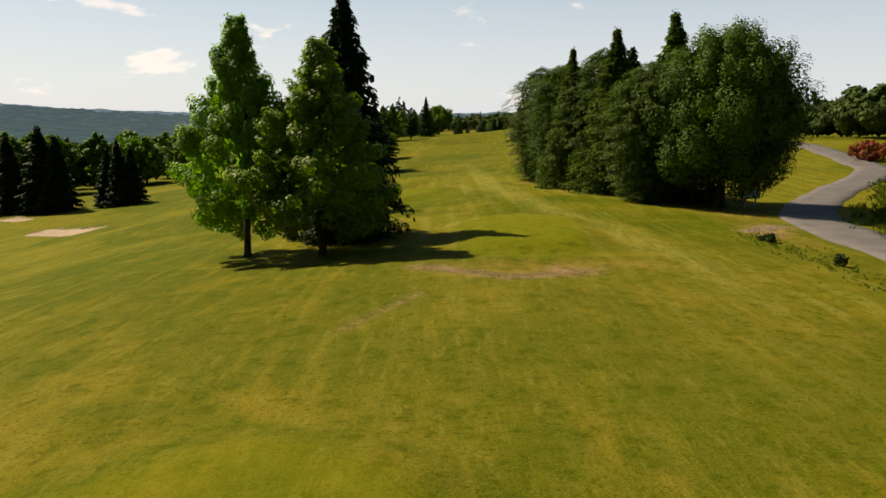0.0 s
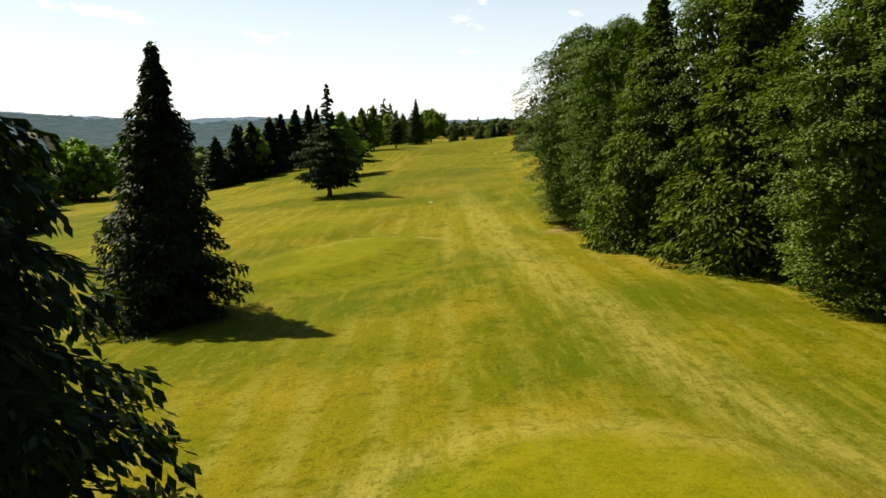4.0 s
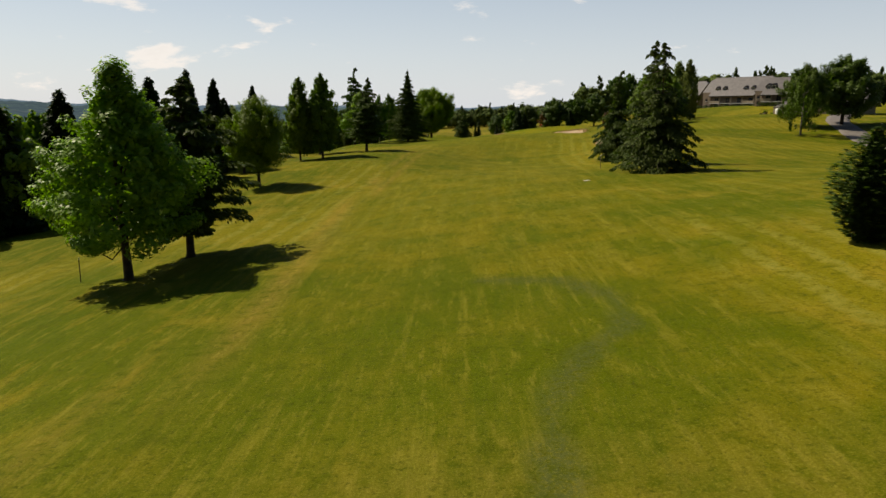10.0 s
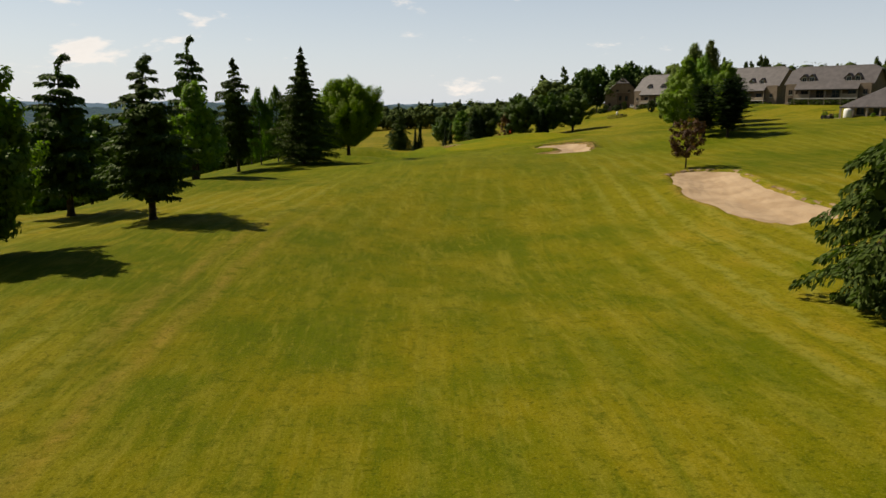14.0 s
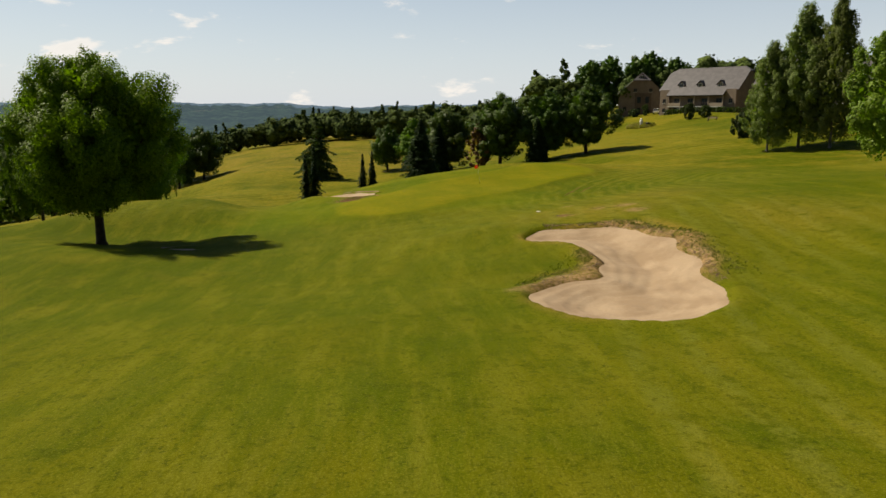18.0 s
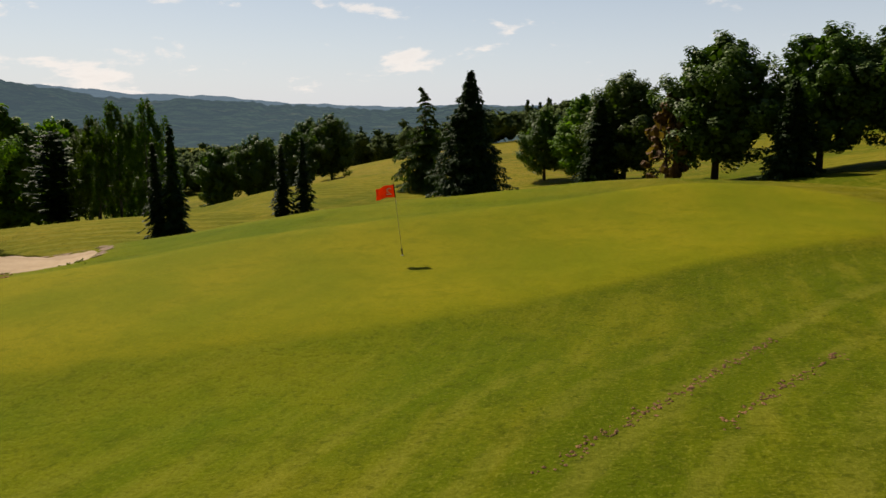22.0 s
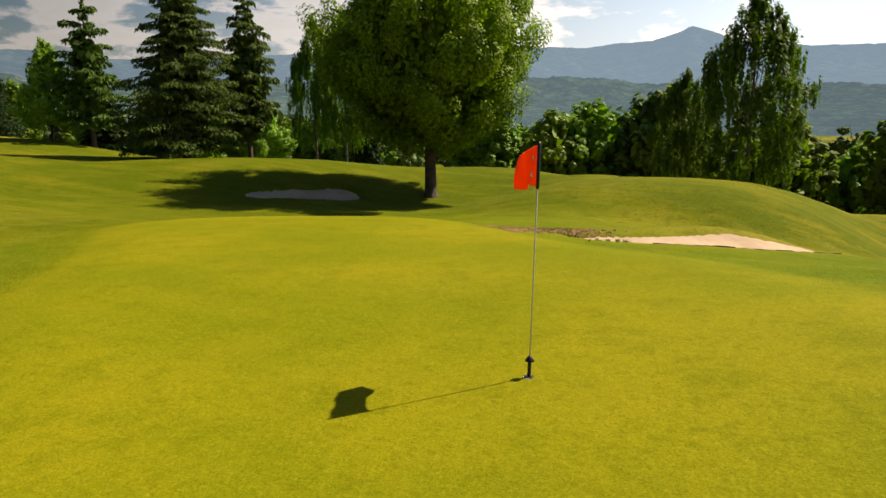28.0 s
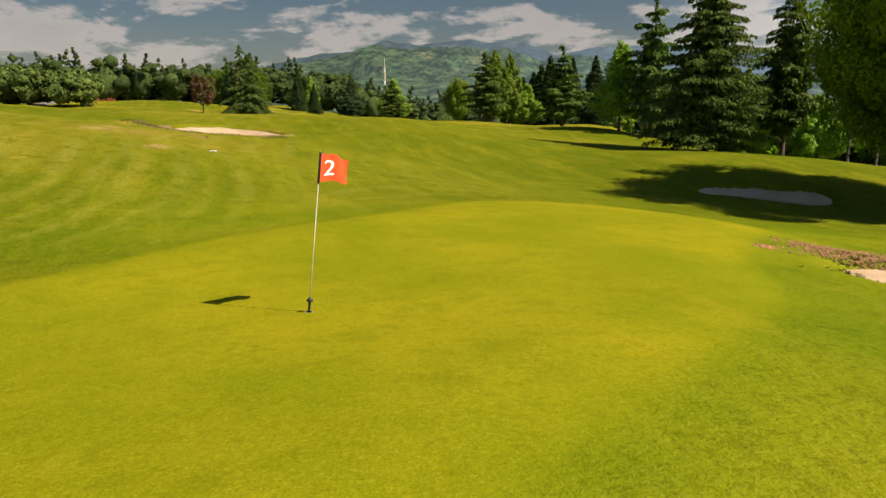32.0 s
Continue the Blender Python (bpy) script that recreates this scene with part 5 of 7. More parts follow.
tree("spruce", 23.5, 92.0, 14.5, 6.5, "dark spruce in the copse", group="spruces of the copse")
tree("lime", 19.4, 68.6, 12.8, 8.6, "leafy grey-green lime beside the oak")
tree("birch", 14.6, 116.4, 9.6, 6.4, "drooping birch with pale trunk", group="birches by the copse")
tree("birch", 16.6, 114.0, 9.8, 7.6, "drooping birch with pale trunk", group="birches by the copse")
tree("birch", 14.9, 108.3, 10.6, 7.0, "drooping birch with pale trunk", group="birches by the copse")
# spruces on the neighbouring hole
for x, y, h, w in ((-106, 176, 19, 10), (-96, 172, 20.5, 11), (-91, 170, 18, 9), (-79, 169.6, 13.6, 7), (-75.2, 167, 15.2, 6.6), (-72.4, 167.4, 13, 6.6),
                   (-116, 184, 20, 10), (-101, 181, 18, 9)):
    tree("spruce", x, y, h, w, "dark spruce beyond the neighbouring fairway", group="spruces of the neighbouring hole")
for x, y, h, w in ((-46.6, 197.5, 11.2, 7.4), (-43.0, 201, 12.9, 7.6), (-41.0, 206, 13.0, 7.8), (-38.4, 213, 13.5, 8.4), (-37.5, 221, 14.0, 8.0), (-35.5, 229, 15.0, 8.4),
                   (-33.5, 237, 15.8, 6.6), (-45.0, 212, 12.8, 6.0), (-33.0, 247, 14.0, 6.0), (-40.0, 228, 14.0, 6.0)):
    tree("spruce", x, y, h, w, "dark spruce in the row along the slope", group="spruce row")
# along the left of the fairway
tree("cedar_near", -12.7, 136.6, 14.8, 9.8, "large blue-green cedar with a bare leader and forked trunk")
tree("maple_near", -16.6, 177.2, 12.6, 9.6, "light-green maple beside the fairway", group="fairway row")
tree("open_cedar", -14.9, 182.7, 11.6, 8.0, "dark pine beside a bright maple", group="fairway row")
tree("walnut", -19.9, 220.3, 10.0, 7.6, "rounded green maple beside the fairway", group="fairway row")
tree("poplar", -20.3, 247.3, 12.8, 5.4, "slim dark-green poplar beside the fairway", group="fairway row")
tree("poplar", -17.0, 248.0, 13.0, 6.0, "slim dark-green poplar beside the fairway", group="fairway row")
tree("open_pine", -20.6, 267.2, 12.8, 8.0, "dark ragged conifer behind the poplars", group="fairway row")
tree("open_cedar", -11.3, 258.1, 11.2, 7.2, "dark open-branched cedar beside the fairway", group="fairway row")
tree("open_pine", -17.8, 295.2, 16.8, 7.4, "tall ragged pine above a maple", group="fairway row")
tree("maple", -16.3, 290.7, 11.0, 7.2, "light-green maple before a tall pine", group="fairway row")
tree("maple", -28.1, 310.3, 7.8, 6.2, "small light-green maple in the fairway row", group="fairway row")
tree("open_cedar", -17.0, 317.2, 16.6, 6.6, "dark open cedar in the fairway row", group="fairway row")
tree("cedar_dark", -7.4, 318.6, 17.4, 10.6, "broad dark cedar with boughs to the ground", group="fairway row")
tree("weeping", -13.0, 330.5, 13.0, 5.6, "weeping birch beside the broad cedar", group="fairway row")
tree("weeping", -15.1, 326.1, 12.8, 5.4, "weeping birch beside the broad cedar", group="fairway row")
tree("round_near", -1.9, 343.6, 15.2, 14.2, "large round plane tree casting shade on a bunker")
tree("spruce", -39.0, 272.0, 14.0, 8.0, "dark broad spruce on the slope", group="slope trees")
tree("poplar", -33.0, 303.0, 8.5, 7.0, "dark leafy tree on the slope", group="slope trees")
tree("spruce", -49.0, 311.0, 16.0, 6.0, "dark spruce on the slope", group="slope trees")
tree("spruce_near", -30.5, 259.8, 11.6, 7.2, "dark pointed spruce on the slope", group="slope trees")
tree("maple", -27.0, 240.0, 9.0, 6.6, "green maple on the slope", group="slope trees")
for kind, x, y, h, w in (("wood_light", -41, 207, 12.5, 8.5), ("wood_green", -44, 218, 12.5, 8.0), ("wood_slim", -42, 229, 13.5, 8.0), ("wood_light", -45, 239, 13.0, 8.6), ("wood_green", -41, 249, 13.5, 8.6),
                         ("wood_slim", -46, 258, 14.0, 8.2), ("wood_light", -42, 267, 13.0, 8.4), ("wood_slim", -41, 284, 14.5, 8.2), ("wood_light", -38, 293, 13.5, 8.0), ("wood_green", -45, 276, 14.0, 9.0)):
    tree(kind, x, y, h, w, {"wood_light": "light-green leafy tree in the wood's edge", "wood_green": "green maple in the wood's edge", "wood_slim": "dark leafy poplar in the wood's edge"}[kind], group="wood's edge below the fairway")
# along the right of the fairway
tree("thuja", 19.6, 166.6, 4.9, 3.9, "dense cone-shaped thuja in mown grass")
tree("cedar_bent", 24.4, 232.5, 11.6, 6.6, "small cedar with a bent tip", group="cedar trio")
tree("cedar", 25.4, 220.0, 13.8, 8.6, "tall cedar with a thin leader", group="cedar trio")
tree("cedar", 22.8, 207.6, 12.4, 8.5, "broad cedar with drooping boughs", group="cedar trio")
tree("copper", 32.9, 272.8, 5.0, 3.7, "small copper-leaved tree by a bunker")
tree("birch", 66.5, 269.0, 11.6, 9.0, "grey-green birch beside the drive", group="trees by the drive")
tree("round", 81.7, 283.5, 13.5, 12.0, "dark round tree beside the drive", group="trees by the drive")
tree("round", 73.0, 282.0, 12.0, 9.5, "dark round tree beside the drive", group="trees by the drive")
tree("maple_airy", 51.0, 316.5, 11.4, 8.2, "light-green maple in the clubhouse group", group="clubhouse group")
tree("maple_airy", 57.1, 331.1, 12.4, 7.4, "light-green maple in the clubhouse group", group="clubhouse group")
tree("pine", 50.6, 308.6, 7.6, 7.4, "dark pine in the clubhouse group", group="clubhouse group")
tree("pine", 52.1, 304.3, 8.2, 7.6, "dark flat-topped pine in the clubhouse group", group="clubhouse group")
tree("willow", 74.7, 378.9, 15.1, 7.4, "soft grey-green birch below the lodges", group="birches below the lodges")
tree("willow", 78.4, 377.6, 19.4, 9.3, "soft grey-green birch below the lodges", group="birches below the lodges")
tree("willow", 80.6, 374.0, 19.6, 8.2, "soft grey-green birch below the lodges", group="birches below the lodges")
tree("maple_airy", 62.5, 336.5, 13.2, 7.0, "light-green maple in the clubhouse group", group="clubhouse group")
tree("maple_airy", 58.5, 319.0, 10.4, 7.0, "light-green maple in the clubhouse group", group="clubhouse group")
tree("pine", 56.0, 311.0, 8.0, 6.0, "dark pine in the clubhouse group", group="clubhouse group")
# round the green
tree("thin", 13.0, 374.5, 6.6, 2.6, "slim dark spruce beyond the green", group="slim spruces")
tree("thin", 11.9, 374.4, 5.8, 2.2, "slim dark spruce beyond the green", group="slim spruces")
tree("thin", 19.0, 376.0, 4.4, 1.9, "slim dark spruce beyond the green", group="slim spruces")
tree("thin", 20.2, 376.2, 4.5, 1.9, "slim dark spruce beyond the green", group="slim spruces")
tree("walnut", -8.3, 376.0, 10.6, 9.6, "leafy light-green walnut beyond the green")
tree("weeping", -25.9, 391.6, 13.8, 6.6, "weeping birch beyond the green", group="birches beyond the green")
tree("weeping", -14.1, 361.1, 14.8, 8.6, "tall weeping birch on the mound's far side", group="birches beyond the green")
tree("weeping", -22.0, 356.0, 11.0, 6.0, "weeping birch behind the mound", group="birches beyond the green")
tree("pine", -23.8, 401.2, 11.4, 7.6, "dark pine beyond the green")
tree("birch", -17.7, 403.8, 14.5, 8.4, "pale green birch beyond the green", group="birches beyond the green")
tree("birch", -20.7, 403.9, 13.5, 8.0, "pale green birch beyond the green", group="birches beyond the green")
tree("birch", -14.8, 405.0, 14.2, 8.6, "pale green birch beyond the green", group="birches beyond the green")
tree("thuja", -29.4, 373.0, 12.0, 4.6, "dark cone-shaped thuja behind the mound")
tree("spruce_near", 27.0, 385.2, 8.7, 5.8, "dark pointed spruce beyond the green")
tree("cedar", 9.2, 426.5, 12.6, 9.0, "blue-green cedar in the dip beyond the green")
tree("round", -35.5, 446.0, 12.0, 8.5, "round dark tree in the dip", group="trees in the dip")
tree("round", -30.0, 449.5, 12.5, 9.0, "round dark tree in the dip", group="trees in the dip")
tree("round", -20.0, 458.0, 12.0, 9.0, "round dark tree in the dip", group="trees in the dip")
tree("round", -27.0, 463.0, 12.5, 9.0, "round dark tree in the dip", group="trees in the dip")
tree("round", -24.5, 453.0, 11.5, 8.5, "round dark tree in the dip", group="trees in the dip")
tree("poplar", 28.5, 427.9, 10.5, 8.5, "leafy dark tree on the ridge", group="ridge trees")
tree("round", 34.0, 418.0, 11.4, 10.0, "round dark chestnut on the ridge", group="ridge trees")
tree("round", 42.5, 409.0, 12.6, 11.0, "round dark chestnut on the ridge", group="ridge trees")
tree("rusty", 38.5, 408.0, 8.5, 5.0, "rust-coloured conifer among the chestnuts", group="ridge trees")
tree("round", 50.5, 408.0, 11.6, 10.0, "round dark chestnut on the ridge", group="ridge trees")
tree("round", 57.0, 406.0, 11.4, 10.0, "round dark chestnut on the ridge", group="ridge trees")
tree("spruce", 47.5, 402.0, 7.5, 4.0, "dark spruce under the chestnuts", group="ridge trees")
tree("spruce", 32.0, 413.0, 9.5, 4.5, "dark spruce under the chestnuts", group="ridge trees")
tree("round", 23.0, 433.0, 9.0, 7.0, "round dark tree on the ridge", group="ridge trees")


def vague(n, r):
    """n random directions, mostly upwards and sideways."""
    d = r.normal(size=(n, 3))
    d[:, 2] = np.abs(d[:, 2]) * 0.9 - 0.35
    return d / np.linalg.norm(d, axis=1, keepdims=True)


def lump_shape():
    bm = bmesh.new()
    bmesh.ops.create_icosphere(bm, subdivisions=1, radius=1.0)
    out_shape = np.array([p.co[:] for p in bm.verts]), np.array([[p.index for p in f.verts] for f in bm.faces])
    bm.free()
    return out_shape


LUMP_V, LUMP_F = lump_shape()


def woodland(name, label, places, leaf_mat, seed=3, lumps=14, cards=230, pointed=0.14, card=0.53):
    """Woods away from the hole: crowns of leafy billows with loose sprays round them, in one mesh."""
    r = np.random.default_rng(seed)
    vs, fs, n = [], [], 0
    xs_w, ys_w = np.array([p[0] for p in places]), np.array([p[1] for p in places])
    zs_w = ground_z(xs_w, ys_w) - 0.3
    for (x, y, h, w), z in zip(places, zs_w):
        foot = np.array([x, y, z])
        if r.uniform() < pointed:
            u = np.linspace(0.12, 0.93, lumps)
            turn = r.uniform(0, 6.28, lumps)
            rad = (1.06 - u) * w * 0.26
            centre = np.stack([np.cos(turn) * rad * 0.8, np.sin(turn) * rad * 0.8, u * h * 1.12], -1)
            size = np.stack([rad * 0.8, rad * 0.8, np.full(lumps, h * 0.06)], -1)
        else:
            d = vague(lumps, r)
            lobe = 1 + 0.16 * np.sin(3 * np.arctan2(d[:, 1:2], d[:, 0:1]) + r.uniform(0, 6)) + 0.12 * r.normal(size=(lumps, 1))
            centre = d * np.array([w * 0.33, w * 0.33, h * 0.36]) * lobe + np.array([0, 0, h * 0.50])
            puff = w * r.uniform(0.10, 0.20, lumps)
            size = np.stack([puff, puff, puff * 0.8], -1)
            centre[:3], size[:3] = centre[:3] * (0.3, 0.3, 0) + (0, 0, h * 0.45), (w * 0.30, w * 0.30, h * 0.36)
        jitter = 0.9 + 0.12 * r.normal(size=(lumps, len(LUMP_V), 1))
        v = centre[:, None] + LUMP_V[None] * jitter * size[:, None]
        v[..., 2] = np.maximum(v[..., 2], 0.1)
        vs.append((v + foot).reshape(-1, 3))
        fs += (LUMP_F[None] + n + (np.arange(lumps) * len(LUMP_V))[:, None, None]).reshape(-1, 3).tolist()
        n += lumps * len(LUMP_V)
        pick = r.integers(0, lumps, cards)
        way_out = vague(cards, r)
        p = centre[pick] + way_out * size[pick] * r.uniform(0.9, 1.3, (cards, 1)) + foot
        face = way_out + np.array([0, 0, 0.4]) + 0.4 * r.normal(size=(cards, 3))
        a = np.cross(face, r.normal(size=(cards, 3)))
        a /= np.linalg.norm(a, axis=1, keepdims=True) + 1e-9
        b = np.cross(a, face)
        b /= np.linalg.norm(b, axis=1, keepdims=True) + 1e-9
        sz = card * r.uniform(0.6, 1.4, (cards, 1))
        q = np.stack([p - a * sz, p + b * sz * 0.7, p + a * sz, p - b * sz * 0.7], 1).reshape(-1, 3)
        q[:, 2] = np.maximum(q[:, 2], z)
        vs.append(q)
        fs += (np.arange(cards * 4).reshape(-1, 4) + n).tolist()
        n += cards * 4
    ob = mesh_object(name, np.concatenate(vs), fs, leaf_mat)
    return tagged(ob, label, "woodland", kind="stuff")


def scatter(n, seed, inside):
    r = np.random.default_rng(seed)
    out_rows = []
    while len(out_rows) < n:
        row = inside(r)
        if row:
            out_rows.append(row)
    return out_rows


def belt(ax, ay, bx, by, deep, low=9.0, high=16.0):
    def one(r):
        t, off = r.uniform(0, 1), r.uniform(-1, 1) * deep
        dx, dy = bx - ax, by - ay
        n = math.hypot(dx, dy)
        h = r.uniform(low, high)
        return ax + dx * t - dy / n * off, ay + dy * t + dx / n * off, h, h * r.uniform(0.75, 1.05)
    return one


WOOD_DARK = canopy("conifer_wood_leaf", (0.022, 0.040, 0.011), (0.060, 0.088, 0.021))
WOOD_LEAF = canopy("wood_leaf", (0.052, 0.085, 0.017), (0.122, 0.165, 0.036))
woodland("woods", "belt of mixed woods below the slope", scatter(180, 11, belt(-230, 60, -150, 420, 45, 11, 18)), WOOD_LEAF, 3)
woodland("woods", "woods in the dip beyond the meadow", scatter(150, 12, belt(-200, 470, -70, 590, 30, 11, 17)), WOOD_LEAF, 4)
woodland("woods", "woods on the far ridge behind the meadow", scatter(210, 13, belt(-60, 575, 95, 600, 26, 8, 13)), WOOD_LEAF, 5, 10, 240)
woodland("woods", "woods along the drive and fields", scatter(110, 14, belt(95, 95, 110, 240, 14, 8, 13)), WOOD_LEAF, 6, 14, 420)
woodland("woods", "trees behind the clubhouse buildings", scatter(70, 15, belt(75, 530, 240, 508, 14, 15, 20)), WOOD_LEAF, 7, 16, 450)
for x, y, h, w in ((91, 521, 20, 12), (98.5, 524, 20.5, 13), (106, 519, 19, 11), (113, 523, 20, 12), (121, 521, 18, 11)):
    tree("wood_dark", x, y, h, w, "dark round tree behind the gabled house", group="trees behind the gabled house")
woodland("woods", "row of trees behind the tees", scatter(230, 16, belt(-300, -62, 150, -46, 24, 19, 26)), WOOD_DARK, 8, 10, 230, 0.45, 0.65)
for k, (x, y, h, w) in enumerate(scatter(28, 19, belt(-158, 190, -118, 345, 14, 18, 24))):
    kind = ("wood_green", "wood_dark", "wood_light", "wood_slim")[k % 4]
    tree(kind, x, y, h, w * 0.9, {"wood_green": "green maple along the neighbouring fairway", "wood_dark": "dark round tree along the neighbouring fairway",
                                  "wood_light": "light-green tree along the neighbouring fairway", "wood_slim": "leafy tree along the neighbouring fairway"}[kind], group="trees along the neighbouring fairway")
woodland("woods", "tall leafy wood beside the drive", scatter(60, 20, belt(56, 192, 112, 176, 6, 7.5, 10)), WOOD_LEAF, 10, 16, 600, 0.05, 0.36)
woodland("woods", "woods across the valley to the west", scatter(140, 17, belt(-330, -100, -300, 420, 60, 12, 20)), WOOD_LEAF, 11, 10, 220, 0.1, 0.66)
for k, (x, y, h, w) in enumerate(scatter(40, 18, belt(-62, 325, -44, 440, 12, 12, 18))):
    kind = ("wood_light", "wood_green", "wood_slim", "wood_green", "wood_dark")[k % 5]
    tree(kind, x, y, h, w * 0.78, {"wood_light": "light-green leafy tree in the wood beyond the green", "wood_green": "bright green maple in the wood beyond the green",
                                   "wood_slim": "dark leafy poplar in the wood beyond the green", "wood_dark": "dark round tree in the wood beyond the green"}[kind], group="wood beyond the green")


# ---- hills and mountains ----
def lattice(x, y, seed):
    """Smooth random values, one a unit apart."""
    table = np.random.default_rng(seed).uniform(0, 1, (64, 64))
    i, j = np.floor(x).astype(int), np.floor(y).astype(int)
    u, v = x - i, y - j
    u, v = u * u * (3 - 2 * u), v * v * (3 - 2 * v)
    g = lambda a, b: table[a % 64, b % 64]
    return (g(i, j) * (1 - u) + g(i + 1, j) * u) * (1 - v) + (g(i, j + 1) * (1 - u) + g(i + 1, j + 1) * u) * v


def spurs(x, y, size, seed):
    """Branching ridges and hollows, 0 to 1."""
    total, weight, amp = 0.0, 0.0, 1.0
    for k in range(4):
        total = total + amp * (1 - np.abs(2 * lattice(x / size, y / size, seed + k) - 1))
        weight += amp
        size, amp = size * 0.5, amp * 0.5
    return total / weight


def relief(name, label, r0, r1, yaw, elev, mat, rough, steps=34, foot=-40.0, seed=1, depth=0.5, bristle=0.03):
    """A ring of hills: the skyline's height in degrees at each bearing (to the left of the hole's line), with spurs running down from it."""
    a = np.linspace(-180, 180, 1441)
    top = np.interp(a, yaw, elev)
    for k, amp in ((17, 0.5), (41, 0.28), (97, 0.16), (211, 0.09)):
        top = top + rough * amp * np.sin(a * k / 60.0 + k)
    top = top + bristle * np.random.default_rng(seed).normal(size=len(a))
    rows = []
    for j in range(steps + 1):
        u = j / steps
        rr = r0 + (r1 - r0) * u
        x, y = 20 - np.sin(np.radians(a)) * rr, 200 + np.cos(np.radians(a)) * rr
        rise = u ** 0.85
        carve = 1 - depth * math.sin(math.pi * min(1.0, u * 0.98)) ** 0.7 * (1 - spurs(x + 9000, y + 9000, (r1 - r0) * 0.42, seed)) * 1.6
        h = foot + (np.tan(np.radians(np.maximum(top, 0.05))) * r1 - foot) * np.clip(rise * carve, 0, 1.0)
        rows.append(np.stack([x, y, h], -1))
    v = np.concatenate(rows)
    ob = mesh_object(name, v, grid_faces(len(a), steps + 1), mat)
    return tagged(ob, label, "hills", kind="structure")


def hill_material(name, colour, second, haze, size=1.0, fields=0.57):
    """Wooded hillsides with clearings far away; an added surface glow stands in for haze."""
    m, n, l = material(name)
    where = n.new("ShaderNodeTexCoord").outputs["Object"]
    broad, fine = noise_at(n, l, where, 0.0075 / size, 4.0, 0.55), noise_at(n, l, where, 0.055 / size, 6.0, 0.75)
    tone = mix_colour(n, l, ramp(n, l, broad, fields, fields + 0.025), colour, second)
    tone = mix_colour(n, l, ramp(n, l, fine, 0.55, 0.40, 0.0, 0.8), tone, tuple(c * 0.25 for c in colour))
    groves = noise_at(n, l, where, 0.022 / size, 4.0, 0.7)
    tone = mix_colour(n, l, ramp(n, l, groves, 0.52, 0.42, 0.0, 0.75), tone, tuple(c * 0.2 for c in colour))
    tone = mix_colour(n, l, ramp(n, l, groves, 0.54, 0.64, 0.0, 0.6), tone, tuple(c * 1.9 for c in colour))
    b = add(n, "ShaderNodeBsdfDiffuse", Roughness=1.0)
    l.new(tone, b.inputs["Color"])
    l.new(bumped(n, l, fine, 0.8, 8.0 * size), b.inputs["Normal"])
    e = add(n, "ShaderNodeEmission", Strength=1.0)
    # the glow put on for haze is set stronger towards the sun
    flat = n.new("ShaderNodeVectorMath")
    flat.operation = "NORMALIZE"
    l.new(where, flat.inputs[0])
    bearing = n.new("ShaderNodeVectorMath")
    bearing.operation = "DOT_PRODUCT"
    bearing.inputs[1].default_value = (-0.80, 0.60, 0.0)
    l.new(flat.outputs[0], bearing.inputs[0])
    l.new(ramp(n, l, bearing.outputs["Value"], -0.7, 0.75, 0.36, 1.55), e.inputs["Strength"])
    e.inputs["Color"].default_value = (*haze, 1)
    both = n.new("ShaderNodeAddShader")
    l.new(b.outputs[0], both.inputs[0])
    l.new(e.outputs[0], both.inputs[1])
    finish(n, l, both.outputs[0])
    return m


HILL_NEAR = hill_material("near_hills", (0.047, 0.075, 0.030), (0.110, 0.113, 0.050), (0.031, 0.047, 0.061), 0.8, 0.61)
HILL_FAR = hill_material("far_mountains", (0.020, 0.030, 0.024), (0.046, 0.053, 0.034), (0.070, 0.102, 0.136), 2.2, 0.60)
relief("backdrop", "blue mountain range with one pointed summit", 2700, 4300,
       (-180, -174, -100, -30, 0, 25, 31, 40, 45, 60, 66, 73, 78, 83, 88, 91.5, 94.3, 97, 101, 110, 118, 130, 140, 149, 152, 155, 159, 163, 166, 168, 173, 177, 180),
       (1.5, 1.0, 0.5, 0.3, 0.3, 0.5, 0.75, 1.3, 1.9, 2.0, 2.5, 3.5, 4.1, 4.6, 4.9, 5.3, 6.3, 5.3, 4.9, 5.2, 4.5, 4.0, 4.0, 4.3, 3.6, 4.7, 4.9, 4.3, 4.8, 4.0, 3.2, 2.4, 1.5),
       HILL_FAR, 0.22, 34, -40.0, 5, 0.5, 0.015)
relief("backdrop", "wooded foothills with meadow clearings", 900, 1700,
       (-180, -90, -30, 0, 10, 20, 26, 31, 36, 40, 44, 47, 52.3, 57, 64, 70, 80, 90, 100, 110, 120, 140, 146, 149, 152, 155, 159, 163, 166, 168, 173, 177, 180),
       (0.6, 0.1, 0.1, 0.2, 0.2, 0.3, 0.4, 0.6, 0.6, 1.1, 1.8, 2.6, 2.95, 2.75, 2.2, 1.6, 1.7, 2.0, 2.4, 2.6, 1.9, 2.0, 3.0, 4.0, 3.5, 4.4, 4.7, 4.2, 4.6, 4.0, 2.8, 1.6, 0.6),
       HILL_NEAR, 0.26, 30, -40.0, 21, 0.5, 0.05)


# ---- built things ----
def part(name, geometry, mat, parent, label="", smooth_faces=False):
    """One mesh under a thing; geometry is (vertices, faces)."""
    v, f = geometry
    ob = mesh_object(name, v, f, mat, parent, smooth_faces)
    if label:
        ob["label"] = label
    return ob


def thing(name, x, y, z, turn, label, category, group=""):
    ob = new(name)
    ob.location = (x, y, z)
    ob.rotation_euler = (0, 0, turn)
    return tagged(ob, label, category, group)


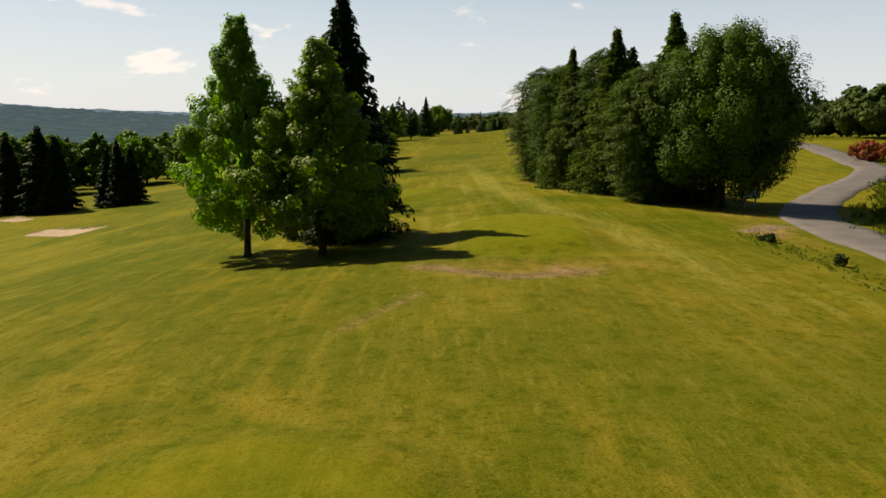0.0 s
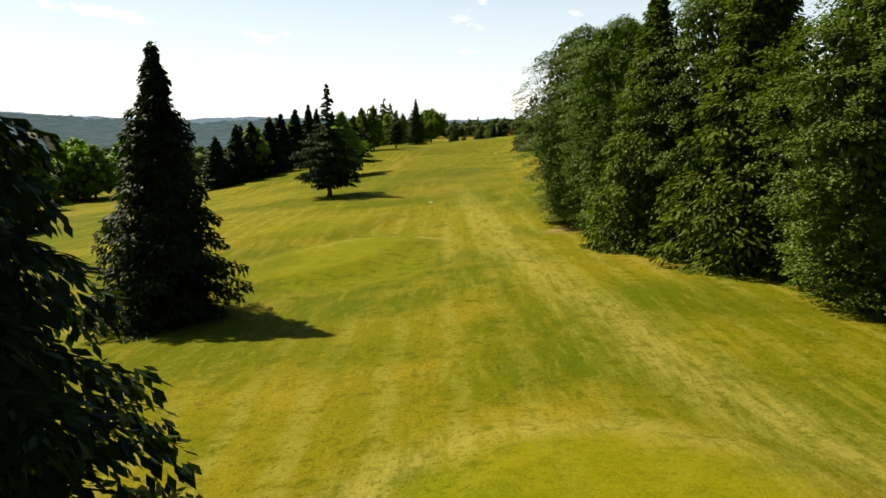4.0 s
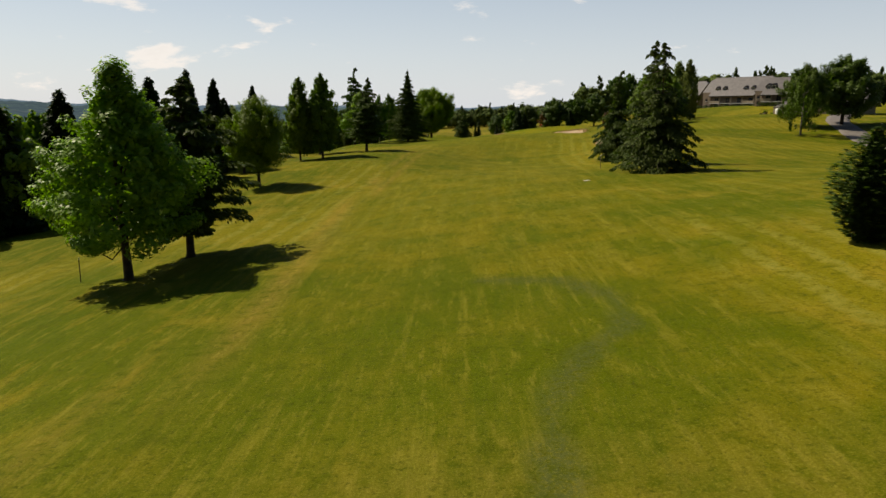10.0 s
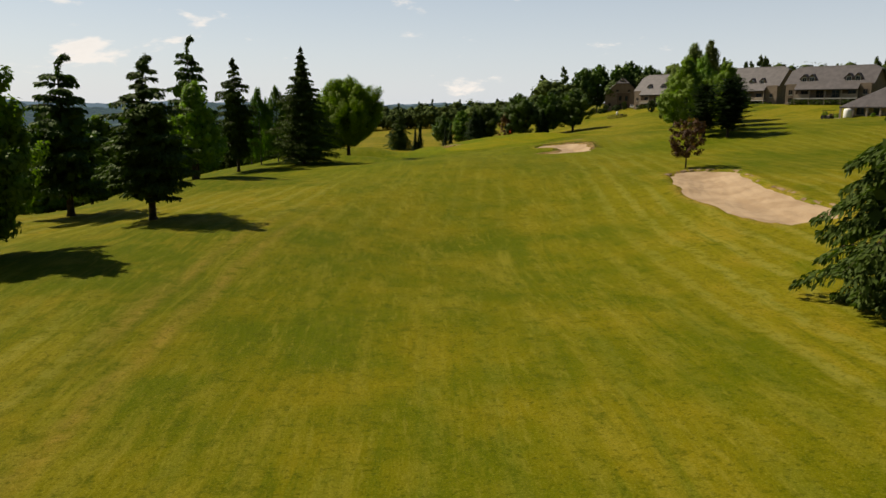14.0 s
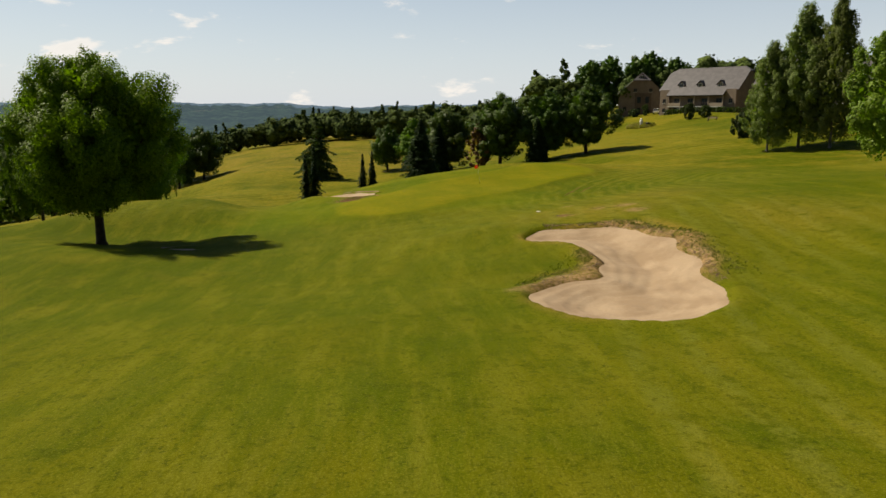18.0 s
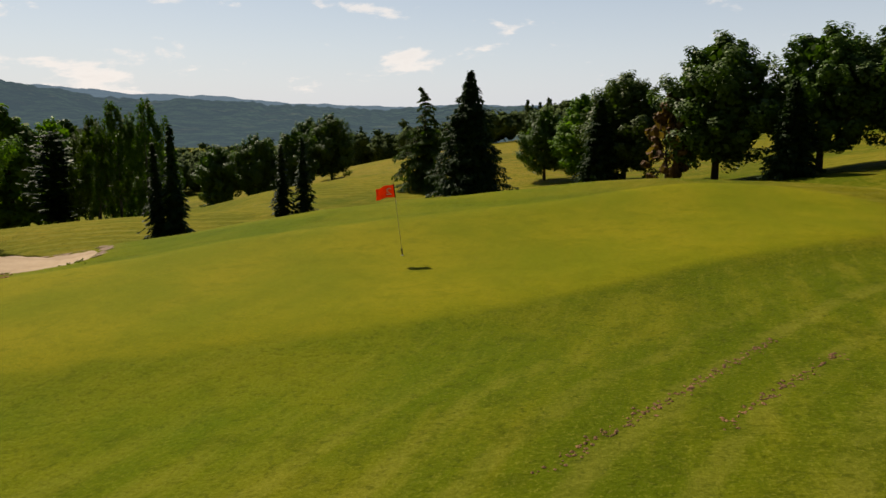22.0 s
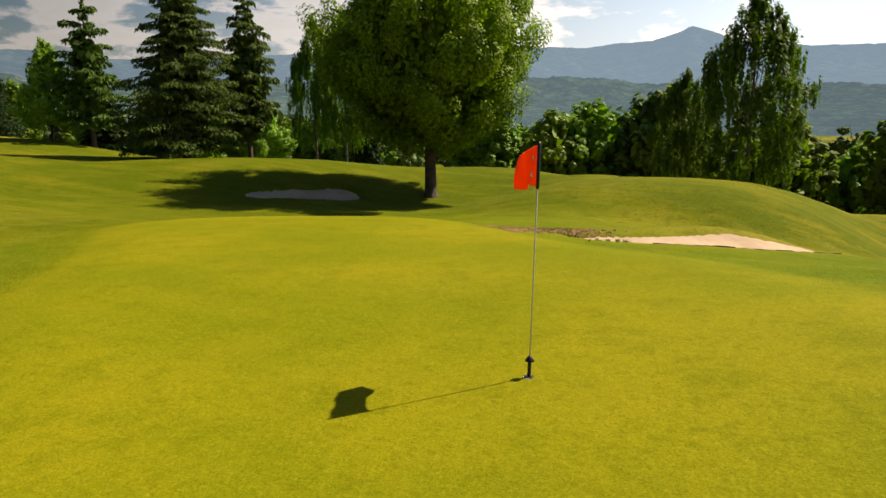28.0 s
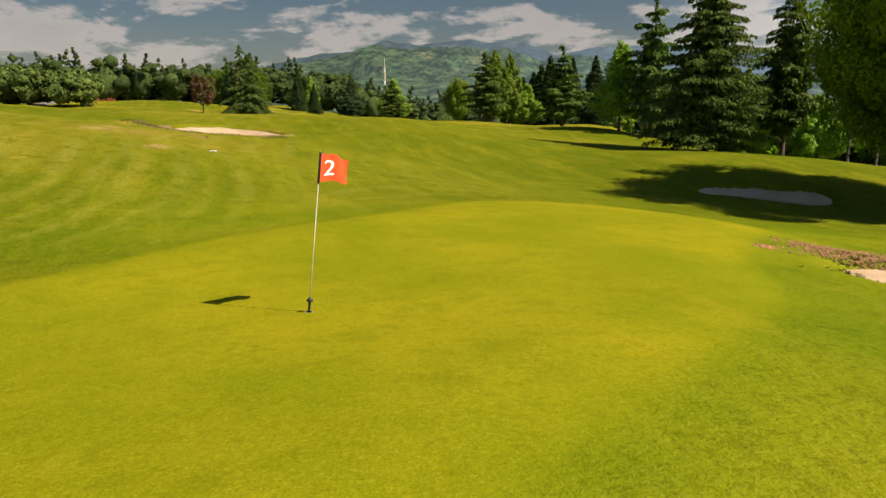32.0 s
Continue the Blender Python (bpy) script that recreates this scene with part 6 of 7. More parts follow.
def box(x0, x1, y0, y1, z0, z1, edge=0.0):
    """A box with its upright and upper edges cut off a little."""
    bm = bmesh.new()
    bmesh.ops.create_cube(bm, size=1)
    for v in bm.verts:
        v.co = ((x0 + x1) / 2 + v.co.x * (x1 - x0), (y0 + y1) / 2 + v.co.y * (y1 - y0), (z0 + z1) / 2 + v.co.z * (z1 - z0))
    if edge:
        bmesh.ops.bevel(bm, geom=bm.edges[:], offset=edge, segments=2, affect="EDGES")
    bm.verts.ensure_lookup_table()
    out = (np.array([v.co[:] for v in bm.verts]), [[v.index for v in f.verts] for f in bm.faces])
    bm.free()
    return out


def prism(outline, a, b, axis=0):
    """A solid with a flat outline, drawn out along an axis (0: x, 1: y, 2: z) from a to b."""
    n = len(outline)
    rows = []
    for s in (a, b):
        for p, q in outline:
            rows.append((s, p, q) if axis == 0 else (p, s, q) if axis == 1 else (p, q, s))
    faces = [list(range(n))[::-1], list(range(n, 2 * n))] + [[i, (i + 1) % n, n + (i + 1) % n, n + i] for i in range(n)]
    return np.array(rows, float), faces


def slab(corners, thick):
    """A sloping sheet through the corners, with a thickness downwards."""
    c = np.array(corners, float)
    n = len(c)
    v = np.concatenate([c, c - np.array([0, 0, thick])])
    return v, [list(range(n)), list(range(n, 2 * n))[::-1]] + [[i, n + i, n + (i + 1) % n, (i + 1) % n] for i in range(n)]


def turned(points, sides=16):
    """A solid of revolution: (radius, height) from below upwards."""
    v = [(r * math.cos(2 * math.pi * k / sides), r * math.sin(2 * math.pi * k / sides), z) for r, z in points for k in range(sides)]
    f = [[j * sides + k, j * sides + (k + 1) % sides, (j + 1) * sides + (k + 1) % sides, (j + 1) * sides + k] for j in range(len(points) - 1) for k in range(sides)]
    return np.array(v), f + [list(range(sides))[::-1], list(range((len(points) - 1) * sides, len(points) * sides))]


def shifted(geometry, dx=0.0, dy=0.0, dz=0.0):
    return geometry[0] + np.array([dx, dy, dz]), geometry[1]


def window(parent, x, y, z, w, h, name="window", sill=True):
    """A framed window in a wall that faces -y; y is the wall's face."""
    frame_ob = part(name, merged([box(x - w / 2 - 0.08, x - w / 2, y - 0.06, y + 0.05, z, z + h), box(x + w / 2, x + w / 2 + 0.08, y - 0.06, y + 0.05, z, z + h),
                                  box(x - w / 2 - 0.08, x + w / 2 + 0.08, y - 0.06, y + 0.05, z + h, z + h + 0.1), box(x - 0.03, x + 0.03, y - 0.05, y + 0.05, z, z + h)]),
                    TIMBER, parent, "dark timber window frame")
    part("pane", box(x - w / 2, x + w / 2, y - 0.02, y + 0.02, z, z + h), DARK_GLASS, frame_ob)
    if sill:
        part("sill", box(x - w / 2 - 0.15, x + w / 2 + 0.15, y - 0.16, y + 0.04, z - 0.1, z), PALE_STONE, frame_ob)
    return frame_ob


def dormer(parent, x, y, z, w=1.7, h=1.9, back=2.6):
    """A gabled dormer; its front stands at y, its foot at z."""
    d = part("dormer", merged([prism(((x - w / 2, z - 0.3), (x + w / 2, z - 0.3), (x + w / 2, z + h * 0.55), (x, z + h), (x - w / 2, z + h * 0.55)), y, y + back, 1)]), RENDER_WALL, parent)
    o = 0.28
    part("dormer_roof", slab(((x - w / 2 - o, y - 0.35, z + h * 0.55 - o * 0.7), (x, y - 0.35, z + h + 0.12), (x, y + back, z + h + 0.12), (x - w / 2 - o, y + back, z + h * 0.55 - o * 0.7)), 0.12), ROOF_SLATE, d)
    part("dormer_roof", slab(((x, y - 0.35, z + h + 0.12), (x + w / 2 + o, y - 0.35, z + h * 0.55 - o * 0.7), (x + w / 2 + o, y + back, z + h * 0.55 - o * 0.7), (x, y + back, z + h + 0.12)), 0.12), ROOF_SLATE, d)
    part("pane", box(x - w * 0.27, x + w * 0.27, y - 0.05, y + 0.02, z + 0.15, z + h * 0.62), DARK_GLASS, d)
    part("window_frame", merged([box(x - w * 0.33, x - w * 0.27, y - 0.08, y + 0.02, z + 0.1, z + h * 0.68), box(x + w * 0.27, x + w * 0.33, y - 0.08, y + 0.02, z + 0.1, z + h * 0.68),
                                 box(x - w * 0.33, x + w * 0.33, y - 0.08, y + 0.02, z + h * 0.62, z + h * 0.68), box(x - 0.03, x + 0.03, y - 0.08, y, z + 0.15, z + h * 0.62)]), WHITE_PAINT, d)


def lodge(name, ax, ay, bx, by, base, deep, eave, ridge, dormers, label, group, bays=4):
    """A long lodge: its front runs from a to b; x along the front, y into the house; heights over the ground."""
    length = math.hypot(bx - ax, by - ay)
    ob = thing(name, ax, ay, base, math.atan2(by - ay, bx - ax), label, "building", group)
    mid = deep / 2
    rise = (ridge - eave) / mid
    wing = length * 0.13
    # walls with gabled ends
    low = eave - 0.1
    part("wall", prism(((0, -0.8), (deep, -0.8), (deep, low), (mid + 1.2, ridge - 1.2 * rise - 0.15), (mid - 1.2, ridge - 1.2 * rise - 0.15), (0, low)), 0, length, 0), RENDER_WALL, ob)
    for x0, x1 in ((0.05, wing), (length - wing, length - 0.05)):
        part("wall", box(x0, x1, -0.7, -0.003, -0.8, eave - 0.35), RENDER_WALL, ob)
    # roof: two main slopes with clipped ends, the front one running down over the balconies
    hip, over = 1.3, 0.5
    zf = eave - over * rise
    zc = eave - 2.3 * rise
    part("roof", slab(((-over, -over, zf), (wing, -over, zf), (wing, -2.3, zc), (length - wing, -2.3, zc), (length - wing, -over, zf), (length + over, -over, zf),
                       (length + over, mid - hip, ridge - hip * rise), (length - hip, mid, ridge), (hip, mid, ridge), (-over, mid - hip, ridge - hip * rise)), 0.25), ROOF_SLATE, ob)
    part("roof", slab(((hip, mid, ridge), (length - hip, mid, ridge), (length + over, mid + hip, ridge - hip * rise), (length + over, deep + over, zf), (-over, deep + over, zf),
                       (-over, mid + hip, ridge - hip * rise)), 0.25), ROOF_SLATE, ob)
    for e, s in ((-over, hip), (length + over, length - hip)):
        part("roof", slab(((e, mid - hip, ridge - hip * rise), (s, mid, ridge), (e, mid + hip, ridge - hip * rise)), 0.2), ROOF_SLATE, ob)
    part("ridge_cap", prism(((mid - 0.2, ridge - 0.1), (mid, ridge + 0.1), (mid + 0.2, ridge - 0.1)), hip, length - hip, 0), ROOF_SLATE, ob)
    part("gutter", box(wing, length - wing, -2.42, -2.3, zc - 0.16, zc - 0.02), BLACK_METAL, ob)
    for u in dormers:
        y = 0.6
        dormer(ob, u * length, y, eave + (y - 0.1) * rise - 0.4, 1.8, 2.1, 2.9)
    # balconies between piers
    inner = length - 2 * wing
    floor_1 = (zc + 0.2) * 0.42
    part("balcony_floor", box(wing, length - wing, -2.0, 0, floor_1 - 0.22, floor_1), PALE_STONE, ob)
    for k in range(bays + 1):
        x = wing + inner * k / bays
        x = min(max(x, wing + 0.12), length - wing - 0.12)
        part("pier", box(x - 0.12, x + 0.12, -2.05, -1.8, -0.8, zc - 0.03 + 0.25 * rise * 0), WALL_PALE, ob)
    for k in range(bays):
        x0, x1 = wing + inner * k / bays + 0.2, wing + inner * (k + 1) / bays - 0.2
        solid = k in (0, bays - 1)
        if solid:
            part("balcony_wall", box(x0, x1, -2.0, -1.86, floor_1, floor_1 + 0.95), WALL_PALE, ob)
        else:
            rail = part("balcony_rail", box(x0 - 0.1, x1 + 0.1, -1.98, -1.9, floor_1 + 0.92, floor_1 + 1.0), TIMBER, ob)
            for j in range(7):
                xb = x0 + (x1 - x0) * j / 6
                part("baluster", box(xb - 0.03, xb + 0.03, -1.96, -1.92, floor_1, floor_1 + 0.92), TIMBER, rail)
        for z, hgt in ((0.1, floor_1 - 0.5), (floor_1 + 0.1, (zc - floor_1) * 0.82)):
            window(ob, (x0 + x1) / 2, -0.003, z, min(1.7, (x1 - x0) * 0.75), max(1.2, min(2.0, hgt)), "window", False)
    for x0 in (wing / 2, length - wing / 2):
        window(ob, x0, -0.703, floor_1 + 0.9, 0.9, 1.1)
        window(ob, x0, -0.703, 0.6, 0.9, 1.1)
    # windows of the end wall
    return ob


lodge("lodge", 105.4, 494.6, 119.4, 475.8, -1.15, 14.0, 7.4, 13.3, (0.26, 0.51, 0.77), "long tan lodge with slate roof and three dormers", "lodges by the course")
lodge("lodge", 116.6, 461.5, 133.6, 438.5, -0.55, 14.0, 7.4, 13.4, (0.22, 0.34, 0.68, 0.80), "tan lodge with slate roof beyond the birches", "lodges by the course")
lodge("lodge", 110.2, 392.4, 123.2, 377.0, 0.1, 11.0, 5.6, 9.8, (0.2, 0.29, 0.72, 0.82), "tan lodge with slate roof and paired dormers", "lodges by the course")


def gabled_house(ax, ay, turn, wide, deep, base, eave, ridge, label):
    """A house that shows its clipped gable; x along the gable wall, y into the house."""
    ob = thing("gabled_house", ax, ay, base, turn, label, "building", "lodges by the course")
    h = wide / 2
    clip = 0.62
    zc = eave + (ridge - eave) * clip
    part("wall", prism(((0, -0.8), (wide, -0.8), (wide, eave), (wide - h * clip, zc - 0.1), (h * clip, zc - 0.1), (0, eave)), 0, deep, 1), RENDER_WALL, ob)
    o = 0.5
    rise = (ridge - eave) / h
    part("roof", slab(((-o, -0.4, eave - o * rise), (h * clip, -0.4, zc), (h, 2.6, ridge), (h, deep + 0.4, ridge), (-o, deep + 0.4, eave - o * rise)), 0.22), ROOF_SLATE, ob)
    part("roof", slab(((wide + o, -0.4, eave - o * rise), (wide + o, deep + 0.4, eave - o * rise), (h, deep + 0.4, ridge), (h, 2.6, ridge), (wide - h * clip, -0.4, zc)), 0.22), ROOF_SLATE, ob)
    part("roof", slab(((h * clip - 0.2, -0.5, zc - 0.1), (wide - h * clip + 0.2, -0.5, zc - 0.1), (h, 2.6, ridge + 0.02)), 0.22), ROOF_SLATE, ob)
    part("bargeboard", slab(((-o, -0.45, eave - o * rise + 0.02), (-o + 0.4, -0.45, eave + 0.25), (h * clip, -0.45, zc), (h * clip, -0.42, zc)), 0.3), WHITE_PAINT, ob)
    panel = part("window_bay", box(wide * 0.36, wide * 0.72, -0.12, -0.003, -0.6, eave - 0.2), TIMBER, ob, "brown timber window bay two storeys high")
    for k in range(2):
        for z in (0.2, eave * 0.52):
            x = wide * (0.45 + 0.18 * k)
            part("pane", box(x - 0.55, x + 0.55, -0.15, -0.123, z, z + eave * 0.28), DARK_GLASS, panel)
    for k in (0.36, 0.70):
        window(ob, wide * k, -0.003, eave + 0.15, 0.9, 1.0)
    dormer(ob, h, -0.55 + 1.2, zc + 0.1, 1.7, 1.9, 2.2)
    window(ob, wide * 0.14, -0.003, 1.2, 0.9, 1.2)
    return ob


gabled_house(98.6, 512.8, math.atan2(-0.36, 0.93), 14.0, 13.0, -1.3, 6.9, 13.2, "tan gabled house with clipped slate roof")


def hedge(ax, ay, bx, by, high, deep, label, mat=None, name="hedge"):
    """A clipped hedge: a wall of leaves round a dense core."""
    n = int(math.hypot(bx - ax, by - ay) * high * 34)
    t, s, u = rng.uniform(0, 1, n), rng.uniform(-1, 1, n), rng.uniform(0, 1, n)
    dx, dy = bx - ax, by - ay
    l_ = math.hypot(dx, dy)
    x, y = ax + dx * t - dy / l_ * s * deep / 2, ay + dy * t + dx / l_ * s * deep / 2
    z = ground_z(x, y) + u * high * (1 + 0.08 * np.sin(t * 37))
    p = np.stack([x, y, z], -1)
    a = random_ways(n)
    b = np.cross(a, random_ways(n))
    b /= np.linalg.norm(b, axis=1, keepdims=True)
    v, f = quads(p, a * 0.24, b * 0.18)
    return tagged(mesh_object(name, v, f, mat or HEDGE_LEAF), label, "hedge")


hedge(105.0, 490.5, 119.6, 471.0, 1.5, 1.2, "low dark clipped hedge before the lodge")
hedge(109.2, 389.0, 121.0, 375.2, 1.3, 1.2, "low dark clipped hedge before the lodge")
hedge(115.4, 458.0, 131.0, 437.0, 1.3, 1.2, "low dark clipped hedge before the lodge")
for x, y, h, w, lab in ((97.6, 508.6, 3.4, 3.2, "round green bush by the gabled house"), (101.0, 504.6, 2.6, 3.8, "round green bush by the gabled house"),
                        (103.6, 502.2, 3.6, 2.6, "tall green bush by the gabled house"), (95.0, 505.5, 2.2, 4.0, "low green bush by the gabled house"),
                        (100.4, 463.4, 4.3, 3.6, "round dark bush in mown grass"), (103.6, 461.2, 3.2, 4.0, "round dark bush in mown grass"),
                        (78.6, 393.6, 4.2, 3.6, "round dark bush below the birches"), (80.6, 391.6, 3.4, 4.0, "round dark bush below the birches")):
    tree("bush", x, y, h, w, lab, "bush", "garden bushes")


def car(x, y, turn):
    ob = thing("car", x, y, gz(x, y), turn, "white hatchback car parked between the houses", "car")
    side = ((-2.0, 0.35), (2.0, 0.35), (2.05, 0.7), (1.9, 0.92), (1.0, 1.0), (-2.0, 1.0), (-2.08, 0.7))
    part("body", prism(side, -0.85, 0.85, 1), WHITE_PAINT, ob)
    part("cabin", prism(((-1.95, 0.98), (0.95, 0.98), (0.25, 1.46), (-1.5, 1.5)), -0.74, 0.74, 1), DARK_GLASS, ob, "dark glass cabin")
    part("roof", prism(((-1.55, 1.49), (0.3, 1.45), (0.1, 1.54), (-1.3, 1.56)), -0.72, 0.72, 1), WHITE_PAINT, ob)
    for sx in (-1.3, 1.3):
        for sy in (-0.8, 0.8):
            v, f = turned(((0.31, -0.1), (0.33, -0.08), (0.33, 0.08), (0.31, 0.1)), 18)
            w = part("wheel", (np.stack([v[:, 0] + sx, v[:, 2] + sy, v[:, 1] + 0.33], -1), f), BLACK_METAL, ob, "black tyre")
            v, f = turned(((0.2, -0.11), (0.2, 0.11)), 14)
            part("rim", (np.stack([v[:, 0] + sx, v[:, 2] + sy, v[:, 1] + 0.33], -1), f), POLE_PAINT, w)
    for sy in (-0.6, 0.6):
        part("headlight", box(2.0, 2.07, sy - 0.18, sy + 0.18, 0.7, 0.86, 0.02), PALE_STONE, ob)


car(106.6, 500.8, 1.1)


def buggy(x, y, turn):
    ob = thing("golf_buggy", x, y, gz(x, y), turn, "dark golf buggy with pale roof on the grass", "golf buggy")
    part("body", prism(((-1.1, 0.3), (1.15, 0.3), (1.1, 0.75), (0.6, 0.85), (0.45, 0.42), (-0.2, 0.42), (-0.25, 0.7), (-1.1, 0.75)), -0.55, 0.55, 1), BLACK_METAL, ob)
    part("seat", box(-0.75, -0.2, -0.5, 0.5, 0.7, 0.84, 0.04), WALL_PALE, ob)
    part("backrest", box(-0.85, -0.74, -0.5, 0.5, 0.84, 1.2, 0.03), WALL_PALE, ob)
    part("roof", box(-1.05, 0.75, -0.6, 0.6, 1.8, 1.88, 0.03), BLACK_METAL, ob)
    for sx, sy in ((-0.95, -0.5), (-0.95, 0.5), (0.62, -0.5), (0.62, 0.5)):
        part("post", box(sx - 0.02, sx + 0.02, sy - 0.02, sy + 0.02, 0.7, 1.8), BLACK_METAL, ob)
    for sx in (-0.75, 0.78):
        for sy in (-0.52, 0.52):
            v, f = turned(((0.2, -0.09), (0.23, -0.06), (0.23, 0.06), (0.2, 0.09)), 14)
            part("wheel", (np.stack([v[:, 0] + sx, v[:, 2] + sy, v[:, 1] + 0.23], -1), f), BLACK_METAL, ob)


buggy(94.0, 348.0, 1.9)


def cottage(x, y, turn):
    """The clubhouse: low stone walls with pillars under sweeping slate roofs."""
    ob = thing("clubhouse", x, y, gz(x, y) + 0.3, turn, "low stone clubhouse with sweeping slate roofs", "building")
    part("wall", box(0, 12, 0, 8, -1.2, 2.6), STONE_WALL, ob, "yellowish rubble stone wall")
    part("wall", box(9, 22, -2.5, 9, -1.2, 2.8), STONE_WALL, ob)
    part("roof", slab(((-1.6, -1.6, 1.7), (9.0, -1.6, 1.7), (9.0, 4, 5.6), (5.0, 4, 5.6)), 0.25), ROOF_SLATE, ob)
    part("roof", slab(((-1.6, -1.6, 1.7), (5.0, 4, 5.6), (-1.6, 9.4, 1.7)), 0.25), ROOF_SLATE, ob)
    part("roof", slab(((8.0, -4.0, 2.0), (23.0, -4.0, 2.0), (23.0, 3.5, 6.8), (12.0, 3.5, 6.8)), 0.25), ROOF_SLATE, ob)
    part("roof", slab(((8.0, -4.0, 2.0), (12.0, 3.5, 6.8), (8.0, 10.5, 2.0)), 0.25), ROOF_SLATE, ob)
    part("roof", slab(((12.0, 3.5, 6.8), (23.0, 3.5, 6.8), (23.0, 10.5, 2.0), (8.0, 10.5, 2.0)), 0.25), ROOF_SLATE, ob)
    for k in range(5):
        part("pillar", box(-1.5 + 2.4 * k, -1.15 + 2.4 * k, -1.5, -1.15, -1.2, 1.9, 0.02), WALL_PALE, ob)
    for k in range(3):
        window(ob, 2 + 3 * k, -0.003, 0.1, 1.3, 1.6)
    part("terrace", box(-2.2, 10.5, -2.2, -0.01, -1.5, -0.55), PALE_STONE, ob)
    part("chimney", box(14, 15, 3.2, 4.2, 6.0, 8.0, 0.03), STONE_WALL, ob)
    return ob


STONE_WALL = plain("rubble_stone", (0.42, 0.32, 0.20), 0.95, 0, 0.35, 2.2, 0.8, 0.04)
cottage(99.6, 349.5, math.atan2(-0.75, 0.66))
for x, y, w, h in ((96.4, 352.6, 1.4, 1.5), (97.6, 350.6, 1.2, 1.0), (101.0, 344.2, 1.0, 0.9)):
    tree("shrub", x, y, h, w, "small green shrub by the clubhouse", "bush", "clubhouse shrubs")


def water_tank(x, y):
    ob = thing("water_tank", x, y, gz(x, y), 0.0, "white plastic tank beside the clubhouse", "tank")
    part("shell", turned(((0.75, 0.0), (0.8, 0.1), (0.8, 1.5), (0.7, 1.75), (0.3, 1.85)), 20), WHITE_PAINT, ob, "", True)
    part("lid", turned(((0.3, 1.84), (0.3, 1.92), (0.2, 1.95)), 14), PALE_STONE, ob)


water_tank(98.0, 347.6)


def bench(x, y, turn):
    ob = thing("park_bench", x, y, gz(x, y), turn, "weathered wooden bench on mown grass", "bench")
    for k in range(4):
        part("seat_slat", box(-1.3, 1.3, -0.2 + 0.12 * k, -0.1 + 0.12 * k, 0.43, 0.47, 0.008), WALL_PALE, ob)
    for k in range(3):
        part("back_slat", box(-1.3, 1.3, 0.26, 0.30, 0.56 + 0.14 * k, 0.66 + 0.14 * k, 0.008), WALL_PALE, ob)
    for x0 in (-1.0, 1.0):
        leg = part("leg", box(x0 - 0.05, x0 + 0.05, -0.18, -0.08, -0.1, 0.43), BLACK_METAL, ob)
        part("back_leg", box(x0 - 0.05, x0 + 0.05, 0.2, 0.28, -0.1, 0.96), BLACK_METAL, ob)


bench(98.7, 446.5, math.atan2(-0.8, 0.6))


def flower_bed(x, y):
    n = 2600
    r = np.sqrt(rng.uniform(0, 1, n))
    t = rng.uniform(0, 6.283, n)
    px, py = x + r * np.cos(t) * 3.4, y + r * np.sin(t) * 5.2
    pz = ground_z(px, py) + rng.uniform(0.05, 1.0, n) * (1.25 - 0.7 * r)
    a = random_ways(n)
    b = np.cross(a, random_ways(n))
    b /= np.linalg.norm(b, axis=1, keepdims=True)
    v, f = quads(np.stack([px, py, pz], -1), a * 0.2, b * 0.15)
    tagged(mesh_object("flower_bed", v, f, BED_LEAF), "oval flower bed with yellowish low plants", "flower bed", kind="stuff")
    v, f = turned(((0.45, 0), (0.5, 0.25), (0.32, 0.4), (0.28, 0.9), (0.36, 1.4), (0.42, 1.75), (0.24, 1.95), (0.22, 2.2), (0.1, 2.4)), 16)
    ornament = mesh_object("garden_ornament", v, f, WHITE_PAINT)
    ornament.location = (x - 0.6, y - 2.2, gz(x - 0.6, y - 2.2))
    tagged(ornament, "white weathered ornament standing in the flower bed", "ornament")
    v, f = turned(((0.35, 0), (0.5, 0.2), (0.55, 0.9), (0.6, 1.0), (0.5, 1.05)), 16)
    pot = mesh_object("garden_pot", v, f, BLACK_METAL)
    pot.location = (x + 0.8, y - 3.4, gz(x + 0.8, y - 3.4))
    tagged(pot, "dark round pot beside the white ornament", "pot")


BED_LEAF = leafy("bed_leaf", (0.12, 0.11, 0.03), (0.30, 0.22, 0.06))
flower_bed(89.0, 466.5)


# ---- the drive past the tees ----
def drive():
    s = np.linspace(0, 1, 260)
    px, py = road_line(s)
    for _ in range(25):
        px[1:-1] = (px[:-2] + 2 * px[1:-1] + px[2:]) / 4
        py[1:-1] = (py[:-2] + 2 * py[1:-1] + py[2:]) / 4
    dx, dy = np.gradient(px), np.gradient(py)
    n = np.hypot(dx, dy)
    rows = []
    for off, up in ((-2.3, -0.25), (-2.2, 0.05), (-1.2, 0.09), (0, 0.11), (1.2, 0.09), (2.2, 0.05), (2.3, -0.25)):
        wob = off + (0.10 * np.sin(s * 170 + off) if abs(off) > 2 else 0)
        x, y = px - dy / n * wob, py + dx / n * wob
        z = np.max([ground_z(px - dy / n * o, py + dx / n * o) for o in (-2.3, -1.2, 0, 1.2, 2.3)], axis=0)
        rows.append(np.stack([x, y, z + up], -1))
    v = np.concatenate(rows)
    ob = mesh_object("road", v, grid_faces(len(s), len(rows)), ASPHALT)
    tagged(ob, "worn grey asphalt drive with grassy verges", "road", kind="structure")


drive()


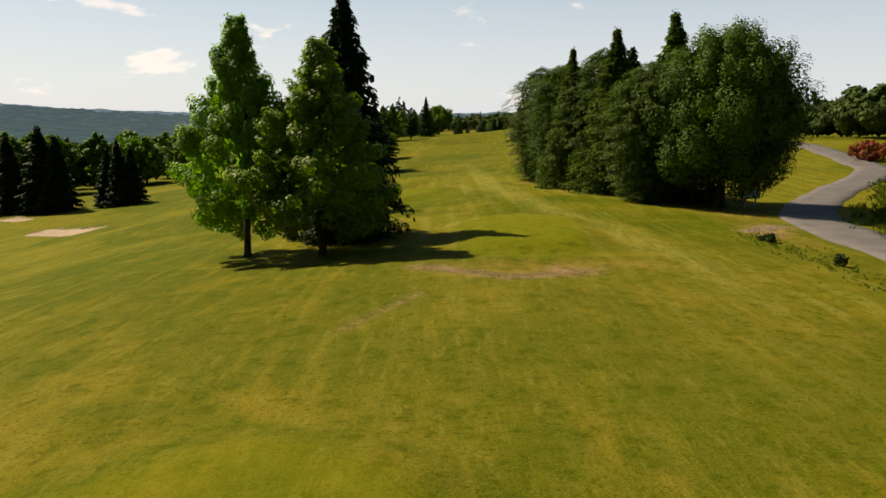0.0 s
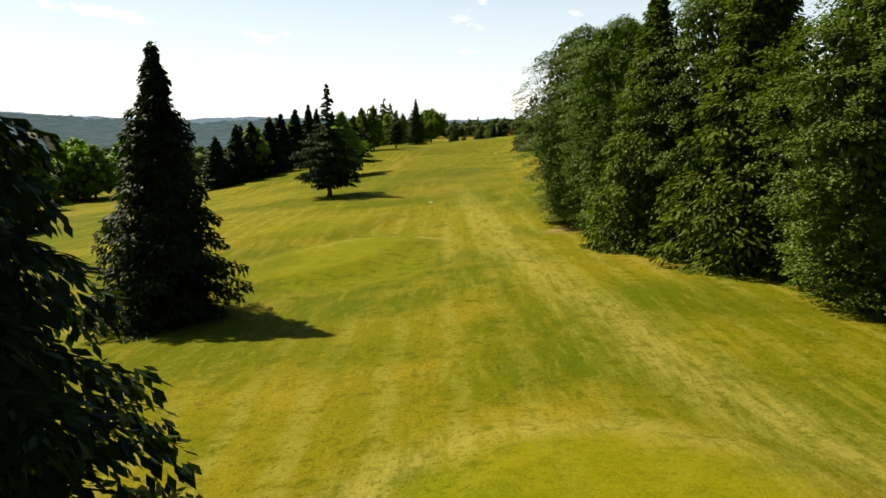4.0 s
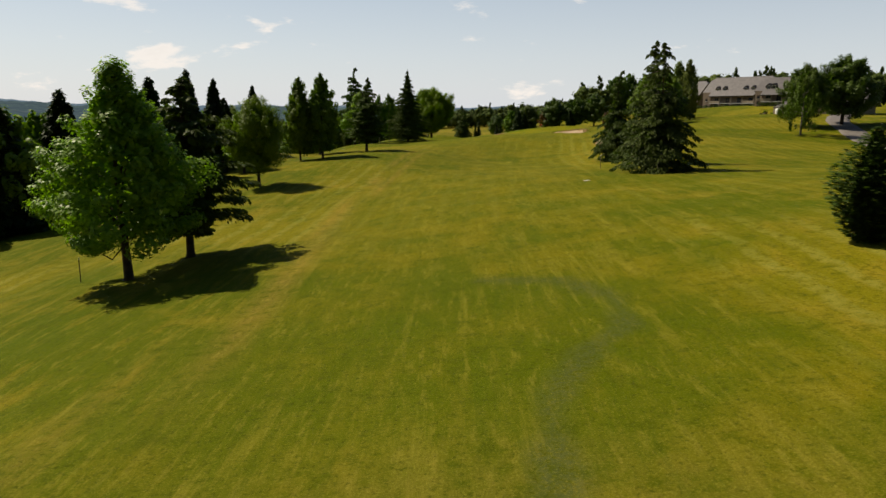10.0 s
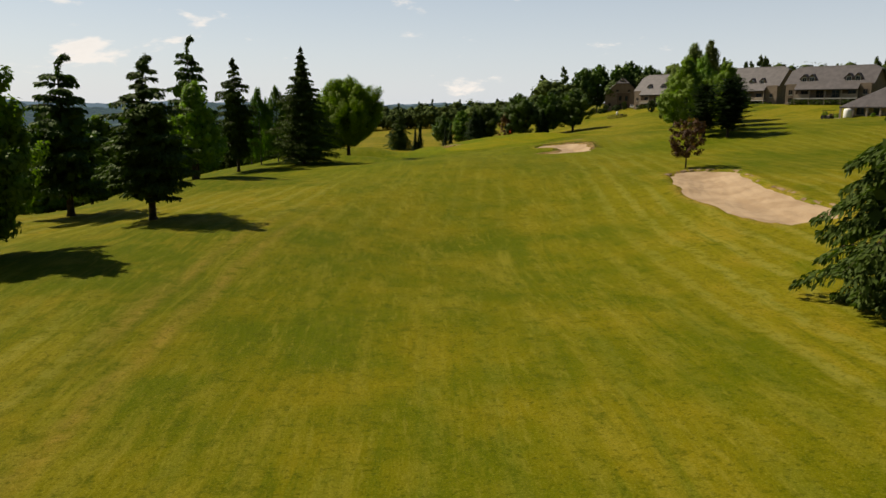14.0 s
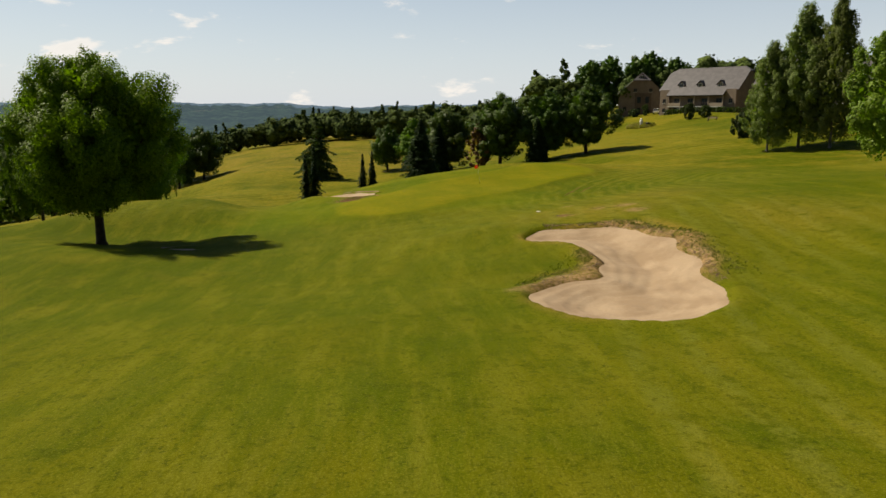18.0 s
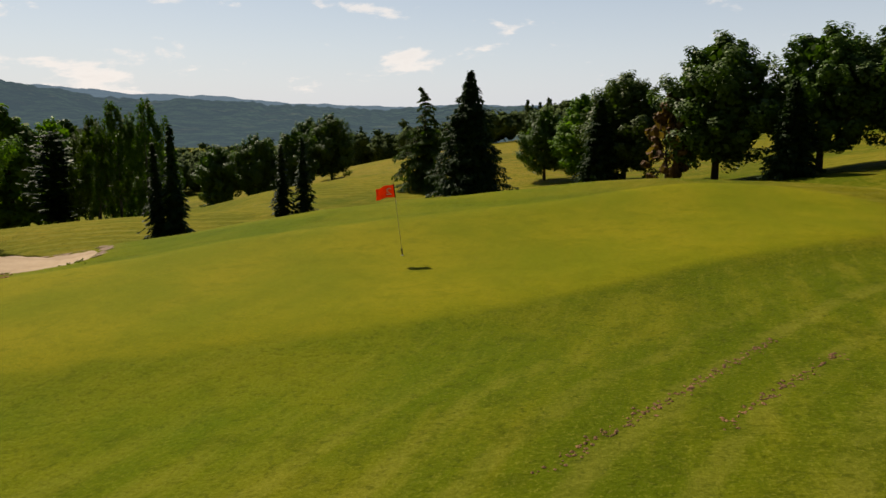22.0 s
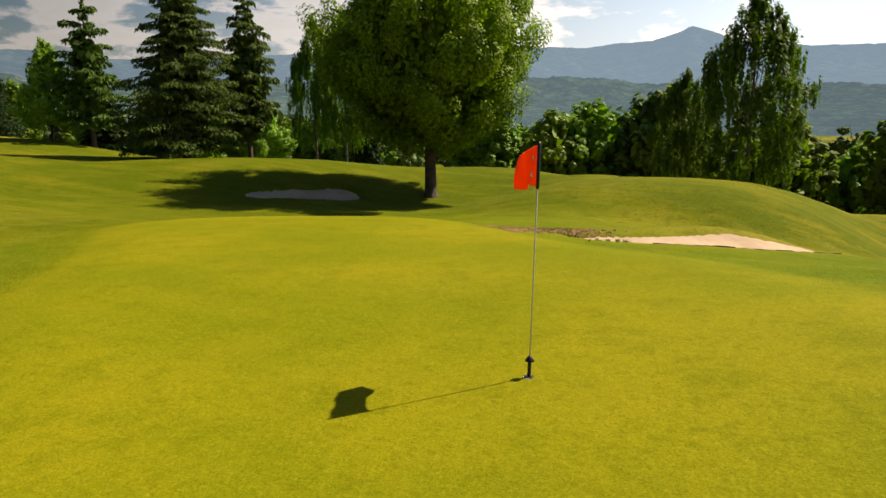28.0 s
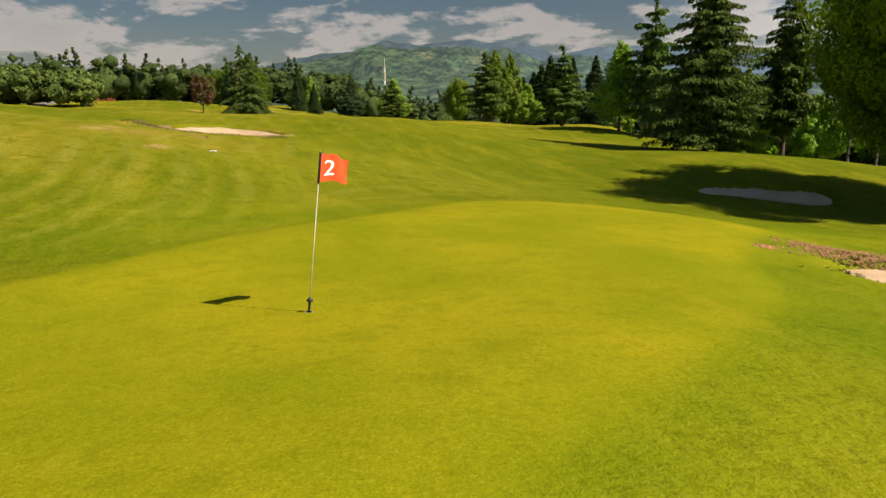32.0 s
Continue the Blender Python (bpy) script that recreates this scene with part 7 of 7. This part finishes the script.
def sign_board(x, y, turn):
    ob = thing("sign_board", x, y, gz(x, y), turn, "white information board in a black frame", "sign")
    part("panel", box(-0.95, 0.95, -0.03, 0.03, 0.85, 2.35, 0.01), WHITE_PAINT, ob, "pale board with unreadable print")
    part("frame", merged([box(-1.05, 1.05, -0.07, 0.07, 2.33, 2.47, 0.01), box(-1.05, 1.05, -0.07, 0.07, 0.75, 0.87, 0.01),
                          box(-1.05, -0.93, -0.07, 0.07, 0.75, 2.47, 0.01), box(0.93, 1.05, -0.07, 0.07, 0.75, 2.47, 0.01)]), BLACK_METAL, ob, "black board frame")
    for x0 in (-0.6, 0.6):
        part("leg", box(x0 - 0.05, x0 + 0.05, -0.05, 0.05, -0.3, 0.75), WHITE_PAINT, ob)
    for k in range(3):
        part("print_bar", box(-0.15 + 0.05 * k, 0.35 - 0.06 * k, -0.036, -0.031, 1.45 + 0.16 * k, 1.52 + 0.16 * k), LEAF_OAK, ob)


sign_board(28.6, 66.6, 0.35)
for x, y, w, h in ((20.0, 43.3, 0.9, 0.65), (20.0, 35.4, 0.8, 0.7), (19.7, 43.9, 0.6, 0.4), (24.4, 30.9, 0.7, 0.6)):
    tree("bush", x, y, h, w, "small weedy shrub in the dry verge", "bush", "verge shrubs")
for x, y, w, h in ((34.0, 46.0, 3.2, 1.9), (36.5, 50.0, 3.4, 2.3), (37.2, 54.0, 3.0, 1.9), (35.6, 42.0, 3.0, 1.8), (40.5, 60.5, 3.6, 2.2), (44.0, 65.5, 3.4, 2.0)):
    tree("shrub", x, y, h, w, "rank green shrub on the bank by the drive", "bush", "bank shrubs")
for x, y, w, h in ((62.0, 105.0, 6.0, 3.0), (66.5, 104.0, 5.0, 2.8)):
    tree("blossom", x, y, h, w, "red flowering bush beyond the drive", "bush", "flowering bushes")


# ---- the flagstick and the hole ----
HOLE = Vector((32.02, 360.98, gz(32.02, 360.98)))
stick_way = Vector((-0.24, -0.03, 2.11)).normalized()
STICK = stick_way.to_track_quat("Z", "Y")


def flagstick():
    ob = new("flagstick")
    ob.location = HOLE
    tagged(ob, "slim golf flagstick with orange-red number flag leaning in the hole", "flagstick")

    def along(geometry):
        v, f = geometry
        return np.array([(STICK @ Vector(p))[:] for p in v]), f
    part("pole", along(turned(((0.007, -0.05), (0.007, 1.2), (0.006, 2.13), (0.003, 2.14)), 10)), POLE_PAINT, ob, "pale painted pole", True)
    part("sleeve", along(turned(((0.010, 0.0), (0.017, 0.02), (0.017, 0.14), (0.012, 0.15)), 12)), BLACK_METAL, ob, "black foot sleeve", True)
    part("collar", along(turned(((0.042, 0.145), (0.045, 0.155), (0.018, 0.19), (0.011, 0.2)), 14)), BLACK_METAL, ob, "black cone-shaped collar", True)
    part("hoist_sleeve", along(turned(((0.013, 1.72), (0.016, 1.73), (0.016, 2.12), (0.012, 2.13)), 12)), BLACK_METAL, ob, "dark sleeve along the flag", True)
    # cloth blown out from the pole, sagging and rippling
    out_way = Vector((-0.82, -0.57, 0)).normalized()
    side = Vector((-out_way.y, out_way.x, 0))

    def cloth(u, w):
        """u: 0 at the hoist to 1 at the fly; w: 0 below to 1 above."""
        p = stick_way * (1.74 + 0.37 * w * (1 - 0.12 * u)) + out_way * (0.014 + 0.56 * u - 0.03 * u * u * w)
        ripple = 0.045 * math.sin(7.5 * u + 1.6 * w) * u + 0.018 * math.sin(15 * u - 2.2 * w) * u
        return p + side * ripple + Vector((0, 0, -0.09 * u * u - 0.025 * math.sin(9 * u + 1) * u))

    nu, nw = 36, 18
    v = np.array([cloth(i / nu, j / nw)[:] for j in range(nw + 1) for i in range(nu + 1)])
    v = np.concatenate([v, v + np.array(side[:]) * 0.003])
    faces = grid_faces(nu + 1, nw + 1)
    flag = part("flag", (v, np.concatenate([faces, faces[:, ::-1] + (nu + 1) * (nw + 1)])), FLAG_CLOTH, ob, "orange-red cloth flag", True)
    # the number, sewn on both faces
    font = bpy.data.curves.new("number", "FONT")
    font.body, font.size, font.resolution_u = "2", 0.30, 6
    holder = bpy.data.objects.new("number", font)
    flat = bpy.data.meshes.new_from_object(holder)
    bm = bmesh.new()
    bm.from_mesh(flat)
    bmesh.ops.triangulate(bm, faces=bm.faces[:])
    bmesh.ops.subdivide_edges(bm, edges=[e for e in bm.edges if e.calc_length() > 0.05], cuts=2)
    xs_n = [p.co.x for p in bm.verts]
    x0 = min(xs_n)
    pts = [(p.co.x - x0, p.co.y) for p in bm.verts]
    tris = [[p.index for p in fc.verts] for fc in bm.faces]
    bm.free()
    bpy.data.objects.remove(holder)
    for sign in (0.007, -0.005):
        vv = np.array([(cloth(0.14 + px / 0.56 * 1.25, 0.22 + py / 0.37) + side * sign)[:] for px, py in pts])
        part("number", (vv, tris), NUMBER_PAINT, flag, "white number two")
    cup = thing("hole_cup", HOLE.x, HOLE.y, HOLE.z, 0.0, "white plastic cup lining the hole", "golf cup")
    part("rim", turned(((0.050, -0.05), (0.054, 0.001), (0.052, 0.003), (0.050, 0.001)), 24), NUMBER_PAINT, cup, "", True)
    # no hole is cut; a black disc at ground level stands for its shade
    part("shade_disc", turned(((0.05, 0.001), (0.05, 0.003)), 24), BLACK_METAL, cup, "black disc standing in for the shaded hole")


NUMBER_PAINT = plain("number_paint", (0.80, 0.78, 0.74), 0.7, 0, 0.05, 8.0, 0.05, 0.001)
flagstick()


# ---- small things on the grass ----
def plate(x, y, w, d, mat, label, name="valve_cover"):
    ob = thing(name, x, y, gz(x, y), (x * 3.1) % 1.5, label, "cover")
    part("lid", box(-w / 2, w / 2, -d / 2, d / 2, -0.03, 0.035, 0.008), mat, ob)
    part("rim", box(-w / 2 - 0.03, w / 2 + 0.03, -d / 2 - 0.03, d / 2 + 0.03, -0.05, 0.018, 0.006), SOIL, ob)


plate(1.1, 118.9, 0.34, 0.3, PALE_STONE, "pale square distance plate in the fairway")
plate(1.15, 120.9, 0.35, 0.28, SOIL, "bare earthy patch cover behind the distance plate")
plate(14.2, 199.6, 0.5, 0.35, PALE_STONE, "pale plate in the rough grass")
plate(32.8, 335.5, 0.36, 0.26, PALE_STONE, "small pale valve cover in the grass")


def sprinkler(x, y):
    ob = thing("sprinkler_head", x, y, gz(x, y), 0.0, "dark round sprinkler head in bare soil", "sprinkler")
    part("housing", turned(((0.07, -0.05), (0.075, 0.01), (0.06, 0.03)), 16), BLACK_METAL, ob)
    part("nozzle", turned(((0.02, 0.03), (0.025, 0.06), (0.015, 0.07)), 10), BLACK_METAL, ob)


sprinkler(33.02, 330.48)


def stake(x, y, high, mat, label, r=0.03):
    ob = thing("marker_stake", x, y, gz(x, y), 0.0, label, "stake", "stakes")
    part("shaft", turned(((r, -0.2), (r, high * 0.95), (r * 0.5, high)), 8), mat, ob)
    part("cap", turned(((r * 1.2, high * 0.93), (r * 1.2, high * 0.985), (r * 0.6, high * 1.01)), 8), WHITE_PAINT, ob)


stake(19.0, 216.5, 1.5, WOOD_POST, "thin dark marker post beside the fairway")
stake(-20.0, 178.3, 1.5, WOOD_POST, "thin wooden stake beside the maples")
stake(53.6, 326.0 - 12, 1.4, WOOD_POST, "thin wooden stake under the maples")
tree("copper", -12.9, 153.5, 1.3, 0.7, "thin reddish sapling in mown grass", "sapling")


def clods(name, label, places, size, mat, seed=5, parent=None):
    """Loose crumbs of earth or cut turf lying on the ground."""
    r = np.random.default_rng(seed)
    vs, fs, k = [], [], 0
    octa = np.array([(1, 0, 0), (-1, 0, 0), (0, 1, 0), (0, -1, 0), (0, 0, 0.7), (0, 0, -0.7)], float)
    tri = [(0, 2, 4), (2, 1, 4), (1, 3, 4), (3, 0, 4), (2, 0, 5), (1, 2, 5), (3, 1, 5), (0, 3, 5)]
    xs_c, ys_c = np.array([p[0] for p in places]), np.array([p[1] for p in places])
    zs_c = ground_z(xs_c, ys_c)
    for x, y, z in zip(xs_c, ys_c, zs_c):
        s = size * r.uniform(0.35, 1.2)
        v = octa * s * r.uniform(0.6, 1.3, (6, 1)) * np.array([1, 1, 0.75])
        t = r.uniform(0, 6.28)
        c, n = math.cos(t), math.sin(t)
        v = v @ np.array([[c, n, 0], [-n, c, 0], [0, 0, 1]]) + np.array([x, y, z + 0.2 * s])
        vs.append(v)
        fs += [[i + k for i in q] for q in tri]
        k += 6
    if parent:
        ob = mesh_object(name, np.concatenate(vs) - np.array(parent.location[:]), fs, mat, parent, False)
        ob["kind"] = "stuff"
        return ob
    return tagged(mesh_object(name, np.concatenate(vs), fs, mat, None, False), label, "soil", kind="stuff")


def strewn(n, seed, ax, ay, bx, by, wide):
    r = np.random.default_rng(seed)
    t = r.uniform(0, 1, n)
    o = r.normal(size=n) * wide
    l_ = math.hypot(bx - ax, by - ay)
    return list(zip(ax + (bx - ax) * t - (by - ay) / l_ * o, ay + (by - ay) * t + (bx - ax) / l_ * o))


clods("earth_clods", "crumbled brown earth on the bunker's lip", strewn(1500, 1, 17.5, 355.5, 19.0, 358.4, 0.7), 0.05, SOIL)
clods("earth_clods", "crumbled earth at the bunker's end", strewn(70, 2, 20.6, 356.6, 20.9, 357.2, 0.16), 0.06, SOIL)
clods("earth_clods", "bare crumbs of earth in a wheel rut", strewn(220, 3, 38.4, 349.2, 41.6, 355.3, 0.07), 0.035, SOIL)
clods("earth_clods", "bare crumbs of earth in a wheel rut", strewn(120, 4, 40.4, 350.8, 42.5, 354.4, 0.07), 0.035, SOIL)
clods("earth_clods", "loose soil round a sprinkler hole", strewn(160, 6, 33.04, 330.18, 33.59, 330.38, 0.14), 0.03, SOIL)
clods("earth_clods", "stony soil along the drive's edge", strewn(260, 8, 20.5, 48.0, 24.2, 50.5, 0.5), 0.08, GRAVEL)


clods("earth_clods", "dry crumbs of scraped turf before the tees", strewn(500, 15, -1.2, 35.0, 3.2, 32.0, 0.35) + strewn(500, 18, 3.2, 32.0, 7.2, 33.8, 0.4), 0.042, SCRAPED)
clods("turf_lip", "crumbling brown lip of the hooked bunker", strewn(300, 11, 31.2, 326.9, 34.6, 325.9, 0.16) + strewn(420, 12, 34.7, 325.8, 36.3, 322.6, 0.2) + strewn(520, 17, 36.3, 322.6, 36.6, 316.4, 0.22) + strewn(360, 16, 36.6, 316.4, 35.3, 311.6, 0.2), 0.038, LIP, 5, CURLED)
clods("inner_lip", "crumbling brown lip inside the bunker's hook", strewn(240, 13, 32.4, 320.2, 32.3, 318.2, 0.2) + strewn(340, 14, 32.3, 318.0, 27.6, 313.9, 0.2), 0.040, LIP, 5, CURLED)


def tufts(name, label, places, high, mat, blades=7, seed=9):
    """Tufts of long grass, each a handful of bent blades."""
    r = np.random.default_rng(seed)
    n = len(places) * blades
    x = np.repeat([p[0] for p in places], blades) + r.normal(size=n) * high * 0.25
    y = np.repeat([p[1] for p in places], blades) + r.normal(size=n) * high * 0.25
    z = ground_z(x, y) - 0.02
    way_out = r.normal(size=(n, 2)) * 0.5
    h = high * r.uniform(0.5, 1.2, n)
    foot = np.stack([x, y, z], -1)
    mid = foot + np.stack([way_out[:, 0] * h * 0.3, way_out[:, 1] * h * 0.3, h * 0.6], -1)
    tip = foot + np.stack([way_out[:, 0] * h, way_out[:, 1] * h, h * 0.9], -1)
    t = r.uniform(0, 6.28, n)
    w = np.stack([np.cos(t), np.sin(t), np.zeros(n)], -1) * (high * 0.09)
    v = np.stack([foot - w, foot + w, mid + w * 0.8, tip, mid - w * 0.8], 1).reshape(-1, 3)
    k = np.arange(n)[:, None] * 5
    f = (k + np.array([0, 1, 2, 3, 4])).tolist()
    return tagged(mesh_object(name, v, f, mat), label, "grass", kind="stuff")


GRASS_DRY = leafy("dry_grass", (0.13, 0.125, 0.045), (0.27, 0.235, 0.095), 0.1, 0.35)
GRASS_FRESH = leafy("fresh_grass", (0.06, 0.085, 0.008), (0.14, 0.16, 0.02), 0.1, 0.35)
tufts("grass_tufts", "dry grass tufts overhanging the hooked bunker's lip", strewn(90, 21, 31.2, 327.2, 34.9, 326.2, 0.2) + strewn(130, 22, 35.2, 326.2, 37.4, 320.0, 0.35) + strewn(120, 25, 37.4, 320.0, 36.6, 312.5, 0.4)
      + strewn(130, 23, 31.7, 320.6, 31.3, 317.8, 0.22) + strewn(130, 24, 31.1, 317.8, 27.1, 314.5, 0.18), 0.11, GRASS_DRY)
tufts("grass_tufts", "fresh grass tufts along the bunker rims", strewn(160, 26, 35.2, 326.6, 37.6, 320.0, 0.4) + strewn(120, 33, 37.6, 320.0, 36.8, 312.0, 0.4) + strewn(90, 27, 31.6, 320.2, 27.2, 314.6, 0.2) + strewn(120, 28, 18.0, 357.0, 21.0, 360.0, 0.4), 0.10, GRASS_FRESH)
tufts("rank_grass", "rank grass on the bank beside the drive", strewn(900, 29, 30.5, 40.0, 40.0, 62.0, 1.6) + strewn(500, 30, 40.0, 62.0, 54.0, 84.0, 1.5), 0.5, GRASS_FRESH)
tufts("rank_grass", "weedy grass along the dry verge", strewn(260, 31, 19.6, 30.0, 20.4, 47.0, 0.8), 0.16, GRASS_FRESH)


# ---- the gravel track beyond the green ----
def track():
    t = np.linspace(0, 1, 40)
    px = np.interp(t, (0, 0.3, 0.65, 1), (-5.6, -8.6, -12.0, -15.5))
    py = np.interp(t, (0, 0.3, 0.65, 1), (373.9, 373.0, 372.0, 371.4))
    for _ in range(6):
        px[1:-1] = (px[:-2] + 2 * px[1:-1] + px[2:]) / 4
        py[1:-1] = (py[:-2] + 2 * py[1:-1] + py[2:]) / 4
    dx, dy = np.gradient(px), np.gradient(py)
    n = np.hypot(dx, dy)
    rows = []
    for off, up in ((-1.05, -0.3), (-0.95, 0.05), (-0.4, 0.08), (0.4, 0.08), (0.95, 0.05), (1.05, -0.3)):
        x, y = px - dy / n * off, py + dx / n * off
        rows.append(np.stack([x, y, ground_z(x, y) + up], -1))
    tagged(mesh_object("path", np.concatenate(rows), grid_faces(len(t), len(rows)), GRAVEL), "pale gravel track curving down behind the mound", "path", kind="structure")


track()


ORANGE = plain("orange_paint", (0.75, 0.20, 0.03), 0.5, 0, 0.1, 6.0, 0.05, 0.002)


def mast(x, y, z, high):
    ob = thing("radio_mast", x, y, z, 0.4, "tall white lattice radio mast on a far hill", "mast")
    r = 1.1
    legs = [(r, r), (-r, r), (-r, -r), (r, -r)]
    for a, b in legs:
        part("leg", tube([(a, b, 0), (a * 0.35, b * 0.35, high)], (0.16, 0.10), 5), WHITE_PAINT, ob)
    for k in range(9):
        u = k / 9
        s = r * (1 - 0.65 * u)
        z0, z1 = high * u, high * (u + 1 / 9)
        s1 = r * (1 - 0.65 * (u + 1 / 9))
        part("brace", merged([tube([(s, s, z0), (-s1, s1, z1)], (0.12, 0.12), 4), tube([(-s, -s, z0), (s1, -s1, z1)], (0.12, 0.12), 4),
                              tube([(s, -s, z0), (s1, s1, z1)], (0.12, 0.12), 4), tube([(-s, s, z0), (-s1, -s1, z1)], (0.12, 0.12), 4)]), ORANGE if k % 3 == 1 else WHITE_PAINT, ob)
    part("antenna", tube([(0, 0, high), (0, 0, high * 1.15)], (0.15, 0.05), 6), WHITE_PAINT, ob)
    for k in range(3):
        part("dish", shifted(turned(((0.2, -0.2), (0.9, 0.15), (1.0, 0.3)), 12), 0.9 * math.cos(k * 2.1), 0.9 * math.sin(k * 2.1), high * (0.6 + 0.12 * k)), WHITE_PAINT, ob)


mast(-158.0, -408.0, gz(-158.0, -408.0), (41.0 - gz(-158.0, -408.0)) / 1.15)
